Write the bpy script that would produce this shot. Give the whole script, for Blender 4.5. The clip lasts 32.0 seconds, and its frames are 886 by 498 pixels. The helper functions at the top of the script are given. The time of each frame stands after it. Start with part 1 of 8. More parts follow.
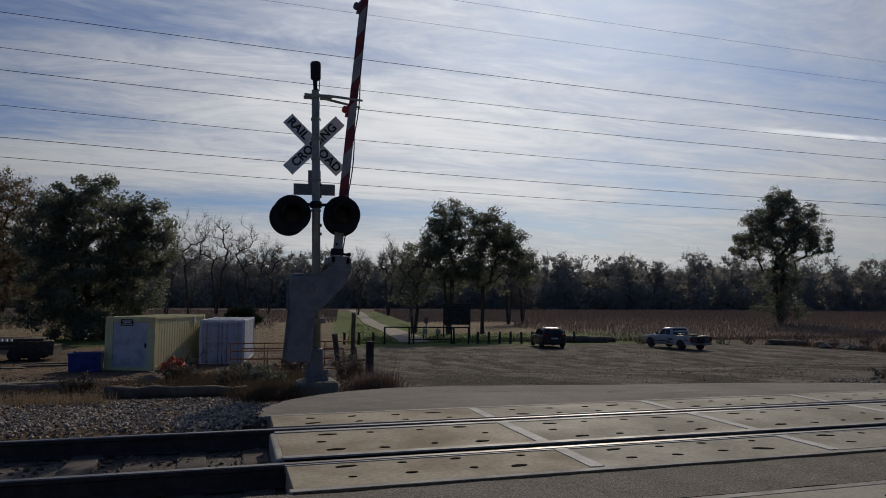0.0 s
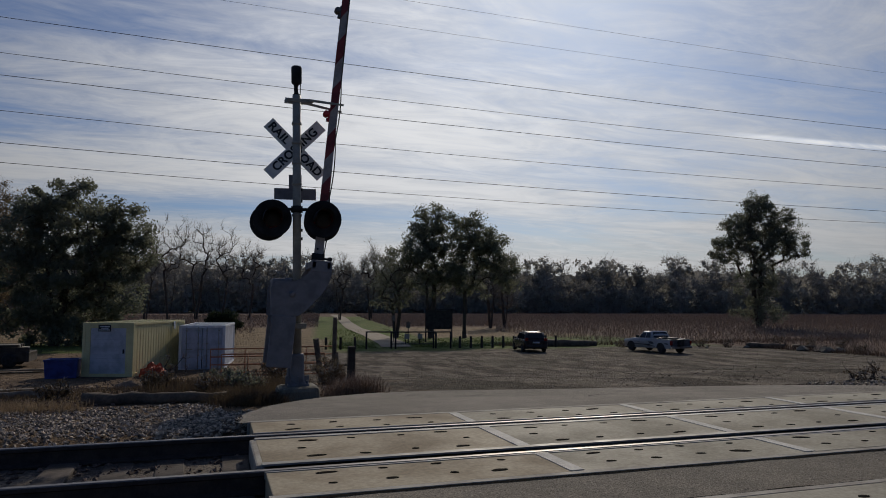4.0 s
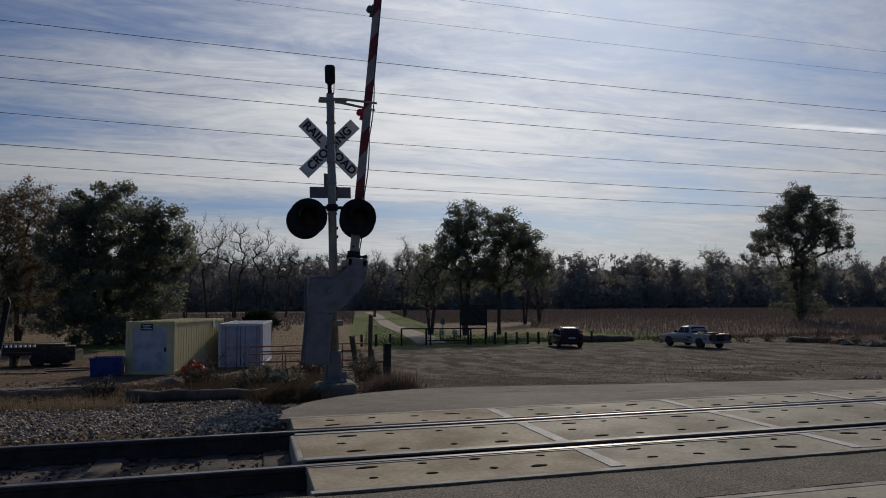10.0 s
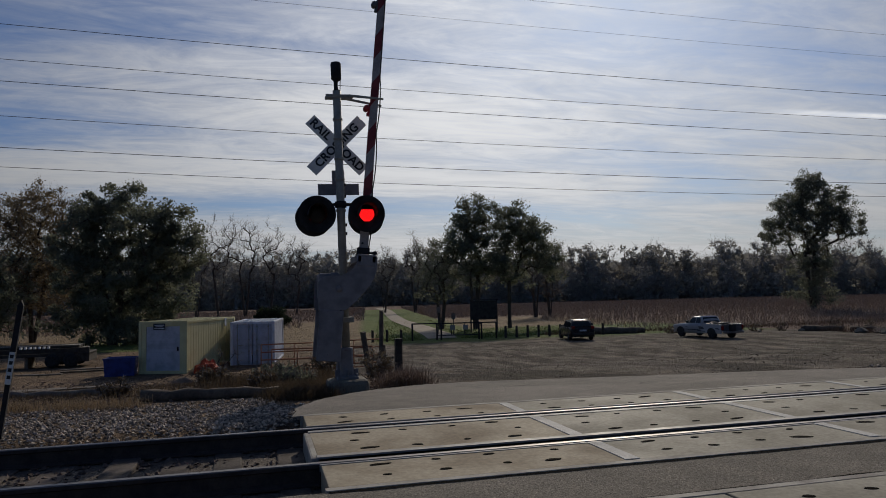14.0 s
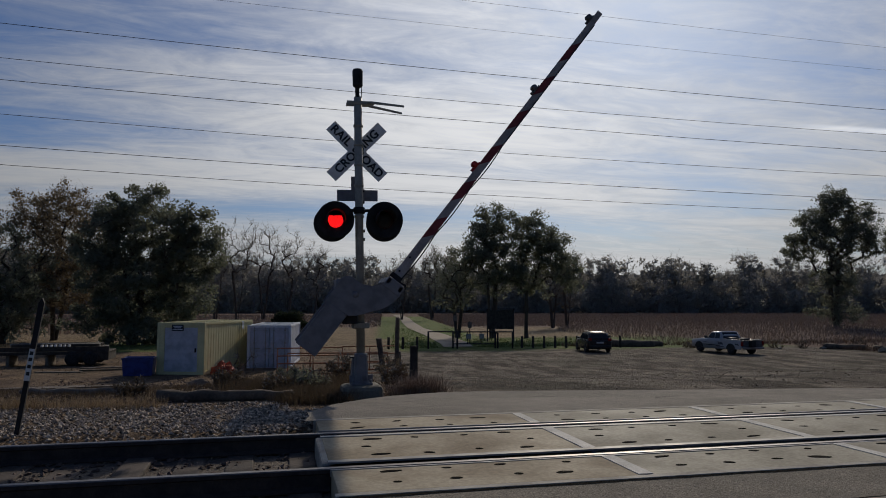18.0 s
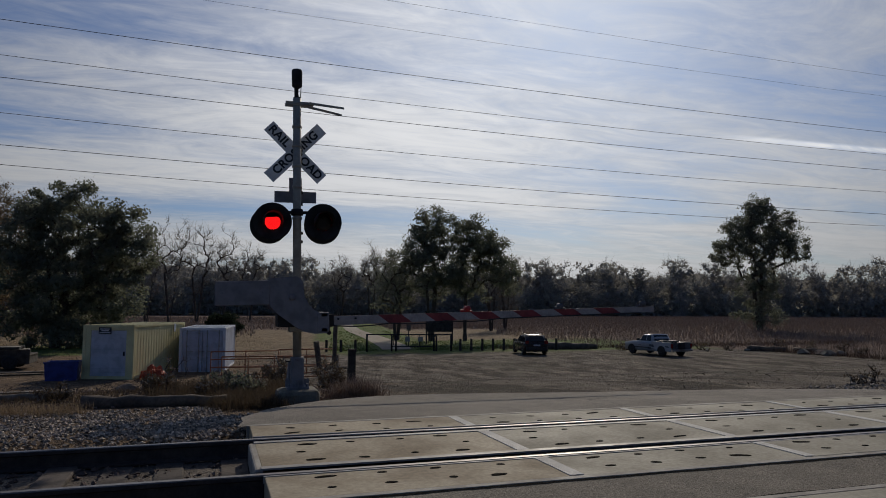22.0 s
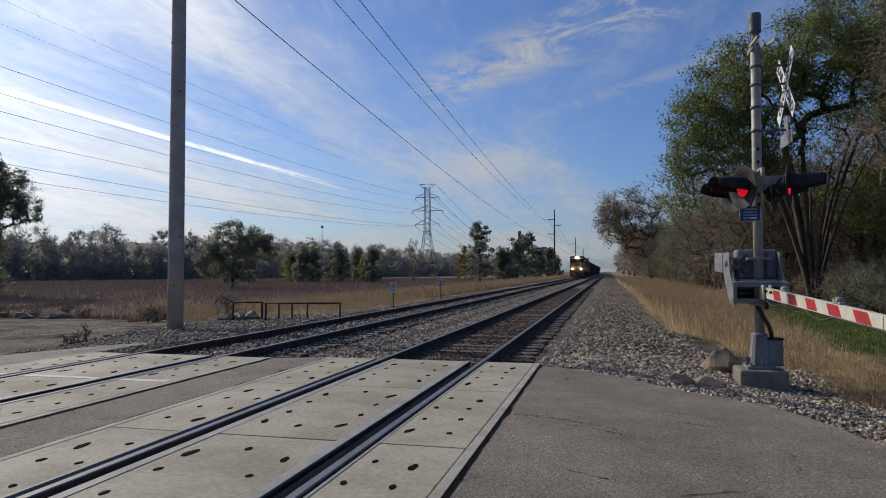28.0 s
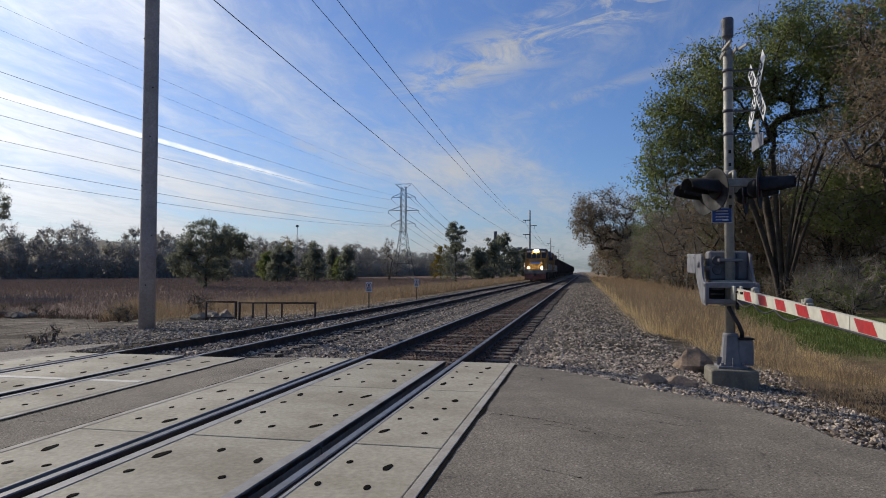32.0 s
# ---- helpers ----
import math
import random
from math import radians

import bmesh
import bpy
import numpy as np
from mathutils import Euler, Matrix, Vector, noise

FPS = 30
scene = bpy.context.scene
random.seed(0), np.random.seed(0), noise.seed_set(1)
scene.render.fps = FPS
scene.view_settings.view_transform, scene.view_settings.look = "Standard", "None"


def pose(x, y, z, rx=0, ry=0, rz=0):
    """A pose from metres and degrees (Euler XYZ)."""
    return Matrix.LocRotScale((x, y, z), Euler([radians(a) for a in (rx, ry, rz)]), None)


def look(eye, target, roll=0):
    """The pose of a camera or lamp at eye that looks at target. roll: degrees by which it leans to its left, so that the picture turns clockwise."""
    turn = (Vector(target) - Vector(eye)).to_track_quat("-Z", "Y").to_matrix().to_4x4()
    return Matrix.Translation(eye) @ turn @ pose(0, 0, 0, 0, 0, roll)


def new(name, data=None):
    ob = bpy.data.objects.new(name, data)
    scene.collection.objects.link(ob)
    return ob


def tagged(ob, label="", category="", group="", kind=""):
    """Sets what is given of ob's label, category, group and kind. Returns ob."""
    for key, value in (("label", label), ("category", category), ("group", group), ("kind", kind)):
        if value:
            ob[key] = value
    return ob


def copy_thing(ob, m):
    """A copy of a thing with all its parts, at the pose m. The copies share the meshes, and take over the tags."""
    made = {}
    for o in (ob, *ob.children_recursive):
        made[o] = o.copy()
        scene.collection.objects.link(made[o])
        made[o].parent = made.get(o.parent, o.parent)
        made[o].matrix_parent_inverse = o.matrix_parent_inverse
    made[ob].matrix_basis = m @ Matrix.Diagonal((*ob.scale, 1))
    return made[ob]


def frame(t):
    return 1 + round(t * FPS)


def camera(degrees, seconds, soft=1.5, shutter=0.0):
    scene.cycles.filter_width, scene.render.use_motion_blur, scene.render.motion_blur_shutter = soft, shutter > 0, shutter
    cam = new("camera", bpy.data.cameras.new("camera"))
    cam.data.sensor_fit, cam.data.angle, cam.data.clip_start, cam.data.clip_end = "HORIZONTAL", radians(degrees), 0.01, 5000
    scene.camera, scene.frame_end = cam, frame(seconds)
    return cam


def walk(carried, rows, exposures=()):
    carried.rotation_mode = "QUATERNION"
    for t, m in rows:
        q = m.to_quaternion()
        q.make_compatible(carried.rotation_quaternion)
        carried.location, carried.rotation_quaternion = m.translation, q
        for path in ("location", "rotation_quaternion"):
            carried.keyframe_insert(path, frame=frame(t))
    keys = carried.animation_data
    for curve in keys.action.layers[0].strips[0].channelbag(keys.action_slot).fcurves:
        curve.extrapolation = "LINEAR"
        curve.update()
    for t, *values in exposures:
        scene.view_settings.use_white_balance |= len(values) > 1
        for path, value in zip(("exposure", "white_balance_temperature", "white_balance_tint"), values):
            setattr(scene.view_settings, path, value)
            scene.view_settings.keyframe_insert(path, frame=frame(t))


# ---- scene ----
cam = camera(65.4, 32.0, 0.95)

PATH = [
    (0, (0.775, -2.414, 1.305), (1.354, -0.506, 1.45), 0.4),
    (0.5, (0.776, -2.419, 1.31), (1.363, -0.513, 1.456), 0.5),
    (1, (0.78, -2.409, 1.308), (1.373, -0.505, 1.456), 0.4),
    (1.5, (0.775, -2.422, 1.312), (1.374, -0.52, 1.462), 0.5),
    (2, (0.779, -2.421, 1.311), (1.379, -0.519, 1.459), 0.3),
    (2.5, (0.782, -2.41, 1.309), (1.389, -0.51, 1.459), 0.3),
    (4.5, (0.783, -2.435, 1.312), (1.413, -0.544, 1.472), 0.2),
    (5, (0.773, -2.433, 1.317), (1.375, -0.532, 1.481), 0.3),
    (5.5, (0.765, -2.456, 1.315), (1.349, -0.55, 1.475), 0.2),
    (6, (0.767, -2.433, 1.308), (1.332, -0.52, 1.454), -0.3),
    (6.5, (0.767, -2.423, 1.308), (1.301, -0.501, 1.445), -0.4),
    (7, (0.767, -2.414, 1.302), (1.296, -0.49, 1.437), -0.3),
    (7.5, (0.764, -2.397, 1.299), (1.305, -0.476, 1.432), -0.2),
    (8, (0.758, -2.385, 1.303), (1.32, -0.471, 1.451), -0.1),
    (8.5, (0.764, -2.409, 1.307), (1.346, -0.502, 1.456), -0.2),
    (9, (0.766, -2.411, 1.306), (1.338, -0.5, 1.456), 0.2),
    (9.5, (0.761, -2.418, 1.306), (1.32, -0.504, 1.459), -0.1),
    (10, (0.761, -2.422, 1.305), (1.297, -0.501, 1.453), -0.3),
    (10.5, (0.756, -2.418, 1.305), (1.27, -0.49, 1.443), -0.7),
    (11, (0.757, -2.407, 1.308), (1.257, -0.476, 1.451), -0.4),
    (11.5, (0.752, -2.396, 1.301), (1.256, -0.466, 1.448), -0.5),
    (12, (0.757, -2.411, 1.306), (1.26, -0.48, 1.447), -0.4),
    (12.5, (0.751, -2.405, 1.306), (1.257, -0.476, 1.448), -0.5),
    (13, (0.764, -2.462, 1.309), (1.328, -0.546, 1.427), -0.7),
    (13.5, (0.754, -2.419, 1.313), (1.271, -0.492, 1.45), -0.8),
    (15.5, (0.808, -2.393, 1.303), (1.341, -0.469, 1.42), -2.5),
    (16, (0.8, -2.393, 1.309), (1.324, -0.467, 1.434), -1.9),
    (16.5, (0.784, -2.376, 1.299), (1.31, -0.451, 1.43), -1.6),
    (17, (0.785, -2.364, 1.315), (1.321, -0.442, 1.451), 0.2),
    (17.5, (0.772, -2.425, 1.324), (1.289, -0.5, 1.487), 0.4),
    (18, (0.783, -2.402, 1.308), (1.242, -0.462, 1.465), 0.1),
    (18.5, (0.771, -2.394, 1.319), (1.19, -0.445, 1.471), 0.6),
    (19, (0.763, -2.375, 1.313), (1.22, -0.435, 1.476), 1.0),
    (19.5, (0.776, -2.362, 1.314), (1.3, -0.438, 1.475), 1.2),
    (20, (0.769, -2.417, 1.32), (1.321, -0.502, 1.486), 0.9),
    (20.5, (0.785, -2.407, 1.318), (1.362, -0.5, 1.493), 0.9),
    (21, (0.791, -2.421, 1.322), (1.403, -0.525, 1.498), 0.7),
    (21.5, (0.787, -2.419, 1.322), (1.41, -0.526, 1.487), 0.6),
    (22, (0.793, -2.433, 1.323), (1.419, -0.541, 1.488), 0.3),
    (22.1, (0.827, -2.477, 1.324), (1.464, -0.588, 1.489), 0.3),
    (22.2, (0.860, -2.520, 1.325), (1.544, -0.648, 1.492), 0.4),
    (22.3, (0.910, -2.547, 1.320), (1.681, -0.709, 1.492), 0.2),
    (22.4, (0.960, -2.573, 1.315), (1.919, -0.827, 1.489), -0.1),
    (22.5, (1.010, -2.600, 1.310), (2.185, -0.990, 1.477), -0.2),
    (22.6, (1.027, -2.620, 1.315), (2.466, -1.240, 1.467), -0.6),
    (22.7, (1.043, -2.640, 1.320), (2.687, -1.509, 1.455), -0.2),
    (22.8, (1.060, -2.660, 1.325), (2.809, -1.696, 1.442), -0.2),
    (23, (1.104, -2.599, 1.309), (2.953, -1.841, 1.379), 1.0),
    (23.3, (1.039, -2.549, 1.302), (2.947, -1.951, 1.34), -0.1),
    (23.5, (1.129, -2.549, 1.287), (3.055, -2.009, 1.311), -0.4),
    (24, (1.086, -2.534, 1.283), (3.027, -2.051, 1.304), 0.4),
    (24.5, (1.079, -2.554, 1.287), (3.024, -2.092, 1.342), 0.4),
    (26.5, (1.078, -2.526, 1.292), (3.019, -2.047, 1.339), 0.0),
    (27, (1.057, -2.534, 1.295), (3.001, -2.067, 1.347), 0.1),
    (27.5, (1.049, -2.536, 1.302), (2.993, -2.069, 1.363), 0.1),
    (28, (1.039, -2.549, 1.302), (2.983, -2.083, 1.367), 0.0),
    (28.5, (1.051, -2.535, 1.295), (2.997, -2.078, 1.366), 0.1),
    (29, (1.051, -2.53, 1.294), (2.998, -2.077, 1.36), 0.2),
    (29.5, (1.065, -2.523, 1.293), (3.014, -2.079, 1.354), 0.5),
    (30, (1.069, -2.532, 1.291), (3.025, -2.116, 1.347), 0.4),
    (30.5, (1.061, -2.539, 1.294), (3.022, -2.146, 1.345), 0.2),
    (31, (1.036, -2.537, 1.304), (2.998, -2.15, 1.359), 0.5),
    (31.5, (1.056, -2.536, 1.297), (3.016, -2.144, 1.359), 0.3),
    (32, (1.039, -2.549, 1.302), (2.998, -2.151, 1.367), 0.2),
]
walk(cam, [(t, look(eye, target, roll)) for t, eye, target, roll in PATH], ((0.0, -0.40, 6850, 10), (22.1, -0.40, 6850, 10), (22.45, -0.52, 6850, 10), (22.8, -0.36, 6750, 10), (23.0, -0.12, 6700, 10), (23.3, 0.08, 6650, 10), (23.7, 0.56, 6600, 10), (24.2, 0.60, 6600, 10), (30.0, 0.60, 6600, 10), (31.0, 0.68, 6600, 10), (32.0, 0.68, 6600, 10)))

# ---- world, sun ----
SUN_DIR = Vector((math.sin(radians(28.5)), math.cos(radians(28.5)), math.tan(radians(30.3)))).normalized()
VEIL_DIR = Vector((0.35, 0.937, 0.57)).normalized()  # the thickest, brightest part of the cloud sheet
world = bpy.data.worlds.new("world")
scene.world = world
world.use_nodes = True


class Nodes:
    """Short hand for building node trees."""

    def __init__(self, tree):
        self.tree = tree
        tree.nodes.clear()

    def add(self, kind, **inputs):
        n = self.tree.nodes.new(kind)
        for key, value in inputs.items():
            key = key.replace("_", " ")
            if hasattr(value, "is_output"):
                self.tree.links.new(value, n.inputs[key])
            else:
                n.inputs[key].default_value = value
        return n

    def math(self, op, a, b=0.0, c=0.0, clamp=False):
        n = self.tree.nodes.new("ShaderNodeMath")
        n.operation, n.use_clamp = op, clamp
        for i, v in enumerate((a, b, c)):
            if hasattr(v, "is_output"):
                self.tree.links.new(v, n.inputs[i])
            else:
                n.inputs[i].default_value = v
        return n.outputs[0]

    def vec(self, op, a, b=(0, 0, 0)):
        n = self.tree.nodes.new("ShaderNodeVectorMath")
        n.operation = op
        for i, v in enumerate((a, b)):
            if hasattr(v, "is_output"):
                self.tree.links.new(v, n.inputs[i])
            else:
                n.inputs[i].default_value = v
        return n.outputs["Value"] if op == "DOT_PRODUCT" else n.outputs[0]

    def mix(self, fac, a, b, blend="MIX"):
        n = self.tree.nodes.new("ShaderNodeMix")
        n.data_type, n.blend_type = "RGBA", blend
        for i, v in ((0, fac), (6, a), (7, b)):
            if hasattr(v, "is_output"):
                self.tree.links.new(v, n.inputs[i])
            else:
                n.inputs[i].default_value = v if i == 0 else (*v[:3], 1)
        return n.outputs[2]

    def noise(self, vector, scale, detail=4.0, rough=0.55, distortion=0.0):
        n = self.add("ShaderNodeTexNoise", Scale=scale, Detail=detail, Roughness=rough, Distortion=distortion)
        if vector is not None:
            self.tree.links.new(vector, n.inputs["Vector"])
        return n.outputs[0]

    def ramp(self, fac, lo, hi, a=0.0, b=1.0, smooth=True):
        n = self.tree.nodes.new("ShaderNodeMapRange")
        n.interpolation_type = "SMOOTHSTEP" if smooth else "LINEAR"
        for i, v in enumerate((fac, lo, hi, a, b)):
            if hasattr(v, "is_output"):
                self.tree.links.new(v, n.inputs[i])
            else:
                n.inputs[i].default_value = v
        return n.outputs[0]


def build_sky():
    g = Nodes(world.node_tree)
    way = g.add("ShaderNodeTexCoord").outputs["Generated"]
    sep = g.tree.nodes.new("ShaderNodeSeparateXYZ")
    g.tree.links.new(way, sep.inputs[0])
    x, y, z = sep.outputs
    sky = g.tree.nodes.new("ShaderNodeTexSky")
    sky.sky_type, sky.sun_disc = "NISHITA", False
    sky.sun_elevation = math.asin(SUN_DIR.z)
    sky.sun_rotation = math.atan2(SUN_DIR.x, SUN_DIR.y)
    sky.air_density, sky.dust_density, sky.ozone_density = 1.0, 1.0, 1.4
    # the cloud sheet: directions laid on a high plane
    up = g.math("ADD", g.math("MAXIMUM", z, 0.0), 0.09)
    comb = g.tree.nodes.new("ShaderNodeCombineXYZ")
    g.tree.links.new(g.math("DIVIDE", x, up), comb.inputs[0])
    g.tree.links.new(g.math("DIVIDE", y, up), comb.inputs[1])
    sheet = comb.outputs[0]
    rot = g.add("ShaderNodeMapping", Vector=sheet, Rotation=(0, 0, radians(-28)), Scale=(0.55, 1.5, 1.0)).outputs[0]
    big = g.noise(rot, 0.62, 4, 0.5, 0.6)
    rip = g.add("ShaderNodeMapping", Vector=sheet, Rotation=(0, 0, radians(38)), Scale=(0.75, 1.9, 1.0)).outputs[0]
    fine = g.noise(rip, 2.4, 8, 0.66, 1.5)
    # small ripples like fish scales
    curl = g.add("ShaderNodeMapping", Vector=sheet, Rotation=(0, 0, radians(64)), Scale=(1.9, 3.8, 1.0)).outputs[0]
    ripple = g.noise(curl, 3.4, 5, 0.6, 1.4)
    toward = g.vec("DOT_PRODUCT", way, tuple(VEIL_DIR))
    ang = g.math("ARCCOSINE", g.math("MINIMUM", toward, 0.99999))
    # thick veil round the sun and to the west, torn wisps to the east
    cover = g.ramp(ang, 0.15, 1.45, 0.38, -0.34, smooth=False)
    low = g.ramp(z, 0.02, 0.20, 0.26, 0.0)
    body = g.math("ADD", g.math("ADD", g.math("MULTIPLY", big, 1.6), g.math("ADD", g.math("MULTIPLY", fine, 0.46), g.math("MULTIPLY", g.math("SUBTRACT", ripple, 0.5), 0.22))), g.math("ADD", cover, low))
    dens = g.ramp(body, 0.75, 1.57, 0.0, 0.97)
    # a straight vapour trail high over the field
    a = Vector((math.cos(radians(46.2)) * 0.976, math.sin(radians(46.2)) * 0.976, 0.2164)).normalized()
    b = Vector((math.cos(radians(23.9)) * 0.992, math.sin(radians(23.9)) * 0.992, 0.1288)).normalized()
    n = a.cross(b).normalized()
    off = g.math("ABSOLUTE", g.vec("DOT_PRODUCT", way, tuple(n)))
    mid = (a + b).normalized()
    near_mid = g.ramp(g.vec("DOT_PRODUCT", way, tuple(mid)), math.cos(radians(16)), math.cos(radians(7)))
    trail = g.math("MULTIPLY", g.ramp(off, 0.001, 0.0056, 1.0, 0.0), near_mid)
    dens = g.math("MAXIMUM", dens, g.math("MULTIPLY", trail, g.ramp(fine, 0.3, 0.6, 0.5, 1.0)))
    # torn cirrus over the line
    for az0, el0, az1, el1, wide, most in ((14.0, 15.0, -6.0, 21.5, 0.06, 0.9), (4.0, 13.0, -7.0, 16.0, 0.014, 0.4), (34.0, 10.5, 12.0, 9.0, 0.03, 0.5)):
        a = Vector((math.cos(radians(az0)), math.sin(radians(az0)), math.tan(radians(el0)))).normalized()
        b = Vector((math.cos(radians(az1)), math.sin(radians(az1)), math.tan(radians(el1)))).normalized()
        n, mid = a.cross(b).normalized(), (a + b).normalized()
        off = g.math("ABSOLUTE", g.vec("DOT_PRODUCT", way, tuple(n)))
        reach = g.ramp(g.vec("DOT_PRODUCT", way, tuple(mid)), math.cos(radians(15)), math.cos(radians(3)))
        torn = g.ramp(g.noise(g.add("ShaderNodeMapping", Vector=way, Rotation=(0, 0, 0.3), Scale=(6.0, 9.0, 26.0)).outputs[0], 1.0, 7, 0.68, 1.2), 0.38, 0.62)
        wisp = g.math("MULTIPLY", g.math("MULTIPLY", g.ramp(off, 0.0, wide, most, 0.0), reach), torn)
        dens = g.math("MAXIMUM", dens, wisp)
    glow = g.math("MULTIPLY", g.math("POWER", 2.718, g.math("MULTIPLY", g.math("MULTIPLY", ang, ang), -2.9)), 14.5)
    shade = g.ramp(g.math("ADD", g.math("MULTIPLY", fine, 0.5), g.math("MULTIPLY", big, 0.5)), 0.34, 0.62, 0.80, 1.04)
    bright = g.math("MULTIPLY", g.math("ADD", glow, 4.5), g.math("ADD", shade, g.math("MULTIPLY", trail, 0.6)))
    cloud = g.tree.nodes.new("ShaderNodeCombineXYZ")
    for i, k in enumerate((0.94, 0.98, 1.05)):
        g.tree.links.new(g.math("MULTIPLY", bright, k), cloud.inputs[i])
    blue = g.mix(1.0, sky.outputs[0], (0.50, 0.70, 1.08), "MULTIPLY")
    col = g.mix(dens, blue, cloud.outputs[0])
    bg = g.add("ShaderNodeBackground", Color=col, Strength=0.062)
    out = g.tree.nodes.new("ShaderNodeOutputWorld")
    g.tree.links.new(bg.outputs[0], out.inputs[0])


build_sky()
sun = new("sun", bpy.data.lights.new("sun", "SUN"))
sun.data.energy, sun.data.angle, sun.data.color = 2.05, radians(0.7), (1.0, 0.91, 0.78)
sun.matrix_world = look(tuple(SUN_DIR * 50), (0, 0, 0))

# ---- materials ----


def mat(name, colour, rough=0.8, metal=0.0, other=None, scale=3.0, fine=40.0, var=0.35, bump=0.3, depth=0.01, spec=0.5, island=0.0, objvar=0.0, coat=0.0):
    """A surface with stains at one scale and grain at a second, both as colour and relief."""
    m = bpy.data.materials.new(name)
    m.use_nodes = True
    g = Nodes(m.node_tree)
    pos = g.add("ShaderNodeTexCoord").outputs["Object"]
    n1 = g.noise(pos, scale, 5, 0.6)
    n2 = g.noise(pos, fine, 4, 0.65)
    other = other or tuple(c * 0.55 for c in colour)
    col = g.mix(g.ramp(n1, 0.38, 0.68, 0.0, 1.0), colour, other)
    k = g.ramp(n2, 0.25, 0.75, 1.0 - var, 1.0 + var, smooth=False)
    if island:
        r = g.tree.nodes.new("ShaderNodeNewGeometry").outputs["Random Per Island"]
        k = g.math("MULTIPLY", k, g.ramp(r, 0, 1, 1 - island, 1 + island, smooth=False))
    if objvar:
        r = g.tree.nodes.new("ShaderNodeObjectInfo").outputs["Random"]
        k = g.math("MULTIPLY", k, g.ramp(r, 0, 1, 1 - objvar, 1 + objvar, smooth=False))
    grey = g.tree.nodes.new("ShaderNodeCombineXYZ")
    for i in range(3):
        g.tree.links.new(k, grey.inputs[i])
    col = g.mix(1.0, col, grey.outputs[0], "MULTIPLY")
    bs = g.add("ShaderNodeBsdfPrincipled", Base_Color=col, Metallic=metal)
    bs.inputs["Specular IOR Level"].default_value = spec
    bs.inputs["Coat Weight"].default_value = coat
    g.tree.links.new(g.ramp(n1, 0.3, 0.7, max(rough - 0.08, 0.03), min(rough + 0.08, 1.0)), bs.inputs["Roughness"])
    if bump:
        b = g.add("ShaderNodeBump", Strength=bump, Distance=depth, Height=n2)
        g.tree.links.new(b.outputs[0], bs.inputs["Normal"])
    out = g.tree.nodes.new("ShaderNodeOutputMaterial")
    g.tree.links.new(bs.outputs[0], out.inputs[0])
    return m


def leafy(name, colour, other, trans=0.35):
    """Leaves: each island its own tone, with light coming through."""
    m = bpy.data.materials.new(name)
    m.use_nodes = True
    g = Nodes(m.node_tree)
    r = g.tree.nodes.new("ShaderNodeNewGeometry").outputs["Random Per Island"]
    pos = g.add("ShaderNodeTexCoord").outputs["Object"]
    n = g.math("ADD", g.math("MULTIPLY", g.noise(pos, 0.35, 3), 0.5), g.math("MULTIPLY", g.noise(pos, 2.4, 3), 0.7))
    tone = g.ramp(g.math("ADD", g.math("MULTIPLY", r, 0.45), n), 0.5, 1.15)
    col = g.mix(tone, colour, other)
    col = g.mix(g.ramp(g.noise(pos, 1.3, 4, 0.6), 0.4, 0.66, 0.0, 0.3), col, tuple(c * 0.55 for c in colour))
    d = g.add("ShaderNodeBsdfDiffuse", Color=col)
    t = g.add("ShaderNodeBsdfTranslucent", Color=g.mix(1.0, col, (1.25, 1.22, 1.12), "MULTIPLY"))
    mx = g.add("ShaderNodeMixShader", Fac=trans)
    g.tree.links.new(d.outputs[0], mx.inputs[1])
    g.tree.links.new(t.outputs[0], mx.inputs[2])
    out = g.tree.nodes.new("ShaderNodeOutputMaterial")
    g.tree.links.new(mx.outputs[0], out.inputs[0])
    return m


def glowing(name, colour, strength):
    m = bpy.data.materials.new(name)
    m.use_nodes = True
    g = Nodes(m.node_tree)
    bs = g.add("ShaderNodeBsdfPrincipled", Base_Color=(*colour, 1), Roughness=0.3)
    bs.inputs["Emission Color"].default_value = (*colour, 1)
    bs.inputs["Emission Strength"].default_value = strength
    out = g.tree.nodes.new("ShaderNodeOutputMaterial")
    g.tree.links.new(bs.outputs[0], out.inputs[0])
    return m


def glass(name, tint=(0.02, 0.025, 0.03), rough=0.04):
    return mat(name, tint, rough, 0.0, tint, var=0.05, bump=0.0, spec=0.3)


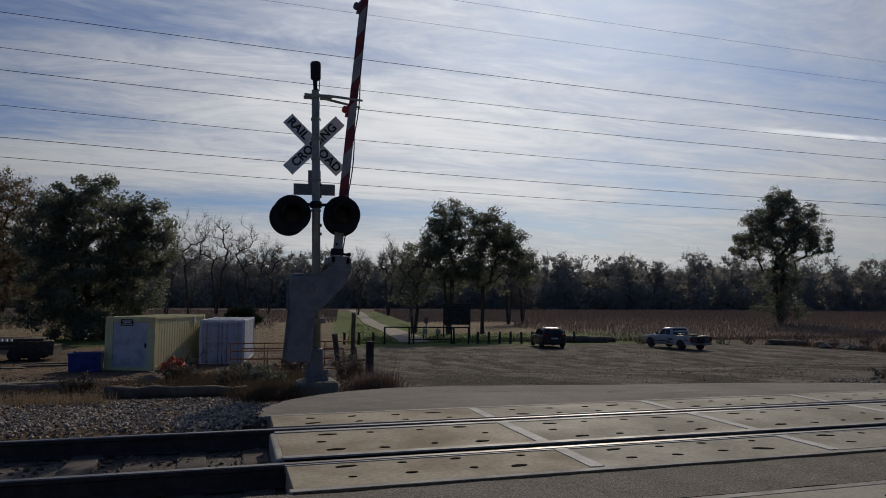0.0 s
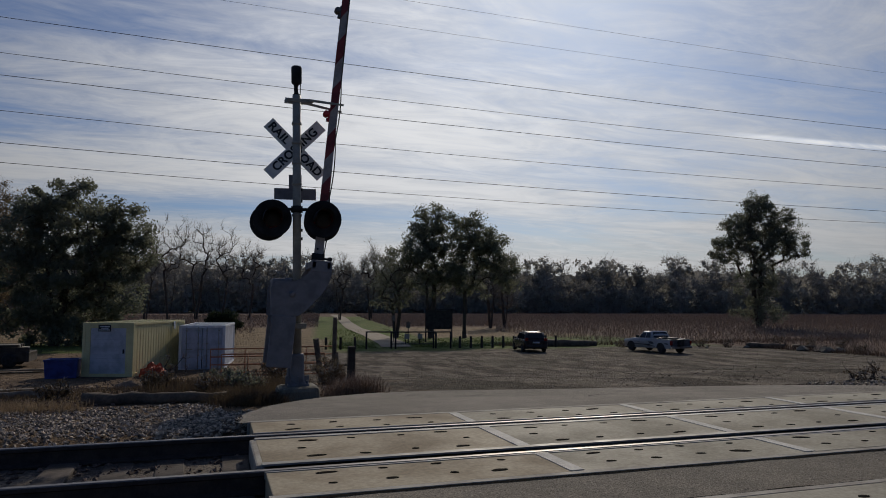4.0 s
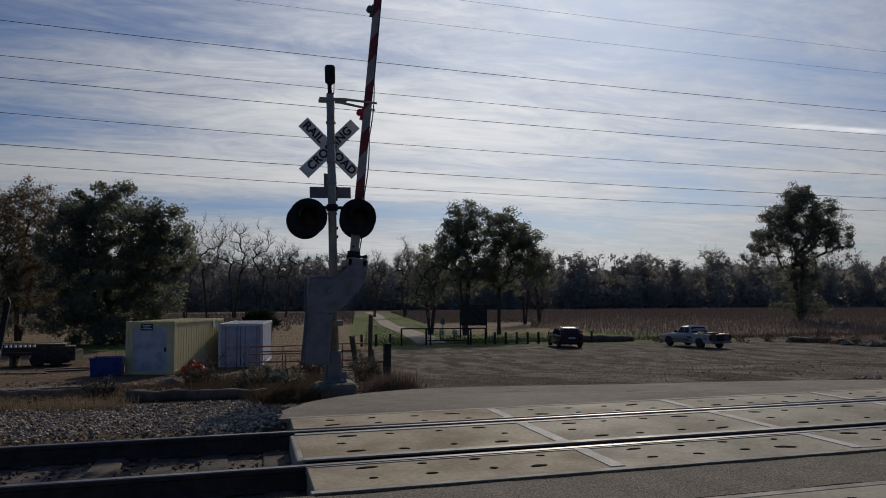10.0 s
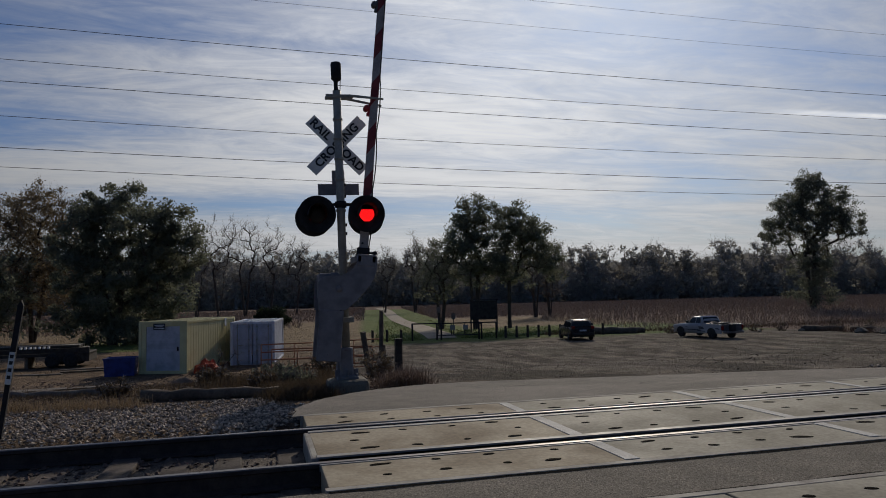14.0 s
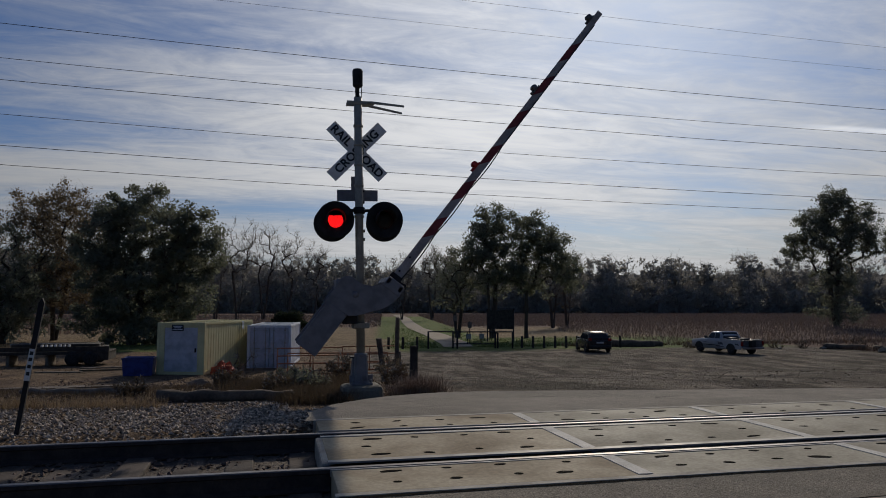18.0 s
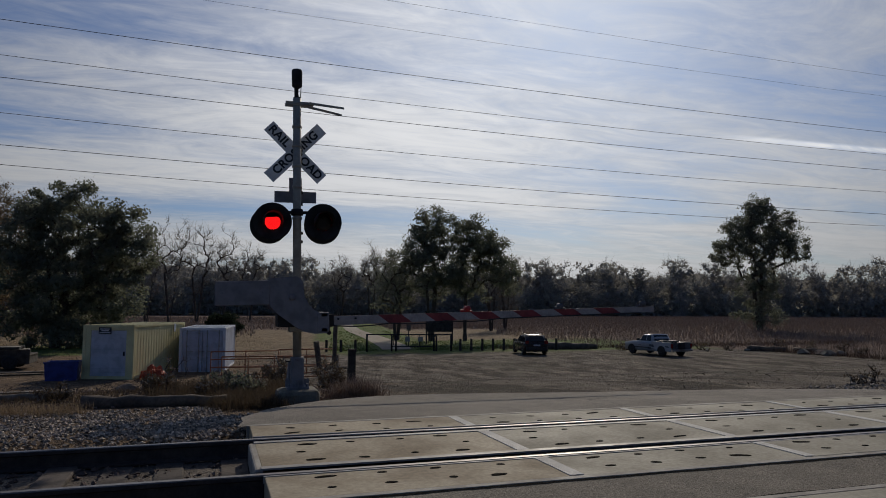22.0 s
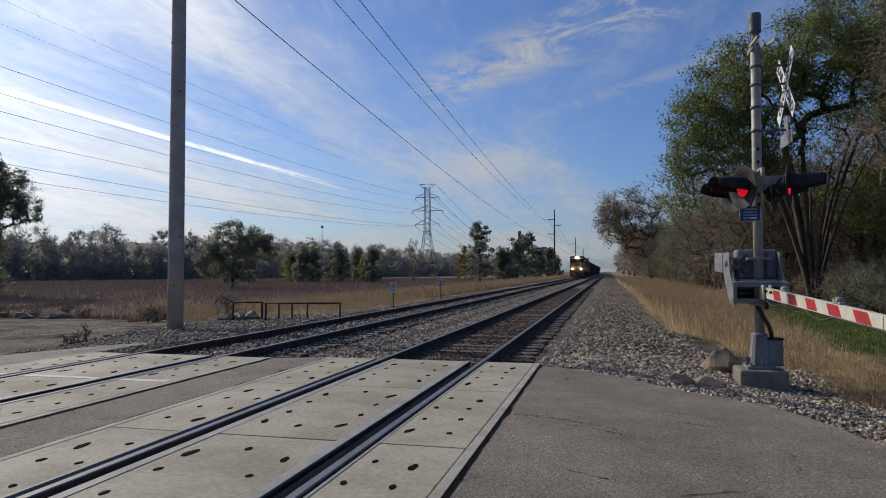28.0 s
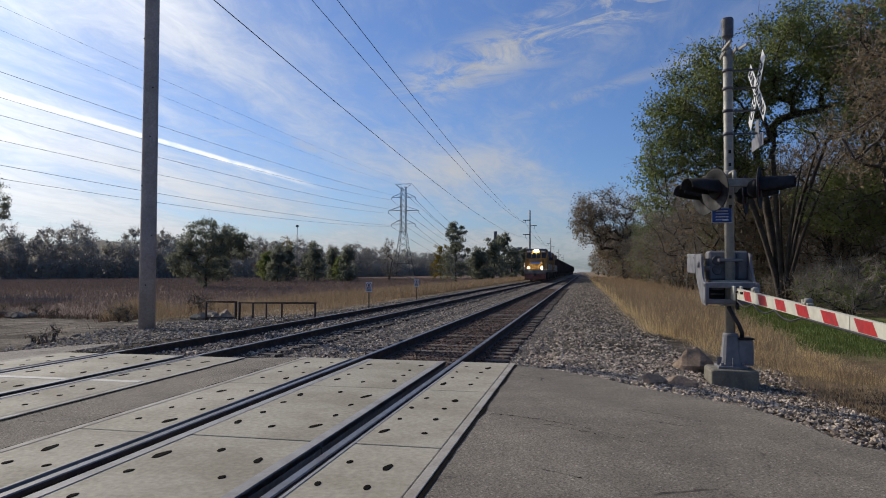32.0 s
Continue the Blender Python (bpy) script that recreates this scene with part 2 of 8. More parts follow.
def speckled(name, colour, other):
    """Worn asphalt: pale stone chips in dark binder, patches and hairline cracks."""
    m = bpy.data.materials.new(name)
    m.use_nodes = True
    g = Nodes(m.node_tree)
    pos = g.add("ShaderNodeTexCoord").outputs["Object"]
    patch = g.noise(pos, 0.55, 5, 0.6)
    chips = g.add("ShaderNodeTexVoronoi", Vector=pos, Scale=40.0)
    grain = g.noise(pos, 60, 6, 0.8)
    tone = g.tree.nodes.new("ShaderNodeSeparateColor")
    g.tree.links.new(chips.outputs["Color"], tone.inputs[0])
    chip = g.math("MULTIPLY", g.ramp(tone.outputs[0], 0.72, 0.95), g.ramp(chips.outputs["Distance"], 0.45, 0.2))
    col = g.mix(g.ramp(patch, 0.35, 0.68), colour, other)
    col = g.mix(g.math("MULTIPLY", chip, 0.75), col, (0.36, 0.32, 0.26))
    k = g.ramp(grain, 0.36, 0.64, 0.35, 1.68, smooth=False)
    k = g.math("MULTIPLY", k, g.ramp(g.noise(pos, 2.3, 4, 0.6), 0.3, 0.7, 0.86, 1.14, smooth=False))
    warp = g.noise(pos, 1.1, 4, 0.6)
    crack = g.add("ShaderNodeTexVoronoi", Scale=0.45)
    crack.feature = "DISTANCE_TO_EDGE"
    shift = g.tree.nodes.new("ShaderNodeVectorMath")
    shift.operation = "ADD"
    g.tree.links.new(pos, shift.inputs[0])
    g.tree.links.new(warp, shift.inputs[1])
    g.tree.links.new(shift.outputs[0], crack.inputs["Vector"])
    line = g.math("MULTIPLY", g.ramp(crack.outputs["Distance"], 0.002, 0.007, 0.75, 0.0), g.ramp(patch, 0.5, 0.6))
    k = g.math("MULTIPLY", k, g.math("SUBTRACT", 1.0, line))
    grey = g.tree.nodes.new("ShaderNodeCombineXYZ")
    for i in range(3):
        g.tree.links.new(k, grey.inputs[i])
    col = g.mix(1.0, col, grey.outputs[0], "MULTIPLY")
    bs = g.add("ShaderNodeBsdfPrincipled", Base_Color=col, Roughness=0.9)
    bs.inputs["Specular IOR Level"].default_value = 0.3
    h = g.math("SUBTRACT", g.math("ADD", grain, chip), line)
    b = g.add("ShaderNodeBump", Strength=0.8, Distance=0.008, Height=h)
    g.tree.links.new(b.outputs[0], bs.inputs["Normal"])
    out = g.tree.nodes.new("ShaderNodeOutputMaterial")
    g.tree.links.new(bs.outputs[0], out.inputs[0])
    return m


M = {
    "asphalt": speckled("asphalt", (0.20, 0.174, 0.137), (0.15, 0.131, 0.104)),
    "asphalt_pale": speckled("worn_pale_asphalt", (0.225, 0.20, 0.168), (0.17, 0.15, 0.124)),
    "concrete": mat("crossing_concrete", (0.375, 0.343, 0.265), 0.80, other=(0.275, 0.248, 0.185), scale=0.9, fine=22, var=0.26, bump=0.35, depth=0.005, spec=0.32, objvar=0.07),
    # browner concrete for the first panels of the far track
    "concrete_tan": mat("tan_concrete", (0.36, 0.30, 0.205), 0.82, other=(0.25, 0.195, 0.125), scale=1.1, fine=22, var=0.28, bump=0.35, depth=0.005, spec=0.4, objvar=0.08),
    "mortar": mat("pale_joint", (0.60, 0.575, 0.52), 0.8, scale=4, fine=50, var=0.2, other=(0.52, 0.50, 0.45)),
    "edge_steel": mat("pale_edge_beam", (0.37, 0.34, 0.29), 0.8, 0.0, other=(0.28, 0.25, 0.21), scale=3, fine=40, var=0.2),
    "edge_angle": mat("grey_edge_angle", (0.30, 0.285, 0.27), 0.6, 0.0, other=(0.21, 0.20, 0.19), scale=2.5, fine=40, var=0.18, bump=0.1, spec=0.5),
    # near-black for flat ovals, cracks and gap strips: the hollows' shade as colour
    "recess": mat("recess_shade", (0.010, 0.008, 0.006), 0.95, scale=20, fine=90, bump=0.3, spec=0.03),
    "rubber": mat("black_rubber", (0.018, 0.018, 0.02), 0.7, scale=8, fine=60, var=0.3),
    "rail_top": mat("polished_rail", (0.20, 0.185, 0.18), 0.45, 0.7, other=(0.14, 0.128, 0.122), scale=2, fine=60, var=0.1, bump=0.05),
    "rail_side": mat("rusty_rail", (0.055, 0.038, 0.03), 0.85, 0.0, other=(0.03, 0.024, 0.022), scale=6, fine=50, var=0.35),
    "tie": mat("weathered_tie", (0.095, 0.074, 0.06), 0.92, other=(0.05, 0.04, 0.033), scale=4, fine=25, var=0.4, bump=0.7, objvar=0.3),
    "ballast": mat("ballast_bed", (0.14, 0.112, 0.085), 0.95, other=(0.075, 0.06, 0.05), scale=1.5, fine=22, var=0.75, bump=1.0, depth=0.04),
    "stone": mat("ballast_stone", (0.45, 0.365, 0.275), 0.9, other=(0.15, 0.118, 0.09), scale=8, fine=40, var=0.25, bump=0.2, island=0.7),
    "stone_rust": mat("rusty_ballast_stone", (0.15, 0.088, 0.06), 0.92, other=(0.08, 0.05, 0.038), scale=8, fine=40, var=0.25, island=0.55),
    "stone_brown": mat("stained_ballast_stone", (0.15, 0.10, 0.075), 0.92, other=(0.09, 0.062, 0.05), scale=8, fine=40, var=0.25, island=0.5),
    "stone_lot": mat("brown_lot_stone", (0.23, 0.185, 0.14), 0.92, other=(0.13, 0.10, 0.075), scale=8, fine=40, var=0.25, island=0.6),
    "boulder": mat("pale_boulder", (0.27, 0.19, 0.13), 0.9, other=(0.17, 0.125, 0.09), scale=5, fine=25, var=0.35, bump=0.7),
    "found": mat("foundation_concrete", (0.185, 0.168, 0.13), 0.88, other=(0.12, 0.11, 0.085), scale=4, fine=40, var=0.25, bump=0.5),
    "galv": mat("galvanised_steel", (0.33, 0.315, 0.27), 0.6, 0.15, other=(0.25, 0.24, 0.21), scale=7, fine=60, var=0.15, bump=0.1),
    "galv_dark": mat("dark_grey_steel", (0.12, 0.12, 0.13), 0.6, 0.2, scale=6, fine=40, var=0.2),
    "grey_paint": mat("grey_painted_steel", (0.19, 0.187, 0.20), 0.6, other=(0.135, 0.133, 0.143), scale=5, fine=40, var=0.12, bump=0.1),
    "black_paint": mat("black_painted_metal", (0.012, 0.012, 0.014), 0.8, scale=6, fine=50, var=0.3, bump=0.1),
    "white_sign": mat("white_sign_face", (0.72, 0.72, 0.70), 0.45, other=(0.60, 0.60, 0.58), scale=4, fine=30, var=0.08, bump=0.0),
    "letter": mat("black_lettering", (0.015, 0.015, 0.016), 0.6, bump=0.0),
    "blue_sign": mat("blue_sign_face", (0.02, 0.07, 0.30), 0.45, scale=9, fine=40, var=0.1, bump=0.0),
    "pale_mark": mat("pale_marking", (0.65, 0.68, 0.72), 0.6, bump=0.0),
    "arm_white": mat("arm_white_sheeting", (0.56, 0.54, 0.45), 0.5, other=(0.46, 0.44, 0.37), scale=5, fine=40, var=0.1, bump=0.0),
    "arm_red": mat("arm_red_sheeting", (0.42, 0.02, 0.022), 0.45, other=(0.30, 0.015, 0.018), scale=6, fine=40, var=0.15, bump=0.0),
    # duller white and red for the arm of the far gate
    "arm_dull": mat("arm_back_dull", (0.36, 0.33, 0.32), 0.7, other=(0.26, 0.235, 0.23), scale=3, fine=30, var=0.2, bump=0.1),
    "arm_dull_red": mat("arm_back_dull_red", (0.22, 0.033, 0.038), 0.7, other=(0.15, 0.025, 0.03), scale=5, fine=30, var=0.2, bump=0.1),
    "lens_dark": mat("unlit_red_lens", (0.008, 0.005, 0.005), 0.6, bump=0.0, var=0.1),
    "wood_post": mat("weathered_wood", (0.14, 0.105, 0.075), 0.92, other=(0.07, 0.055, 0.045), scale=4, fine=25, var=0.35, bump=0.6),
    "wire": mat("cable_black", (0.02, 0.02, 0.022), 0.6, bump=0.0),
    "lattice": mat("lattice_steel", (0.10, 0.105, 0.11), 0.6, 0.3, bump=0.0),
    "bark": mat("bark", (0.075, 0.058, 0.045), 0.95, other=(0.045, 0.036, 0.03), scale=3, fine=18, var=0.4, bump=0.8, depth=0.03),
    # far twigs paler and greyer than near ones: distance haze in the colour
    "twig_haze": mat("hazy_far_twigs", (0.33, 0.31, 0.29), 0.95, bump=0.0, island=0.3),
    "twig": mat("bare_twigs", (0.26, 0.23, 0.195), 0.95, bump=0.0, island=0.3),
}
M["lens_lit"] = glowing("lit_red_lens", (1.0, 0.012, 0.014), 3.0)
M["lens_dim"] = glowing("lit_red_lens_off_axis", (1.0, 0.012, 0.03), 0.5)
M["leaf_green"] = leafy("leaves_green", (0.14, 0.185, 0.068), (0.19, 0.21, 0.085), 0.54)
M["leaf_dark"] = leafy("leaves_dark_green", (0.155, 0.175, 0.138), (0.20, 0.21, 0.165), 0.55)
M["leaf_brown"] = leafy("leaves_autumn_brown", (0.18, 0.145, 0.10), (0.23, 0.178, 0.118), 0.45)
# darkened green for one bush, the shadow on it put into the leaves
M["leaf_shaded"] = leafy("leaves_shaded_green", (0.035, 0.05, 0.03), (0.05, 0.065, 0.04), 0.2)
M["leaf_yellow"] = leafy("leaves_yellow", (0.26, 0.19, 0.03), (0.14, 0.12, 0.03))
# far foliage lifted to pale blue-grey, the haze painted into its colour
M["leaf_haze"] = leafy("hazy_far_foliage", (0.34, 0.35, 0.345), (0.40, 0.375, 0.34), 0.48)
M["grass_gold"] = leafy("dry_golden_grass", (0.74, 0.59, 0.35), (0.58, 0.44, 0.245), 0.5)
M["grass_red"] = leafy("dry_russet_prairie_grass", (0.235, 0.176, 0.146), (0.32, 0.24, 0.19), 0.09)
M["grass_tan"] = leafy("pale_tan_grass", (0.36, 0.275, 0.185), (0.27, 0.20, 0.135), 0.3)
M["grass_green"] = leafy("green_grass", (0.085, 0.125, 0.036), (0.13, 0.15, 0.05), 0.3)
M["weed"] = leafy("dry_weeds", (0.15, 0.108, 0.075), (0.09, 0.075, 0.052), 0.25)
M["rust_grass"] = leafy("reddish_dry_grass", (0.19, 0.135, 0.098), (0.14, 0.10, 0.075), 0.08)


def ground_material():
    """Bare dirt, gravel, green and dry grass laid out over the plan with ragged edges."""
    m = bpy.data.materials.new("ground")
    m.use_nodes = True
    g = Nodes(m.node_tree)
    pos = g.add("ShaderNodeTexCoord").outputs["Object"]
    sep = g.tree.nodes.new("ShaderNodeSeparateXYZ")
    g.tree.links.new(pos, sep.inputs[0])
    x, y, _ = sep.outputs
    wob = g.math("MULTIPLY", g.math("SUBTRACT", g.noise(pos, 0.35, 5, 0.65), 0.5), 9.0)
    wob2 = g.math("MULTIPLY", g.math("SUBTRACT", g.noise(pos, 1.6, 5, 0.7), 0.5), 2.5)
    n1, n2 = g.noise(pos, 0.6, 6, 0.65), g.noise(pos, 14, 5, 0.7)
    streak = g.noise(g.add("ShaderNodeMapping", Vector=pos, Scale=(0.5, 0.2, 1.0)).outputs[0], 1.0, 6, 0.65)
    gravel = g.mix(g.ramp(g.math("ADD", g.math("MULTIPLY", streak, 0.3), g.math("MULTIPLY", g.noise(pos, 0.75, 7, 0.72), 0.7)), 0.40, 0.60), (0.255, 0.21, 0.165), (0.11, 0.09, 0.068))
    # thin weedy patches in the lot
    gravel = g.mix(g.ramp(g.noise(g.add("ShaderNodeMapping", Vector=pos, Scale=(0.75, 0.3, 1.0)).outputs[0], 0.9, 7, 0.75), 0.46, 0.57), gravel, (0.055, 0.042, 0.030))
    gravel = g.mix(g.ramp(g.noise(pos, 0.22, 5, 0.6), 0.52, 0.66, 0.0, 0.45), gravel, (0.105, 0.10, 0.062))
    dirt = g.mix(g.ramp(n1, 0.4, 0.65), (0.135, 0.092, 0.060), (0.225, 0.155, 0.095))
    dry = g.mix(g.ramp(n1, 0.35, 0.65), (0.175, 0.115, 0.083), (0.13, 0.083, 0.062))
    straw = g.mix(g.ramp(n1, 0.35, 0.65), (0.28, 0.205, 0.12), (0.195, 0.14, 0.082))
    green = g.mix(g.ramp(n1, 0.35, 0.65), (0.085, 0.14, 0.03), (0.15, 0.17, 0.05))
    xw, yw = g.math("ADD", x, wob2), g.math("ADD", y, wob2)
    far_y = g.math("ADD", y, wob)
    col = g.mix(g.ramp(g.math("ADD", x, wob), 3.0, 5.0), dirt, gravel)  # dirt yard west, gravel lot east
    yard = g.mix(g.ramp(n1, 0.35, 0.65), (0.25, 0.165, 0.10), (0.155, 0.105, 0.066))
    back = g.mix(g.ramp(far_y, 50, 55), yard, straw)
    # green disc round the big tree: its shade put into the ground colour
    shade = g.add("ShaderNodeVectorMath", Vector=pos)
    shade.operation, shade.inputs[1].default_value = "DISTANCE", (-9.5, 60.0, -2.4)
    back = g.mix(g.ramp(g.math("ADD", shade.outputs["Value"], wob2), 9.0, 6.0), back, green)
    col = g.mix(g.ramp(far_y, 46, 50), col, g.mix(g.ramp(g.math("ADD", g.math("SUBTRACT", x, g.math("MULTIPLY", g.math("SUBTRACT", y, 55.0), 0.17)), wob2), 9.0, 10.8), back, green))
    col = g.mix(g.math("MULTIPLY", g.ramp(far_y, 66, 71), g.ramp(g.math("ADD", g.math("SUBTRACT", x, g.math("MULTIPLY", y, 0.10)), wob2), 13, 16)), col, straw)
    col = g.mix(g.ramp(g.math("ADD", far_y, g.math("MULTIPLY", x, 0.12)), 100, 108), col, dry)
    # mown grass along both sides of the trail
    side = g.math("ABSOLUTE", g.math("SUBTRACT", g.math("ADD", x, wob2), g.math("ADD", g.math("MULTIPLY", y, 0.147), 6.2)))
    col = g.mix(g.math("MULTIPLY", g.ramp(side, 6.5, 5.0), g.math("MULTIPLY", g.ramp(y, 66, 70), g.ramp(y, 190, 180))), col, green)
    slope = g.math("MAXIMUM", g.math("SUBTRACT", xw, g.math("ADD", g.math("MULTIPLY", y, 1.2), 7.4)), g.math("SUBTRACT", xw, 43.5))
    east = g.math("MULTIPLY", g.ramp(slope, -0.8, 0.8), g.ramp(yw, 14, 18))
    col = g.mix(east, col, dry)
    verge = g.math("MULTIPLY", g.math("MULTIPLY", g.ramp(xw, 22, 25), g.ramp(slope, -0.8, 0.8)), g.ramp(yw, 6.7, 7.6))
    col = g.mix(g.math("MULTIPLY", verge, g.ramp(yw, 19, 17)), col, straw)
    south = g.ramp(yw, -4.6, -5.6)
    col = g.mix(g.math("MULTIPLY", south, g.ramp(xw, 8.5, 10.0)), col, straw)
    lawn = g.math("MULTIPLY", g.ramp(yw, -6.6, -7.4), g.math("MULTIPLY", g.ramp(xw, 15.5, 18), g.ramp(xw, 44, 38)))
    col = g.mix(g.math("MULTIPLY", lawn, g.ramp(yw, -15, -13)), col, green)
    n3 = g.noise(pos, 3.0, 5, 0.7)
    k = g.math("MULTIPLY", g.ramp(n2, 0.25, 0.75, 0.55, 1.45, smooth=False), g.ramp(n3, 0.3, 0.7, 0.42, 1.58, smooth=False))
    grey = g.tree.nodes.new("ShaderNodeCombineXYZ")
    for i in range(3):
        g.tree.links.new(k, grey.inputs[i])
    col = g.mix(1.0, col, grey.outputs[0], "MULTIPLY")
    bs = g.add("ShaderNodeBsdfPrincipled", Base_Color=col, Roughness=0.95)
    bs.inputs["Specular IOR Level"].default_value = 0.2
    b = g.add("ShaderNodeBump", Strength=1.0, Distance=0.09, Height=g.math("ADD", n2, g.math("MULTIPLY", n3, 1.4)))
    g.tree.links.new(b.outputs[0], bs.inputs["Normal"])
    out = g.tree.nodes.new("ShaderNodeOutputMaterial")
    g.tree.links.new(bs.outputs[0], out.inputs[0])
    return m


M["ground"] = ground_material()

# ---- mesh helpers ----


def box(bm, x0, x1, y0, y1, z0, z1, bevel=0.0, mi=0):
    vs = [bm.verts.new(p) for p in ((x0, y0, z0), (x1, y0, z0), (x1, y1, z0), (x0, y1, z0), (x0, y0, z1), (x1, y0, z1), (x1, y1, z1), (x0, y1, z1))]
    fs = [bm.faces.new([vs[i] for i in f]) for f in ((3, 2, 1, 0), (4, 5, 6, 7), (0, 1, 5, 4), (1, 2, 6, 5), (2, 3, 7, 6), (3, 0, 4, 7))]
    for f in fs:
        f.material_index = mi
    if bevel:
        es = list({e for f in fs for e in f.edges})
        bmesh.ops.bevel(bm, geom=es, offset=bevel, segments=2, affect="EDGES", profile=0.5)


def tube(bm, a, b, r0, r1=None, n=12, cap=True, mi=0):
    """A tapered round bar from a to b."""
    r1 = r0 if r1 is None else r1
    a, b = Vector(a), Vector(b)
    q = (b - a).to_track_quat("Z", "Y")
    rings = []
    for p, r in ((a, r0), (b, r1)):
        rings.append([bm.verts.new(p + q @ Vector((r * math.cos(2 * math.pi * i / n), r * math.sin(2 * math.pi * i / n), 0))) for i in range(n)])
    for i in range(n):
        f = bm.faces.new((rings[0][i], rings[0][(i + 1) % n], rings[1][(i + 1) % n], rings[1][i]))
        f.smooth, f.material_index = n > 6, mi
    if cap:
        bm.faces.new(rings[0][::-1]).material_index = mi
        bm.faces.new(rings[1]).material_index = mi


def lathe(bm, profile, n=20, axis="Z", at=(0, 0, 0), mi=0):
    """Turn (radius, height) pairs about an axis."""
    at = Vector(at)

    def put(r, h, a):
        c, s = r * math.cos(a), r * math.sin(a)
        return at + Vector({"Z": (c, s, h), "Y": (c, h, s), "X": (h, c, s)}[axis])

    rings = [[bm.verts.new(put(r, h, 2 * math.pi * i / n)) for i in range(n)] for r, h in profile]
    for k in range(len(rings) - 1):
        for i in range(n):
            f = bm.faces.new((rings[k][i], rings[k][(i + 1) % n], rings[k + 1][(i + 1) % n], rings[k + 1][i]))
            f.smooth, f.material_index = True, mi
    bm.faces.new(rings[0][::-1]).material_index = mi
    bm.faces.new(rings[-1]).material_index = mi


def sweep(bm, pts, r, n=6, mi=0):
    """A bent round bar through pts."""
    rings = []
    pts = [Vector(p) for p in pts]
    for i, p in enumerate(pts):
        d = (pts[min(i + 1, len(pts) - 1)] - pts[max(i - 1, 0)]).normalized()
        q = d.to_track_quat("Z", "Y")
        rings.append([bm.verts.new(p + q @ Vector((r * math.cos(2 * math.pi * k / n), r * math.sin(2 * math.pi * k / n), 0))) for k in range(n)])
    for a, b in zip(rings, rings[1:]):
        for k in range(n):
            f = bm.faces.new((a[k], a[(k + 1) % n], b[(k + 1) % n], b[k]))
            f.smooth, f.material_index = True, mi
    bm.faces.new(rings[0][::-1]).material_index = mi
    bm.faces.new(rings[-1]).material_index = mi


def prism(bm, outline, z0, z1, mi=0):
    """An outline in x, y raised from z0 to z1."""
    lo = [bm.verts.new((x, y, z0)) for x, y in outline]
    hi = [bm.verts.new((x, y, z1)) for x, y in outline]
    bm.faces.new(lo[::-1]).material_index = mi
    bm.faces.new(hi).material_index = mi
    for i in range(len(lo)):
        j = (i + 1) % len(lo)
        bm.faces.new((lo[i], lo[j], hi[j], hi[i])).material_index = mi


def slab_y(bm, outline, y0, y1, mi=0):
    """An outline in x, z given depth from y0 to y1."""
    lo = [bm.verts.new((x, y0, z)) for x, z in outline]
    hi = [bm.verts.new((x, y1, z)) for x, z in outline]
    bm.faces.new(lo).material_index = mi
    bm.faces.new(hi[::-1]).material_index = mi
    for i in range(len(lo)):
        j = (i + 1) % len(lo)
        bm.faces.new((lo[j], lo[i], hi[i], hi[j])).material_index = mi


def done(bm, name, *mats):
    bmesh.ops.recalc_face_normals(bm, faces=bm.faces[:])
    me = bpy.data.meshes.new(name)
    bm.to_mesh(me)
    bm.free()
    for m in mats:
        me.materials.append(m)
    return me


def part(name, bm, material, parent, label="", m=None):
    """Links a bmesh as one mesh object under a thing or a part."""
    mats = material if isinstance(material, (list, tuple)) else (material,)
    ob = new(name, done(bm, name, *mats))
    ob.parent = parent
    if m is not None:
        ob.matrix_basis = m
    if label:
        ob["label"] = label
    return ob


def thing(name, m, label, category, group="", kind=""):
    ob = new(name)
    ob.empty_display_size = 0.1
    ob.matrix_basis = m
    return tagged(ob, label, category, group, kind)


def whole(name, bm, material, label, category="", group="", kind="", m=None):
    mats = material if isinstance(material, (list, tuple)) else (material,)
    ob = new(name, done(bm, name, *mats))
    if m is not None:
        ob.matrix_basis = m
    return tagged(ob, label, category, group, kind)


def raw(name, verts, faces, material, smooth=False):
    me = bpy.data.meshes.new(name)
    me.from_pydata(verts, [], faces)
    for mm in material if isinstance(material, (list, tuple)) else (material,):
        me.materials.append(mm)
    if smooth:
        me.shade_smooth()
    return me


def ss(a, b, v):
    k = min(max((v - a) / (b - a), 0.0), 1.0)
    return k * k * (3 - 2 * k)


FAR = 4.03  # centre line of the far track; the near one runs along y = 0


def gz(x, y):
    """Height of the ground: the railway bank, falling to the lot and the fields."""
    z = -0.17 - 0.2 * ss(-2.2, -1.5, y) * (1 - ss(5.5, 6.2, y))
    if y > 5.6:
        z -= 0.12 * ss(5.6, 9.0, y) + 1.8 * ss(8.5, 31, y) + 0.25 * ss(31, 60, y)
    if y < -1.6:
        z -= 0.30 * ss(2.2, 7.5, -y)
        z -= 0.13 * math.exp(-((x - 12.0) ** 2 + (y + 4.9) ** 2) / 2.2)
    return z + 0.03 * noise.noise((x * 0.6, y * 0.6, 0)) * (0.3 if -6 < y < 10 else 1.0)

# ---- ground, road, tracks ----


def spaced(lo, hi, fine_lo, fine_hi, step, grow=1.22):
    """Grid lines, close in the middle stretch and ever wider outside it."""
    v = list(np.arange(fine_lo, fine_hi + step / 2, step))
    s, p = step, v[-1]
    while p < hi:
        s *= grow
        p = min(p + s, hi)
        v.append(p)
    s, p = step, v[0]
    while p > lo:
        s *= grow
        p = max(p - s, lo)
        v.insert(0, p)
    return v


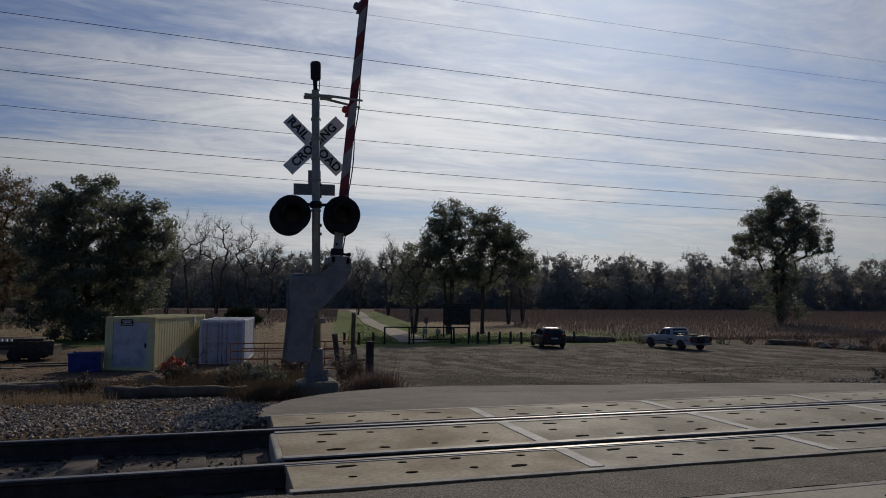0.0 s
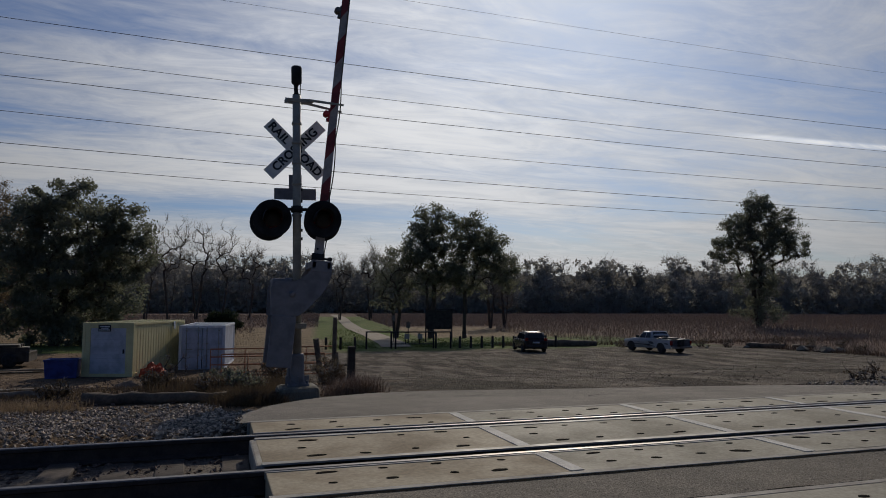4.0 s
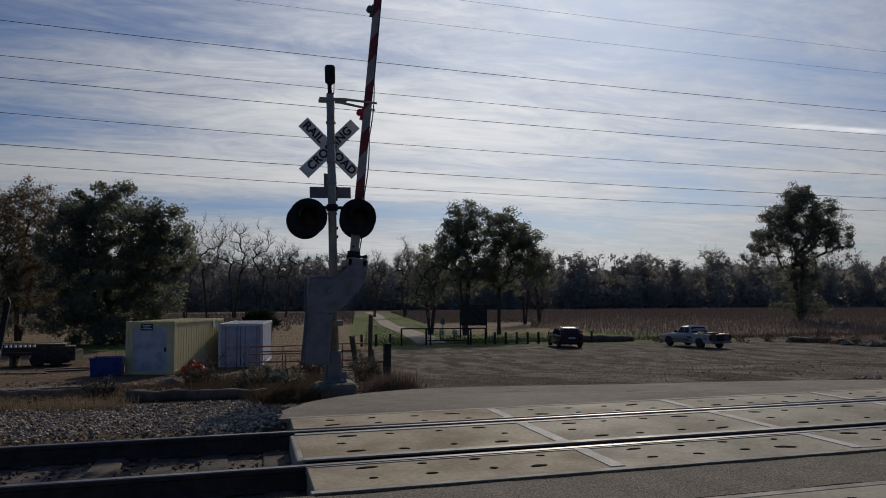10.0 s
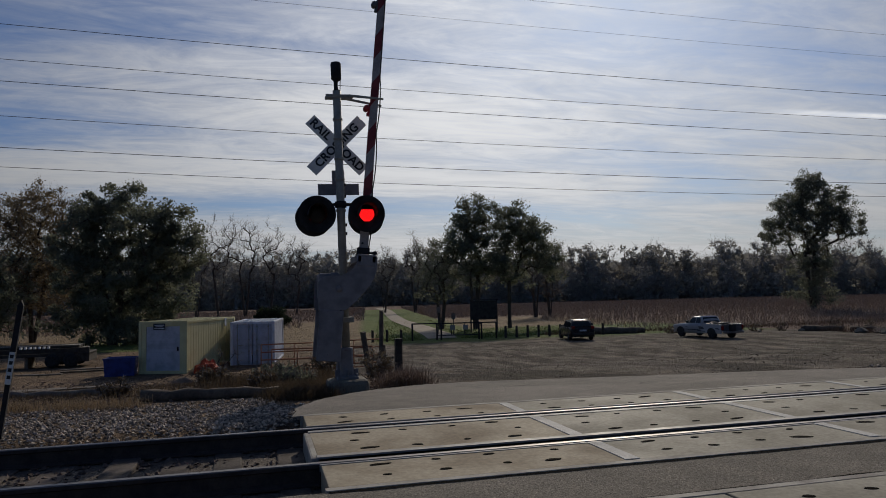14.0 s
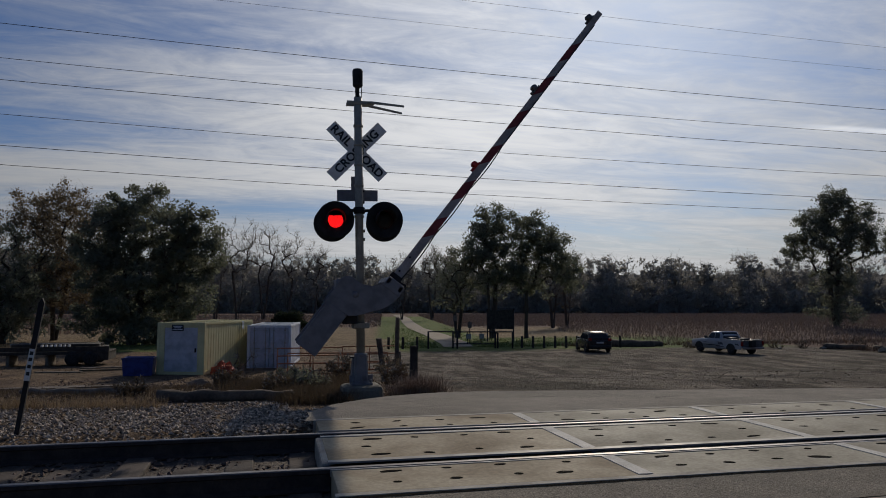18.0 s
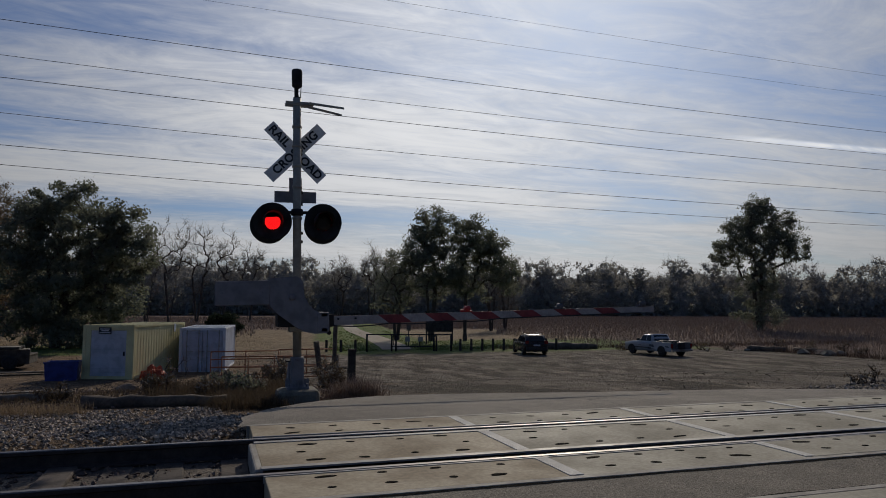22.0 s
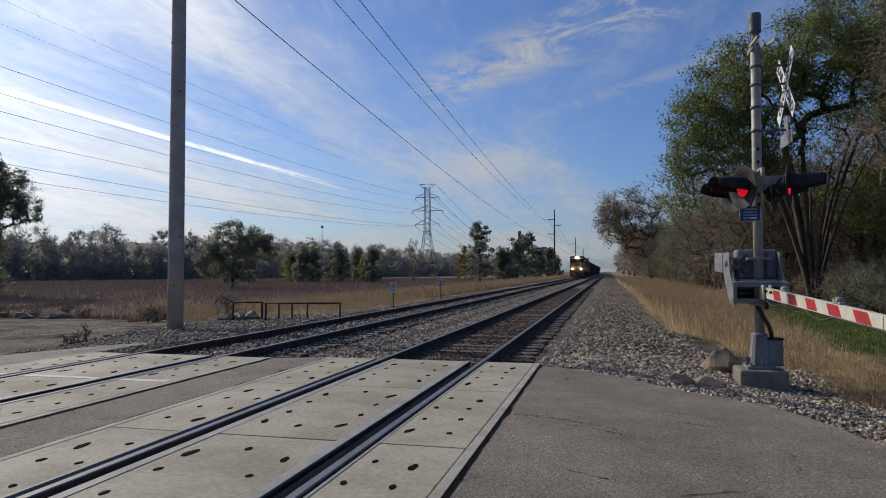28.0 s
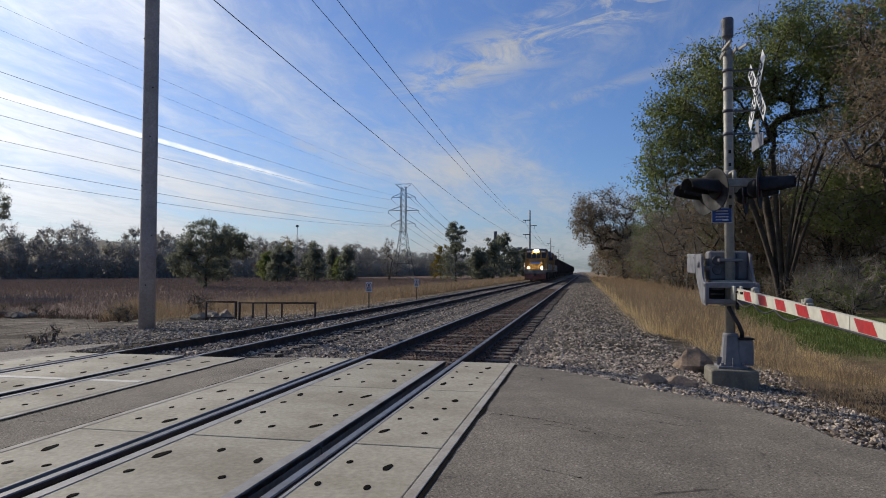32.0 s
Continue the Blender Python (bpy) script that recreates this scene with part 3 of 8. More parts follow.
def build_ground():
    xs, ys = spaced(-2500, 3500, -14, 40, 0.8), spaced(-2500, 3500, -12, 36, 0.7)
    verts = [(x, y, gz(x, y)) for y in ys for x in xs]
    w = len(xs)
    faces = [(j * w + i, j * w + i + 1, (j + 1) * w + i + 1, (j + 1) * w + i) for j in range(len(ys) - 1) for i in range(w - 1)]
    tagged(new("ground", raw("ground", verts, faces, M["ground"], True)), "dirt yard, gravel lot and dry grass field beside the railway", "ground", kind="structure")


build_ground()


def sheet(name, outline, z, thick, material, label, inner=0.5):
    """A flat sheet with an outline in x, y; z may be a function."""
    bm = bmesh.new()
    top = [bm.verts.new((x, y, z(x, y))) for x, y in outline]
    low = [bm.verts.new((x, y, z(x, y) - thick)) for x, y in outline]
    f = bm.faces.new(top)
    for i in range(len(top)):
        j = (i + 1) % len(top)
        bm.faces.new((top[i], low[i], low[j], top[j]))
    bmesh.ops.triangulate(bm, faces=[f])
    return whole(name, bm, material, label, "road", kind="structure")


def ragged(pts, amp=0.05, step=0.25, closed=True):
    """An outline with more points, each shifted a little."""
    rnd = random.Random(4)
    out = []
    for i, a in enumerate(pts):
        b = pts[(i + 1) % len(pts)]
        n = max(1, int(math.dist(a, b) / step))
        for k in range(n):
            t = k / n
            out.append((a[0] + (b[0] - a[0]) * t + rnd.uniform(-amp, amp), a[1] + (b[1] - a[1]) * t + rnd.uniform(-amp, amp)))
    return out


P_END = 10.9       # east end of the near panels
N_START = -1.34
F_START, F_PITCH = 1.2, 2.36
F_END = F_START + 4 * F_PITCH


def flat(x, y):
    return -0.012


# lines of the open cracks in the south approach
CRACKS = (((7.42, -1.67), (7.36, -1.96), (7.25, -2.22), (7.06, -2.53), (6.76, -2.81), (6.57, -3.07)), ((7.09, -2.22), (6.96, -2.46), (6.79, -2.68)), ((5.8, -2.16), (5.66, -2.37), (5.54, -2.58)), ((7.9, -3.0), (7.7, -3.3), (7.45, -3.6)))


def build_roads():
    # south approach, where one stands, flaring out towards the tracks
    rnd = random.Random(12)
    right = [(-1.62, 10.8), (-2.12, 10.46), (-2.7, 9.94), (-3.29, 9.15), (-3.79, 8.65), (-4.14, 8.25), (-4.43, 7.45), (-4.54, 6.9), (-4.9, 6.6), (-6.5, 6.5), (-40, 6.4)]
    left = [(-1.62, N_START - 0.1), (-3.0, N_START - 0.1), (-5.5, -0.2), (-40, 0.6)]

    def along(line, y):
        for (ya, xa), (yb, xb) in zip(line, line[1:]):
            if ya >= y >= yb:
                return xa + (xb - xa) * (y - ya) / (yb - ya)
        return line[-1][1]

    bm = bmesh.new()
    rows = []
    for k in range(44):
        y = -1.62 - 0.08 * k if k < 40 else (-6.0, -10.0, -20.0, -40.0)[k - 40]
        x0, x1 = along(left, y) + rnd.uniform(-0.02, 0.02), along(right, y) + rnd.uniform(-0.025, 0.025)
        rows.append([bm.verts.new((x0 + (x1 - x0) * i / 6, y, -0.012)) for i in range(7)] + [bm.verts.new((x1 + 0.10, y, -0.30))])
    for a, b in zip(rows, rows[1:]):
        for i in range(7):
            bm.faces.new((a[i], a[i + 1], b[i + 1], b[i]))
    road = whole("road_south", bm, M["asphalt"], "worn grey asphalt road beside the level crossing", "road", kind="structure")
    for pts in CRACKS:
        bm = bmesh.new()
        fine = [(a[0] + (b[0] - a[0]) * k / 9 + rnd.uniform(-0.02, 0.02), a[1] + (b[1] - a[1]) * k / 9 + rnd.uniform(-0.02, 0.02)) for a, b in zip(pts, pts[1:]) for k in range(9)]
        prev = None
        for x, y in fine:
            w = rnd.uniform(0.002, 0.011)
            cur = [bm.verts.new((x - w, y - w, -0.0085)), bm.verts.new((x + w, y + w, -0.0085))]
            if prev:
                bm.faces.new((prev[0], prev[1], cur[1], cur[0]))
            prev = cur
        part("crack", bm, M["recess"], road, "thin dark crack in the asphalt")
    sheet("road_between", ragged([(N_START, 1.62), (10.95, 1.62), (10.7, 2.44), (0.9, 2.44)], 0.012), flat, 0.3, M["asphalt"], "narrow asphalt strip between the two tracks")

    def north(x, y):
        return -0.012 - 0.20 * ss(5.62, 9.3, y)

    bm = bmesh.new()
    # the apron north of the tracks, bowed down to the lot
    rows = []
    for k in range(11):
        y = 5.62 + k * 0.37
        y = min(y, 9.25)
        x0 = -along([(-5.6, -1.08), (-6.4, -1.18), (-7.2, -1.40), (-7.9, -1.66), (-8.4, -2.0), (-8.95, -2.6), (-9.3, -3.4)], -y) + 0.03 * math.sin(k * 2.1)
        x1 = along([(-5.6, 12.3), (-7.15, 10.9), (-8.06, 9.4), (-8.85, 6.6), (-9.3, 4.4)], -y)
        rows.append([bm.verts.new((x0 + (x1 - x0) * i / 16, y + 0.03 * math.sin(i * 1.7 + k), north(0, y))) for i in range(17)])
    for a, b in zip(rows, rows[1:]):
        for i in range(16):
            bm.faces.new((a[i], a[i + 1], b[i + 1], b[i]))
    whole("road_north", bm, M["asphalt_pale"], "asphalt apron running down to the gravel lot", "road", kind="structure")


build_roads()


def rail_mesh(x0, x1):
    """A rail along x: foot, web and head; the top of the head polished."""
    bm = bmesh.new()
    prof = [(-0.07, -0.172), (0.07, -0.172), (0.07, -0.16), (0.012, -0.14), (0.009, -0.05), (0.036, -0.036), (0.036, -0.008), (0.028, 0.0), (-0.028, 0.0), (-0.036, -0.008), (-0.036, -0.036), (-0.009, -0.05), (-0.012, -0.14), (-0.07, -0.16)]
    ends = [[bm.verts.new((x, y, z)) for y, z in prof] for x in (x0, x1)]
    n = len(prof)
    for i in range(n):
        f = bm.faces.new((ends[0][i], ends[0][(i + 1) % n], ends[1][(i + 1) % n], ends[1][i]))
        f.material_index = 1 if i in (6, 7, 8) else 0
    bm.faces.new(ends[0][::-1])
    bm.faces.new(ends[1])
    return bm


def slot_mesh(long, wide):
    """A worn bolt recess: a flat oval, the hollow's shade put into its near-black."""
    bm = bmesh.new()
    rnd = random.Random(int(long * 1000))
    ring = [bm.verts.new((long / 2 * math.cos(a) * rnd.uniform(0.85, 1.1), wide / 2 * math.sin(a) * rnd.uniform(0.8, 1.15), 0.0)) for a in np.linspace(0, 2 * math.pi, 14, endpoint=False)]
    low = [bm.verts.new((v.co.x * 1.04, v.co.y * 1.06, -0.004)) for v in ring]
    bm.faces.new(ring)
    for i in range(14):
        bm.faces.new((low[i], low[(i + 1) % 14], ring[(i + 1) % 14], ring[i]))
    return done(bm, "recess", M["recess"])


def panel_mesh(length, y0, y1, material="concrete"):
    bm = bmesh.new()
    box(bm, 0.008, length - 0.008, y0, y1, -0.28, 0.0, 0.008)
    return done(bm, "panel", M[material])


def build_track(name, yc, starts, pitch, x_lo, x_hi, label, near):
    t = thing(name, pose(0, yc, 0), label, "railway track", kind="structure")
    for s in (-1, 1):
        part("rail", rail_mesh(x_lo, x_hi), (M["rail_side"], M["rail_top"]), t, m=pose(0, 0.753 * s, 0))
    big, small = slot_mesh(0.17, 0.062), slot_mesh(0.085, 0.042)
    gauge = panel_mesh(pitch, -0.59, 0.59)
    outer = {1: panel_mesh(pitch, 0.835, 1.52), -1: panel_mesh(pitch, -1.52, -0.835)}
    browned = [panel_mesh(pitch, a, b, "concrete_tan") for a, b in ((-0.59, 0.59), (0.835, 1.52), (-1.52, -0.835))]
    holes = [(0.48, 0.35, big), (0.93, 0.35, small), (1.42, 0.35, small), (1.86, 0.38, big), (0.48, -0.35, big), (0.93, -0.35, small), (1.42, -0.32, small), (1.86, -0.35, big), (0.38, 0.0, small), (2.06, 0.02, small)]
    side = [(0.44, 0.97, big), (0.93, 0.97, small), (1.42, 0.95, small), (1.95, 0.97, small), (0.44, 1.29, small), (0.93, 1.29, small), (1.42, 1.27, small), (1.84, 1.29, big)]
    rnd = random.Random(int(yc * 10) + 3)
    for x in starts:
        for me, spots in ((gauge, holes), (outer[1], [(a, b, c) for a, b, c in side]), (outer[-1], [(a, -b, c) for a, b, c in side])):
            if not near and x == starts[0]:
                me = browned[0 if me is gauge else 1 if me is outer[1] else 2]
            p = new("panel", me)
            p.parent, p.location = t, (x, 0, rnd.uniform(-0.003, 0.003))
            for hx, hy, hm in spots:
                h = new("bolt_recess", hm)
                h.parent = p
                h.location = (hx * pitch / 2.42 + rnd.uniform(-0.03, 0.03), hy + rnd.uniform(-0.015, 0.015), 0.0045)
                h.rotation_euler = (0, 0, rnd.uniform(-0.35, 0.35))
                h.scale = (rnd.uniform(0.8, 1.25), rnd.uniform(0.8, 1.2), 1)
    a, b = starts[0], starts[-1] + pitch
    # rubber flangeways and the steel edge of the outer panels
    for s in (-1, 1):
        bm = bmesh.new()
        box(bm, a, b, min(s * 0.59, s * 0.705), max(s * 0.59, s * 0.705), -0.25, -0.10)
        part("flangeway_filler", bm, M["rubber"], t)
        bm = bmesh.new()
        box(bm, a, b, min(s * 0.795, s * 0.833), max(s * 0.795, s * 0.833), -0.25, -0.018)
        part("field_filler", bm, M["rubber"], t)
        bm = bmesh.new()
        box(bm, a - 0.02, b + 0.02, min(s * 1.525, s * 1.60), max(s * 1.525, s * 1.60), -0.25, 0.001, 0.004)
        part("edge_beam", bm, M["edge_steel"], t)
        for e in (0.548, 0.846):
            bm = bmesh.new()
            w = 0.042 if e < 0.7 else 0.012
            box(bm, a, b, s * e - w, s * e + w, -0.05, 0.0048, 0.002)
            part("edge_angle", bm, M["edge_angle"], t, "grey steel angle along the flangeway")
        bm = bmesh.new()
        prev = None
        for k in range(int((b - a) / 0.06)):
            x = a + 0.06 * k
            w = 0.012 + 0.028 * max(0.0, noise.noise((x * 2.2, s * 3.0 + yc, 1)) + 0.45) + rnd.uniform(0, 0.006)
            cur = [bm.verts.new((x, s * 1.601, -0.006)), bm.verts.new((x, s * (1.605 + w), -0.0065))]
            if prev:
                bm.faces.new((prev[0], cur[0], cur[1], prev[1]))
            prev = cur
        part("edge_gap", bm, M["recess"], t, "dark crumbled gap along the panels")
    if not near:
        for x in starts[1:]:
            for y0, y1 in ((-1.5, -0.84), (-0.58, 0.58), (0.84, 1.5)):
                bm = bmesh.new()
                w = rnd.uniform(0.05, 0.065)
                pts = [(x - w, y0), (x + w, y0), (x + w * rnd.uniform(0.85, 1.1), (y0 + y1) / 2), (x + w, y1), (x - w, y1), (x - w * rnd.uniform(0.85, 1.1), (y0 + y1) / 2)]
                prism(bm, pts, -0.02, 0.0045)
                part("joint_patch", bm, M["mortar"], t, "pale patched panel joint")
    for x in (a, b):
        bm = bmesh.new()
        box(bm, x - 0.05, x + 0.03, -0.56, 0.56, -0.2, -0.005, 0.02)
        part("end_ramp", bm, M["edge_steel"], t)
    # ties
    bm = bmesh.new()
    box(bm, -0.125, 0.125, -1.3, 1.3, -0.36, -0.165, 0.015)
    tie = done(bm, "tie", M["tie"])
    xs = [v for v in np.arange(x_lo, 62, 0.5) if (-8 < v < a - 0.15 or v > b + 0.15)]
    for v in xs[:150]:
        o = new("tie", tie)
        o.parent, o.location = t, (v + rnd.uniform(-0.04, 0.04), rnd.uniform(-0.05, 0.05), rnd.uniform(-0.015, 0.015))
        o.rotation_euler = (0, 0, rnd.uniform(-0.03, 0.03))
    far = bmesh.new()
    for v in np.arange(80, 200, 0.5):
        box(far, v - 0.11, v + 0.11, -1.3, 1.3, -0.36, -0.185)
    tagged(part("distant_ties", far, M["tie"], t), kind="stuff")
    return t


def bed(name, yc, x_lo, x_hi, half, label):
    bm = bmesh.new()
    prof = [(-half - 0.7, -0.55), (-half, -0.25), (-0.95, -0.19), (0.95, -0.19), (half, -0.25), (half + 0.7, -0.55)]
    xs = [x_lo, *np.arange(-8, 60, 4), x_hi]
    rings = [[bm.verts.new((x, yc + y, z)) for y, z in prof] for x in xs]
    for p, q in zip(rings, rings[1:]):
        for i in range(len(prof) - 1):
            bm.faces.new((p[i], q[i], q[i + 1], p[i + 1]))
    whole(name, bm, M["ballast"], label, "ballast", kind="structure")


near_starts = [P_END - 2.42 * k for k in range(5, 0, -1)]
far_starts = [F_START + F_PITCH * k for k in range(4)]
build_track("track_near", 0.0, near_starts, 2.42, -40, 900, "near railway track with steel rails and concrete crossing panels", True)
build_track("track_far", FAR, far_starts, F_PITCH, -40, 900, "far railway track with steel rails and concrete crossing panels", False)
bed("ballast_near", 0.0, -40, 900, 1.9, "grey crushed stone bed of the near track")
bed("ballast_far", FAR, -40, 900, 1.9, "grey crushed stone bed of the far track")


def stones(name, spots, size, material, label, seed):
    """Loose crushed stones, each a squat uneven lump."""
    rnd = np.random.RandomState(seed)
    base = np.array([(1, 0, 0), (-1, 0, 0), (0, 1, 0), (0, -1, 0), (0, 0, 1), (0, 0, -0.6)], float)
    tri = [(0, 2, 4), (2, 1, 4), (1, 3, 4), (3, 0, 4), (2, 0, 5), (1, 2, 5), (3, 1, 5), (0, 3, 5)]
    verts, faces = [], []
    for x, y, z in spots:
        s = size * rnd.uniform(0.55, 1.35)
        p = base * rnd.uniform(0.55, 1.25, (6, 3)) * s * np.array((1, 0.8, 0.65))
        a = rnd.uniform(0, 6.28)
        c, sn = math.cos(a), math.sin(a)
        tilt = rnd.uniform(-0.7, 0.7)
        ct, st = math.cos(tilt), math.sin(tilt)
        k = len(verts)
        for vx, vy, vz in p:
            vy, vz = vy * ct - vz * st, vy * st + vz * ct
            verts.append((x + vx * c - vy * sn, y + vx * sn + vy * c, z + vz))
        faces += [(i + k, j + k, m + k) for i, j, m in tri]
    tagged(new(name, raw(name, verts, faces, material)), label, "gravel", kind="stuff")


def bedz(y, yc):
    d = abs(y - yc)
    return -0.19 if d < 0.95 else (-0.22 - 0.03 * (d - 0.95) / 0.95 if d < 1.9 else -0.25 - 0.3 * (d - 1.9) / 0.7)


def scatter():
    r = np.random.RandomState(7)

    def on(x, y):
        z = max(gz(x, y), bedz(y, 0.0) if abs(y) < 2.6 else -9, bedz(y, FAR) if abs(y - FAR) < 2.6 else -9)
        return (x, y, z + 0.01)

    def band(n, x0, x1, y0, y1, power=1.0):
        return [on(x0 + (x1 - x0) * r.rand() ** power, r.uniform(y0, y1)) for _ in range(n)]

    west = band(8500, -6, 0.95, 5.0, 9.3) + band(900, -7, 0.9, 2.0, 2.95) + band(900, 0.2, 1.4, 5.6, 8.2)
    stones("ballast_stones", west, 0.033, M["stone"], "loose grey crushed stones beside the far track", 1)
    inside = band(900, -7, 1.1, FAR - 0.7, FAR + 0.7) + [(x, y, z + 0.035 * r.rand()) for x, y, z in band(1500, 11, 40, FAR - 0.68, FAR + 0.68, 1.6)]
    filled = [(x, y, z + 0.05 * r.rand()) for x, y, z in band(6500, 11, 70, FAR - 0.68, FAR + 0.68, 1.9) + band(2600, 11, 70, FAR - 1.35, FAR - 0.82, 1.9)]
    stones("ballast_stones", filled, 0.045, M["stone"], "grey crushed stones heaped over the ties of the far track", 12)
    near = [(x, y, z + 0.04 * r.rand()) for x, y, z in band(4200, 11.0, 60, -1.3, -0.82, 1.9)]
    near += [(x, y, z + 0.02 * r.rand()) for x, y, z in band(9500, 11.0, 60, -0.70, 0.70, 2.1)]
    stones("ballast_stones", near, 0.04, M["stone_rust"], "rust brown crushed stones packed between the rails", 8)
    stones("ballast_stones", inside, 0.035, M["stone_brown"], "rust stained crushed stones between the rails", 2)
    mid = band(9500, 10.9, 60, 1.0, 3.1, 1.9) + band(1500, 10.7, 45, 4.95, 6.6, 1.5)
    stones("ballast_stones", mid, 0.042, M["stone"], "loose grey crushed stones between the tracks", 3)
    south = band(12500, 11.0, 70, -4.4, -0.95, 1.9) + band(900, 60, 160, -3.6, -1.0)
    fan = [(x, y) for x, y in zip(r.uniform(6.6, 14.0, 9000), r.uniform(-6.0, -1.7, 9000)) if y < -1.7 - (10.8 - x) * 0.85 * (x < 10.8) and y > -5.9 + max(0, 9.5 - x) * 0.35]
    south += [on(x, y) for x, y in fan if y < -4.4 or x > 9.6 or y > -4.5]
    stones("ballast_stones", south, 0.042, M["stone"], "coarse pale grey crushed stones beside the near track", 4)
    lot = [on(x, y) for x, y in ((r.uniform(12, 24), r.uniform(6.2, 10.5)) for _ in range(2600)) if y < 10.3 - abs(x - 18) * 0.28]
    stones("ballast_stones", lot, 0.05, M["stone"], "crushed stones round the foot of the utility pole", 5)
    spread = [on(x, y) for x, y in zip(4 + 46 * r.rand(3500), 9.4 + 34 * r.rand(3500) ** 1.1) if x > 4.5 + (y < 10) * 1.5 and x < 6.5 + 1.2 * y]
    stones("lot_stones", spread, 0.028, M["stone_lot"], "loose brown stones trodden into the gravel lot", 9)
    lip = [on(x, 9.42 - abs(x - 4.5) * 0.13 * (x > 4.5) + r.normal(0, 0.12)) for x in r.uniform(3.0, 13.0, 420)]
    stones("lot_stones", lip, 0.024, M["stone_brown"], "dark crumbs along the edge of the asphalt apron", 10)
    yard = [on(x, y) for x, y in zip(r.uniform(-9, 3.0, 5000), 9.6 + 22 * r.rand(5000) ** 1.3)]
    stones("yard_clods", yard, 0.05, M["stone_brown"], "dark clods and rubble on the dirt yard", 7)


scatter()

# ---- crossing signals ----
PIVOT = 1.53       # height of the gate's shaft over the foot
TURNS = []         # what moves, with its rows; keyed at the end of the file


def word(text, size, material, parent, m):
    """Letters of the built-in font as a mesh."""
    cu = bpy.data.curves.new("lettering", "FONT")
    cu.body, cu.size, cu.align_x, cu.align_y, cu.extrude = text, size, "CENTER", "CENTER", 0.002
    cu.space_character, cu.offset = 1.05, 0.006
    tmp = bpy.data.objects.new("lettering", cu)
    scene.collection.objects.link(tmp)
    bpy.context.view_layer.update()
    me = bpy.data.meshes.new_from_object(tmp.evaluated_get(bpy.context.evaluated_depsgraph_get()))
    bpy.data.objects.remove(tmp)
    me.materials.clear()
    me.materials.append(material)
    ob = new("lettering", me)
    ob.parent, ob.matrix_basis = parent, m
    return ob


def lamp_unit(parent, x, face, phase, z, off=0.17, reach=1.0, aim=0.0):
    """A flasher: round black backing, hood and red lens. face is the sign of y towards which it shines."""
    bm = bmesh.new()
    lathe(bm, [(0.02, 0.012), (0.30, 0.012), (0.318, 0.004), (0.318, -0.006), (0.302, -0.002), (0.155, 0.0), (0.15, 0.02), (0.02, 0.02)], 36, "Y")
    lathe(bm, [(0.15, 0.012), (0.145, 0.07), (0.10, 0.15), (0.06, 0.17)], 24, "Y")
    u = part("lamp_unit", bm, M["black_paint"], parent, "round black flasher backing with hood", pose(x, off * face, z, 0, 0, aim if face < 0 else 180 - aim))
    hood = bmesh.new()
    n, rings = 18, []
    for y, r, cut in ((-0.003, 0.165, 0.0), (-0.18 * reach, 0.165, 0.12), (-0.36 * reach, 0.155, 0.42)):
        a0 = -0.35 + cut * 1.0
        rings.append([[hood.verts.new(((r - d) * math.cos(a0 + (math.pi - 2 * a0) * i / n), y, (r - d) * math.sin(a0 + (math.pi - 2 * a0) * i / n))) for i in range(n + 1)] for d in (0, 0.006)])
    for a, b in zip(rings, rings[1:]):
        for s in (0, 1):
            for i in range(n):
                f = hood.faces.new((a[s][i], a[s][i + 1], b[s][i + 1], b[s][i]))
                f.smooth = True
        for i in (0, n):
            hood.faces.new((a[0][i], a[1][i], b[1][i], b[0][i]))
    for i in range(n):
        hood.faces.new((rings[-1][0][i], rings[-1][0][i + 1], rings[-1][1][i + 1], rings[-1][1][i]))
    part("hood", hood, M["black_paint"], u)
    lit = bmesh.new()
    # a cluster of small glowing dots, top ones left out for the hood's shade
    for r_, count in ((0.0, 1), (0.024, 6), (0.048, 12), (0.072, 18), (0.096, 24), (0.119, 30)):
        for k in range(count):
            a = 2 * math.pi * k / count + 37 * r_
            if r_ * math.sin(a) < 0.085:
                lathe(lit, [(0.002, -0.006), (0.0098, -0.005), (0.0098, -0.001), (0.002, -0.001)], 6, "Y", (r_ * math.cos(a), 0, r_ * math.sin(a) - 0.008))
    part("lens", lit, M["lens_lit" if aim == 0 else "lens_dim"], u, "red lamp lens")
    # added disc, slid over the ever-glowing dots so that the lamp flashes
    sh = bmesh.new()
    lathe(sh, [(0.02, -0.004), (0.05, -0.0035), (0.14, 0.0), (0.147, 0.0135), (0.142, 0.0135), (0.138, 0.004), (0.02, 0.004)], 24, "Y")
    s = part("shutter", sh, M["lens_dark"], u, "dark disc added to blank the lamp between flashes")
    TURNS.append((s, phase))
    return u


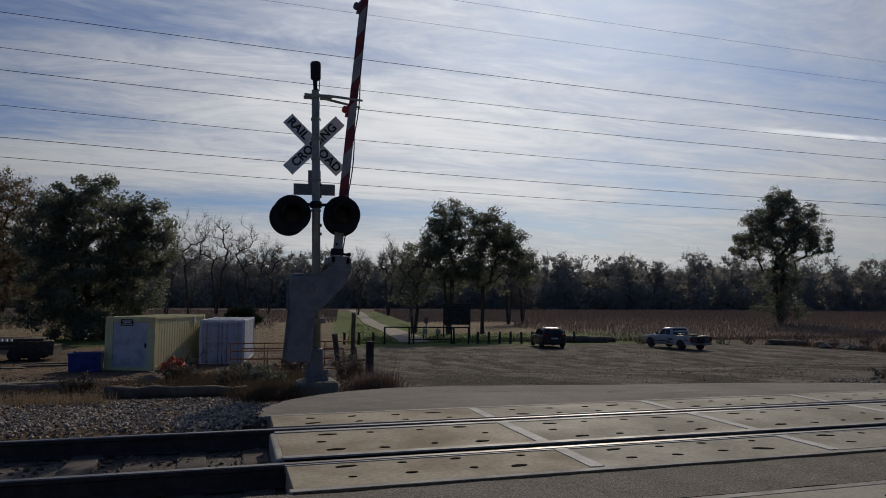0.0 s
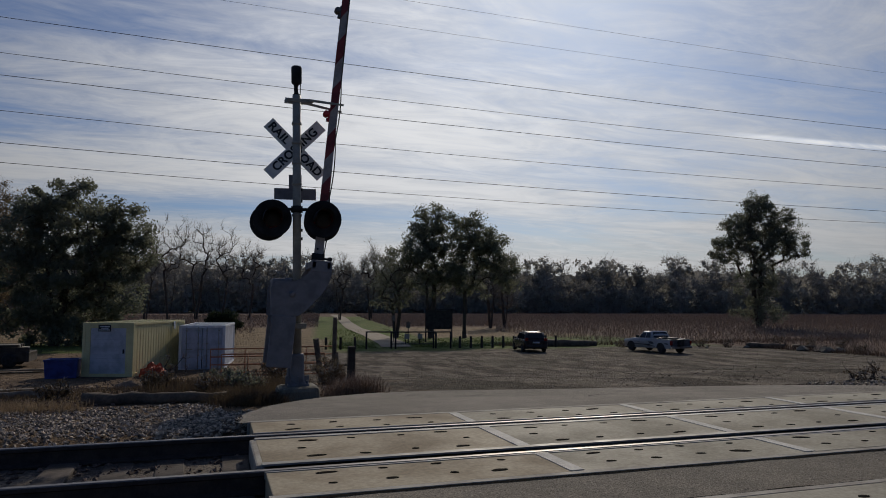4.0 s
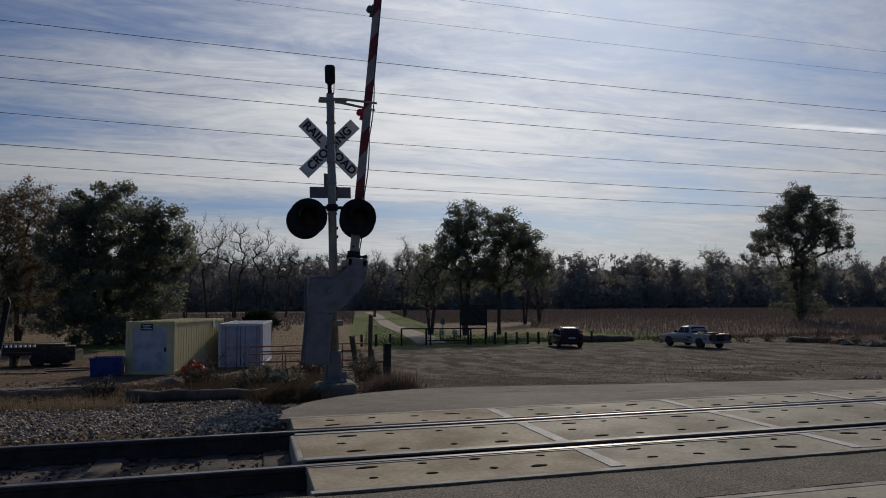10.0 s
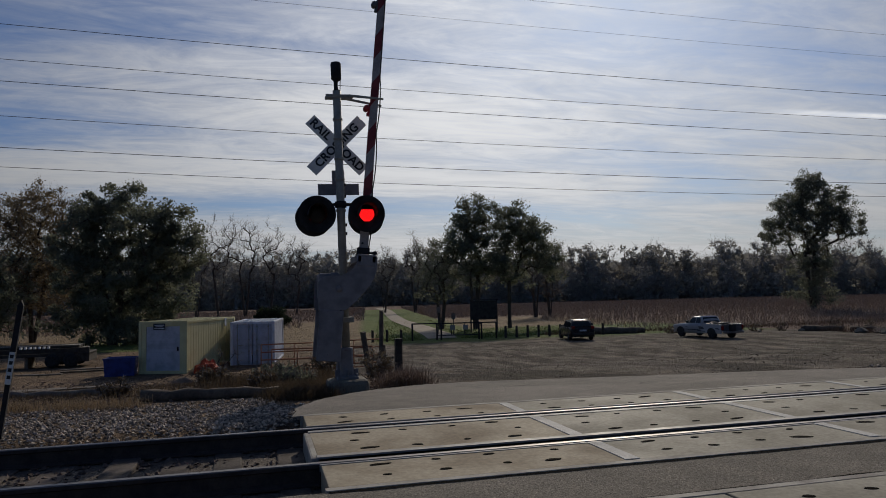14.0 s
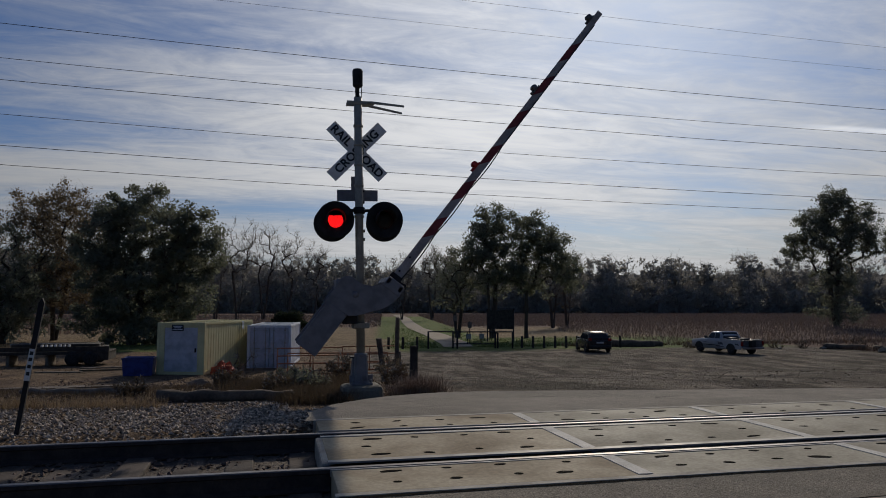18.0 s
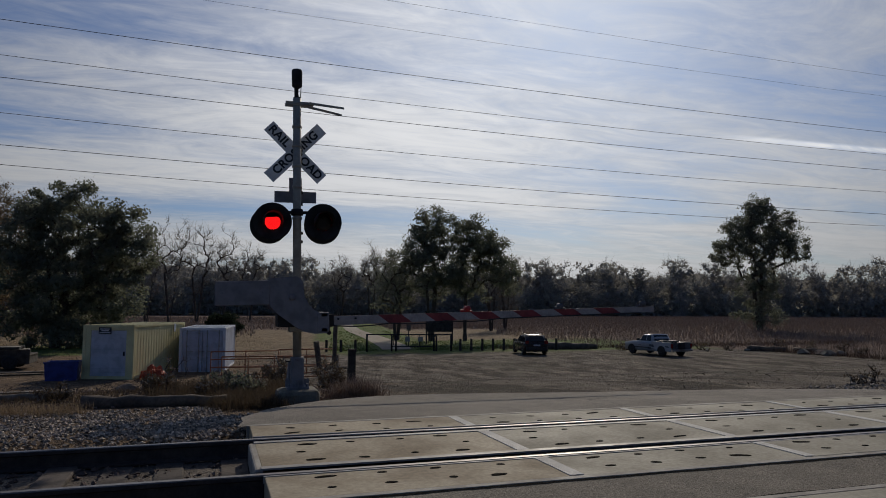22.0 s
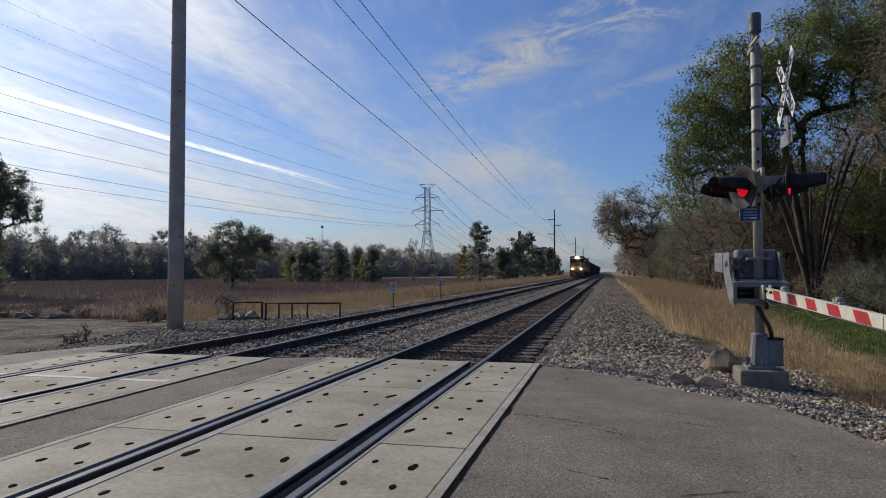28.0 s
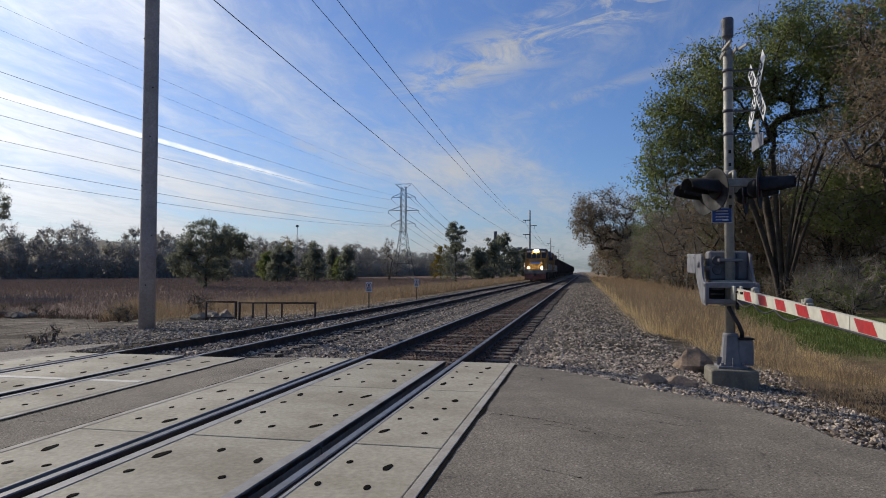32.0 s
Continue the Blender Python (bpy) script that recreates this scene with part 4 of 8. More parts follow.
def gate_arm(parent, label, stripes, bolts, cable=True):
    """The arm with its side plates and counterweights; u along the arm is x, at rest level."""
    v = -0.42

    def h(u):
        return 0.078 - 0.022 * (u - 0.6) / 6.6

    bm = bmesh.new()
    joint = 5.08 if bolts else 4.3
    for y0, y1, u0, u1 in ((-0.022, 0.022, 0.62, joint), (-0.016, 0.016, joint, 7.2)):
        slab_y(bm, [(u0, v - h(u0)), (u1, v - h(u1)), (u1, v + h(u1)), (u0, v + h(u0))], y0, y1)
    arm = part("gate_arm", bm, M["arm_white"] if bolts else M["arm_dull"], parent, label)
    for z, d in ((v + 0.115, 0.04), (v - 0.13, 0.035)):
        yk = bmesh.new()
        box(yk, 0.46, 0.58, -0.44, 0.33 if bolts else 0.44, z - d, z + d, 0.012)
        part("yoke_bar", yk, M["grey_paint"], arm, "grey yoke bar carrying the arm")
    for y in (-0.44, 0.27 if bolts else 0.38):
        yk = bmesh.new()
        box(yk, 0.40, 0.60, y, y + 0.06, v - 0.165, v + 0.15, 0.012)
        part("yoke_end", yk, M["grey_paint"], arm)
    first, pitch, w, lean = stripes
    for k in range(9):
        u0 = first + pitch * k
        if u0 + w > 7.1:
            break
        t = 0.0245 if u0 + w + lean < joint - 0.02 else 0.0185
        if u0 < joint - 0.02 < u0 + w + lean:
            t = 0.0245
        st = bmesh.new()
        edge = 0.84 if bolts else 1.01
        slab_y(st, [(u0 + lean, v - h(u0) * edge), (u0 + w + lean, v - h(u0 + w) * edge), (u0 + w - lean, v + h(u0 + w) * edge), (u0 - lean, v + h(u0) * edge)], -t, t)
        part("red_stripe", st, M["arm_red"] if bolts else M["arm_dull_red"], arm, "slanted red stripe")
    for u in ((1.75, 3.92, 6.95) if bolts else (3.2, 5.1, 6.95)):
        lb = bmesh.new()
        q = 0.62 if bolts else 1.0
        box(lb, u - 0.09, u + 0.09, -0.045 * q, 0.045 * q, v + h(u), v + h(u) + 0.025, 0.005)
        lathe(lb, [(0.02, -0.06 * q), (0.055 * q, -0.05 * q), (0.055 * q, 0.05 * q), (0.02, 0.06 * q)], 14, "Y", (u, 0, v + h(u) + 0.06 * q))
        box(lb, u - 0.13, u - 0.07, -0.03, 0.03, v + h(u), v + h(u) + 0.05, 0.004)
        part("arm_lamp", lb, M["galv"] if bolts else (M["arm_red"] if u < 4 else M["galv_dark"]), arm, "small marker lamp on the arm")
    outline = [(-0.38, 0.31), (-0.35, -0.14), (-0.27, -0.23), (-0.19, -0.30), (-0.06, -0.40), (0.06, -0.50), (0.20, -0.575), (0.36, -0.61), (0.57, -0.61), (0.585, -0.32), (0.45, -0.27), (0.35, -0.22), (0.27, -0.14), (0.20, 0.0), (0.19, 0.24), (0.15, 0.30), (0.08, 0.34)]
    if bolts:
        outline = [(u, w * 0.5 if w > 0 else w) for u, w in outline]
    for y in (-0.43, 0.28 if bolts else 0.395):
        sp = bmesh.new()
        slab_y(sp, outline, y, y + 0.035)
        bmesh.ops.bevel(sp, geom=sp.edges[:], offset=0.006, segments=1, affect="EDGES")
        lathe(sp, [(0.01, -0.03), (0.055, -0.025), (0.055, 0.06), (0.01, 0.065)], 14, "Y", (0, y, 0))
        part("side_plate", sp, M["grey_paint"], arm, "grey cast gate side arm")
        cw = bmesh.new()
        box(cw, -1.20, -0.36, y - 0.012, y + 0.047, -0.16 if bolts else -0.11, 0.16 if bolts else 0.28, 0.012)
        c = part("counterweight", cw, M["grey_paint"], arm, "flat grey counterweight plate")
        for u, w in ((-0.46, 0.1), (-1.08, 0.1)):
            bt = bmesh.new()
            lathe(bt, [(0.004, -0.022), (0.016, -0.02), (0.016, 0.054), (0.004, 0.056)], 6, "Y", (u, y, w))
            part("bolt", bt, M["grey_paint"], c)
    for y in (-0.05, 0.05):
        cl = bmesh.new()
        box(cl, 0.50, 0.74, y - 0.012, y + 0.012, v - 0.10, v + 0.11, 0.004)
        part("clamp_plate", cl, M["arm_white"] if bolts else M["black_paint"], arm)
    cl = bmesh.new()
    for u in (0.66, 0.82, 1.12):
        lathe(cl, [(0.005, -0.06), (0.018, -0.055), (0.018, 0.055), (0.005, 0.06)], 8, "Y", (u, 0, v + 0.03))
    tube(cl, (0.66, -0.02, v - 0.20), (0.66, 0.02, v - 0.20), 0.04, n=12)
    box(cl, 0.64, 0.68, -0.015, 0.015, v - 0.20, v - 0.05)
    box(cl, 0.65, 1.13, -0.012, 0.012, v + 0.015, v + 0.045)
    part("clamp", cl, M["black_paint"], arm, "black bolted arm clamp")
    if cable:
        c = bmesh.new()
        pts = []
        for i in range(61):
            u = 0.7 + 6.2 * i / 60
            sag = (0.07 if bolts else 0.03) * abs(math.sin(i * math.pi / 10)) if i < 30 else 0.0
            pts.append((u, -0.028, v - h(u) - 0.004 - sag))
        sweep(c, pts, 0.011, 5)
        part("cable", c, M["wire"], arm, "drooping black cable")
    return arm


def crossing_signal(m, label, rows, both):
    s = thing("crossing_signal", m, label, "crossing signal", "crossing signals")
    bm = bmesh.new()
    w = 0.34
    box(bm, -w, w, -w, w, -0.65, 0.0, 0.045 if both else 0.075)
    part("foundation", bm, M["found"], s, "weathered concrete foundation")
    bm = bmesh.new()
    bp = 0.21 if both else 0.18
    box(bm, -bp, bp, -bp, bp, 0.0, 0.04, 0.008)
    ring = []
    for z, h in ((0.04, 0.17), (0.08, 0.14), (0.42, 0.108), (0.50, 0.10)) if both else ((0.04, 0.15), (0.07, 0.112), (0.47, 0.104), (0.50, 0.10)):
        ring.append([bm.verts.new((x * h, y * h, z)) for x, y in ((-1, -0.7), (-0.7, -1), (0.7, -1), (1, -0.7), (1, 0.7), (0.7, 1), (-0.7, 1), (-1, 0.7))])
    for a, b in zip(ring, ring[1:]):
        for i in range(8):
            bm.faces.new((a[i], a[(i + 1) % 8], b[(i + 1) % 8], b[i]))
    bm.faces.new(ring[-1])
    for x, y in ((1, 0), (-1, 0), (0, 1), (0, -1)):
        box(bm, x * 0.11 - 0.008 - abs(x) * 0.08, x * 0.11 + 0.008 + abs(x) * 0.08, y * 0.11 - 0.008 - abs(y) * 0.08, y * 0.11 + 0.008 + abs(y) * 0.08, 0.03, 0.16)
    lathe(bm, [(0.10, 0.47), (0.112, 0.475), (0.112, 0.525), (0.08, 0.53)], 18)
    for x in (-0.15, 0.15):
        for y in (-0.15, 0.15):
            tube(bm, (x, y, 0.03), (x, y, 0.09), 0.022, n=6)
    part("base_casting", bm, M["grey_paint"], s, "galvanised mast base with bolts")
    bm = bmesh.new()
    slab_y(bm, [(-0.16, 0.05), (0.12, 0.05), (0.10, 0.44), (-0.12, 0.44)], 0.10, 0.31)
    bmesh.ops.bevel(bm, geom=bm.edges[:], offset=0.012, segments=1, affect="EDGES")
    jb = part("junction_box", bm, M["grey_paint"], s)
    bm = bmesh.new()
    box(bm, -0.17, 0.13, 0.09, 0.32, 0.44, 0.465, 0.006)
    part("lid", bm, M["black_paint"], jb)
    bm = bmesh.new()
    top = 4.92 if both else 4.97
    lathe(bm, [(0.072, 0.5), (0.070, top), (0.05, top + 0.01)], 20)
    part("mast", bm, M["galv"], s, "galvanised round steel mast")
    yb, up = (0.42, 0.19) if both else (0.24, 0.0)
    for z in (2.88, 3.42 + up, 3.78 + up, 4.13 + up, 4.47 + up * 0.7):
        b = bmesh.new()
        lathe(b, [(0.071, z - 0.022), (0.085, z - 0.02), (0.085, z + 0.02), (0.071, z + 0.022)], 16)
        if z > 3.2:
            box(b, -0.02, 0.02, 0.07, yb + 0.002, z - 0.012, z + 0.012)
        part("band_clamp", b, M["galv"] if not both else M["galv_dark"], s)
    bm = bmesh.new()
    dz = -0.10 if both else -0.05
    lathe(bm, [(r_, z_ + dz) for r_, z_ in [(0.07, 5.03), (0.032, 5.06), (0.024, 5.12), (0.026, 5.19), (0.085, 5.235), (0.088, 5.25), (0.092, 5.50), (0.08, 5.53), (0.02, 5.535)]], 20)
    for a in range(3):
        tube(bm, (0.06 * math.cos(a * 2.09), 0.06 * math.sin(a * 2.09), 5.03 + dz), (0.07 * math.cos(a * 2.09), 0.07 * math.sin(a * 2.09), 5.24 + dz), 0.008, n=6)
    part("bell", bm, M["black_paint"] if not both else M["galv_dark"], s, "cylindrical warning bell")
    # the bracket against which the raised arm rests
    bm = bmesh.new()
    for y, k in ((-0.07, 0.0), (0.07, -0.04)):
        box(bm, -0.20, 0.28, y - 0.012, y + 0.012, 4.84, 4.90, 0.004)
        box(bm, -0.16, 0.22, y - 0.018, y + 0.018, 4.865, 4.875)
        slab_y(bm, [(0.20, 4.85), (0.80, 4.81 + k * 1.6), (0.80, 4.84 + k * 1.6), (0.20, 4.89)], y * 1.6 - 0.015, y * 1.6 + 0.015)
    part("arm_rest", bm, M["galv"], s, "forked steel arm rest")
    # crossbuck, lettered on both faces
    for k, (ang, text) in enumerate(((-45, "RAIL   ROAD"), (45, "CROSSING"))):
        b = bmesh.new()
        box(b, -0.65, 0.65, -0.004 - 0.005 * k, 0.004 - 0.005 * k, -0.115, 0.115, 0.003)
        bl = part("crossbuck_blade", b, M["white_sign"], s, "white crossbuck blade with black letters", pose(0, yb, 4.07 + up, 0, -ang, 0))
        for side in (-1, 1):
            word(text, 0.205, M["letter"], bl, pose(0, (-0.0075 - 0.005 * k) if side < 0 else (0.0075 - 0.005 * k), 0, 90, 0, 0 if side < 0 else 180))
    b = bmesh.new()
    box(b, -0.11, 0.11, yb - 0.004, yb + 0.004, 3.36 + up, 3.62 + up, 0.003)
    box(b, -0.36, 0.36, yb - 0.0045, yb + 0.0045, 3.18 + up, 3.38 + up, 0.003)
    part("count_plate", b, M["grey_paint"], s, "back of an upside-down T shaped sign plate")
    # lamps on their crossarm
    b = bmesh.new()
    tube(b, (-0.36, 0, 2.98), (0.36, 0, 2.98), 0.028)
    lathe(b, [(0.071, 2.92), (0.10, 2.93), (0.10, 3.03), (0.071, 3.04)], 16)
    for x in (-0.36, 0.36):
        tube(b, (x, 0, 2.99), (x * 1.16, 0, 2.84), 0.032)
        box(b, x * 1.16 - 0.04, x * 1.16 + 0.04, -0.12 - 0.09 * both, 0.12 + 0.17 * both, 2.74, 2.86, 0.01)
    part("crossarm", b, M["black_paint"] if not both else M["galv"], s, "lamp crossarm")
    for x, ph in ((-0.42, int(both)), (0.42, 1 - int(both))):
        lamp_unit(s, x, -1, ph, 2.70 if both else 2.80, 0.28 if both else 0.17, 1.35 if both else 1.0, 26 if both else 0)
        lamp_unit(s, x - 0.035 * (1 if x < 0 else -1), 1, 1 - ph if not both else ph, 2.71 if both else 2.77, 0.34 if both else 0.17, 1.3 if both else 1.0, 20 if both else 0)
    # gate mechanism box
    b = bmesh.new()
    box(b, -0.43, -0.10, -0.29, 0.29, PIVOT - 0.19, PIVOT + 0.27, 0.035)
    gb = part("gate_motor_box", b, M["grey_paint"], s, "grey gate mechanism housing")
    for y0, y1 in ((-0.27, -0.035), (0.035, 0.27)):
        b = bmesh.new()
        box(b, -0.112, -0.085, y0, y1, PIVOT - 0.17, PIVOT + 0.25, 0.012)
        part("cover", b, M["grey_paint"], gb)
    for z in (0.12, -0.03):
        b = bmesh.new()
        lathe(b, [(0.078, -0.09), (0.078, -0.06), (0.06, -0.05), (0.045, -0.062), (0.01, -0.06)], 20, "X", (0, -0.17, PIVOT + z))
        part("cover_knob", b, M["galv_dark"], gb, "round bolted cap")
    b = bmesh.new()
    box(b, -0.09, -0.062, 0.115, 0.145, PIVOT - 0.15, PIVOT + 0.22, 0.006)
    part("hinge_bar", b, M["galv_dark"], gb)
    b = bmesh.new()
    box(b, -0.09, 0.085, -0.17, 0.17, PIVOT + 0.10, PIVOT + 0.145, 0.008)
    part("strap", b, M["grey_paint"], s, "steel strap round the mast")
    b = bmesh.new()
    box(b, -0.34, -0.075, -0.30, 0.26, PIVOT - 0.49, PIVOT - 0.25, 0.01)
    part("motor", b, M["black_paint"], s, "dark gate motor under the housing")
    for z in (PIVOT - 0.34, PIVOT - 0.42):
        b = bmesh.new()
        box(b, -0.076, -0.06, -0.27, -0.08, z, z + 0.03, 0.004)
        part("cooling_rib", b, M["galv_dark"], s)
    b = bmesh.new()
    box(b, -0.16, 0.14, -0.30, 0.30, PIVOT - 0.24, PIVOT - 0.19, 0.01)
    box(b, -0.14, 0.14, -0.14, 0.16, PIVOT - 0.58, PIVOT - 0.49, 0.01)
    tube(b, (-0.13, -0.40, PIVOT), (-0.13, 0.30 if both else 0.40, PIVOT), 0.035)
    part("bracket", b, M["galv"], s)
    b = bmesh.new()
    sweep(b, [(0.06, -0.05, PIVOT - 0.5), (0.09, -0.03, PIVOT - 0.62), (0.10, 0.03, PIVOT - 0.74), (0.10, 0.10, PIVOT - 0.86), (0.07, 0.15, PIVOT - 0.98), (0.02, 0.17, PIVOT - 1.09)], 0.032, 8)
    if both:
        part("conduit", b, M["wire"], s, "bent black conduit")
    else:
        b.free()
    for z in (2.45, 2.6, 3.1, 3.3):
        b = bmesh.new()
        box(b, 0.07, 0.095, -0.02, 0.02, z, z + 0.05, 0.004)
        part("cable_clip", b, M["black_paint"], s)
    arm = gate_arm(s, "red and white striped gate arm" if both else "dull back of a red and white striped gate arm", (1.21, 0.80, 0.38, 0.05) if both else (1.62, 0.86, 0.42, 0.10), both)
    TURNS.append((arm, [(t, pose(-0.13, 0, PIVOT + (0.06 if both else 0.0), 0, -a, 0)) for t, a in rows]))
    return s


LIFT = [(0, 85), (16.3, 85), (16.5, 82.3), (16.7, 78.6), (17.0, 69.6), (17.3, 64.0), (17.6, 59.4), (18.0, 52.6), (18.5, 44.8), (19.0, 37.0), (19.5, 30), (20.0, 23.8), (20.5, 17.9), (21.0, 12.8), (21.5, 7.0), (22.0, 2.0), (22.3, 0), (32, -0.3)]
crossing_signal(pose(2.17, 9.5, -0.07, 0, -1.3, 0), "grey steel crossing signal with crossbuck and striped gate arm", [(t, a - 1.3) for t, a in LIFT], False)
second = crossing_signal(pose(12.38, -4.77, -0.16, 0, 0, 180), "grey steel crossing signal with gate beside the gravel verge", [(t, a - 1.2) for t, a in LIFT], True)


def blue_plate(parent):
    b = bmesh.new()
    box(b, 0.080, 0.086, -0.264, 0.019, 2.231, 2.449, 0.004)
    p = part("notice_plate", b, M["blue_sign"], parent, "small blue notice plate with pale lines")
    b = bmesh.new()
    box(b, 0.074, 0.0795, -0.272, 0.027, 2.223, 2.457, 0.002)
    part("border", b, M["pale_mark"], p, "thin pale rim of the plate")
    for i in range(4):
        b = bmesh.new()
        box(b, 0.0865, 0.0885, -0.215, -0.03 if i < 3 else -0.13, 2.402 - i * 0.045, 2.414 - i * 0.045)
        part("text_bar", b, M["pale_mark"], p)
    b = bmesh.new()
    box(b, 0.0865, 0.0885, -0.12, -0.03, 2.26, 2.285)
    part("number_bar", b, M["pale_mark"], p)


blue_plate(second)

# ---- the yard and the lot ----
M.update({
    "cream": mat("cream_container_paint", (0.66, 0.60, 0.32), 0.6, other=(0.56, 0.49, 0.25), scale=1.2, fine=20, var=0.12, bump=0.1),
    "white_cont": mat("white_container_paint", (0.68, 0.70, 0.75), 0.6, other=(0.54, 0.55, 0.59), scale=1.5, fine=20, var=0.15, bump=0.1),
    # white doors made darker and bluer: the front's shade put into the paint
    "door_shaded": mat("shaded_white_door", (0.46, 0.49, 0.57), 0.6, other=(0.34, 0.36, 0.42), scale=2.5, fine=25, var=0.2, bump=0.1),
    "door_grey": mat("pale_grey_door", (0.52, 0.53, 0.58), 0.6, scale=2, fine=30, var=0.08, bump=0.05, other=(0.36, 0.37, 0.41)),
    "rust_bar": mat("rusty_red_pipe", (0.46, 0.19, 0.09), 0.8, other=(0.26, 0.10, 0.055), scale=6, fine=40),
    "blue_bin": mat("blue_plastic", (0.015, 0.04, 0.22), 0.5, scale=3, fine=30, var=0.15, bump=0.05),
    "orange": mat("orange_tarp", (0.55, 0.07, 0.015), 0.6, scale=3, fine=20, var=0.3, bump=0.4, depth=0.05),
    "timber": mat("grey_driftwood", (0.20, 0.165, 0.13), 0.92, other=(0.11, 0.09, 0.07), scale=3, fine=20, var=0.35, bump=0.7),
    "rust_dark": mat("dark_rusty_pipe", (0.075, 0.048, 0.038), 0.85, other=(0.045, 0.033, 0.03), scale=5, fine=40),
    "dark_wood": mat("dark_brown_timber", (0.05, 0.04, 0.032), 0.85, scale=4, fine=25),
    "path": mat("pale_path_gravel", (0.33, 0.28, 0.21), 0.95, other=(0.27, 0.225, 0.165), scale=0.8, fine=14, var=0.2, bump=0.3),
    "paint_dark": mat("dark_blue_car_paint", (0.008, 0.010, 0.018), 0.3, spec=0.4, coat=0.3, var=0.05, bump=0.0),
    "paint_white": mat("white_car_paint", (0.46, 0.46, 0.47), 0.4, other=(0.40, 0.40, 0.41), coat=0.5, var=0.04, bump=0.0, scale=1.5),
    "car_glass": glass("dark_car_glass"),
    "tyre": mat("tyre_rubber", (0.02, 0.02, 0.021), 0.85, scale=10, fine=60),
    "rim": mat("alloy_rim", (0.35, 0.35, 0.36), 0.35, 0.8, bump=0.0, var=0.1),
    "tail_lamp": mat("red_tail_lamp", (0.25, 0.012, 0.01), 0.25, bump=0.0, var=0.1),
    "head_lamp": mat("clear_lamp", (0.55, 0.56, 0.58), 0.15, bump=0.0, var=0.1),
    "trim": mat("black_trim", (0.02, 0.02, 0.02), 0.6, bump=0.0),
})


def on_ground(x, y, rz=0.0, dz=0.0):
    return pose(x, y, gz(x, y) + dz, 0, 0, rz)


def wave_wall(bm, a, b, z0, z1, out, pitch=0.28, deep=0.012):
    """A corrugated steel wall from a to b in plan, with trapezoid folds towards out."""
    a, b, out = Vector((*a, 0)), Vector((*b, 0)), Vector((*out, 0))
    L = (b - a).length
    n = max(2, int(L / pitch))
    pts = []
    for i in range(n):
        for f, d in ((0.0, 0), (0.36, 0), (0.5, 1), (0.86, 1)):
            pts.append(a + (b - a) * ((i + f) / n) + out * deep * d)
    pts.append(b)
    lo = [bm.verts.new((p.x, p.y, z0)) for p in pts]
    hi = [bm.verts.new((p.x, p.y, z1)) for p in pts]
    for i in range(len(pts) - 1):
        bm.faces.new((lo[i], lo[i + 1], hi[i + 1], hi[i]))


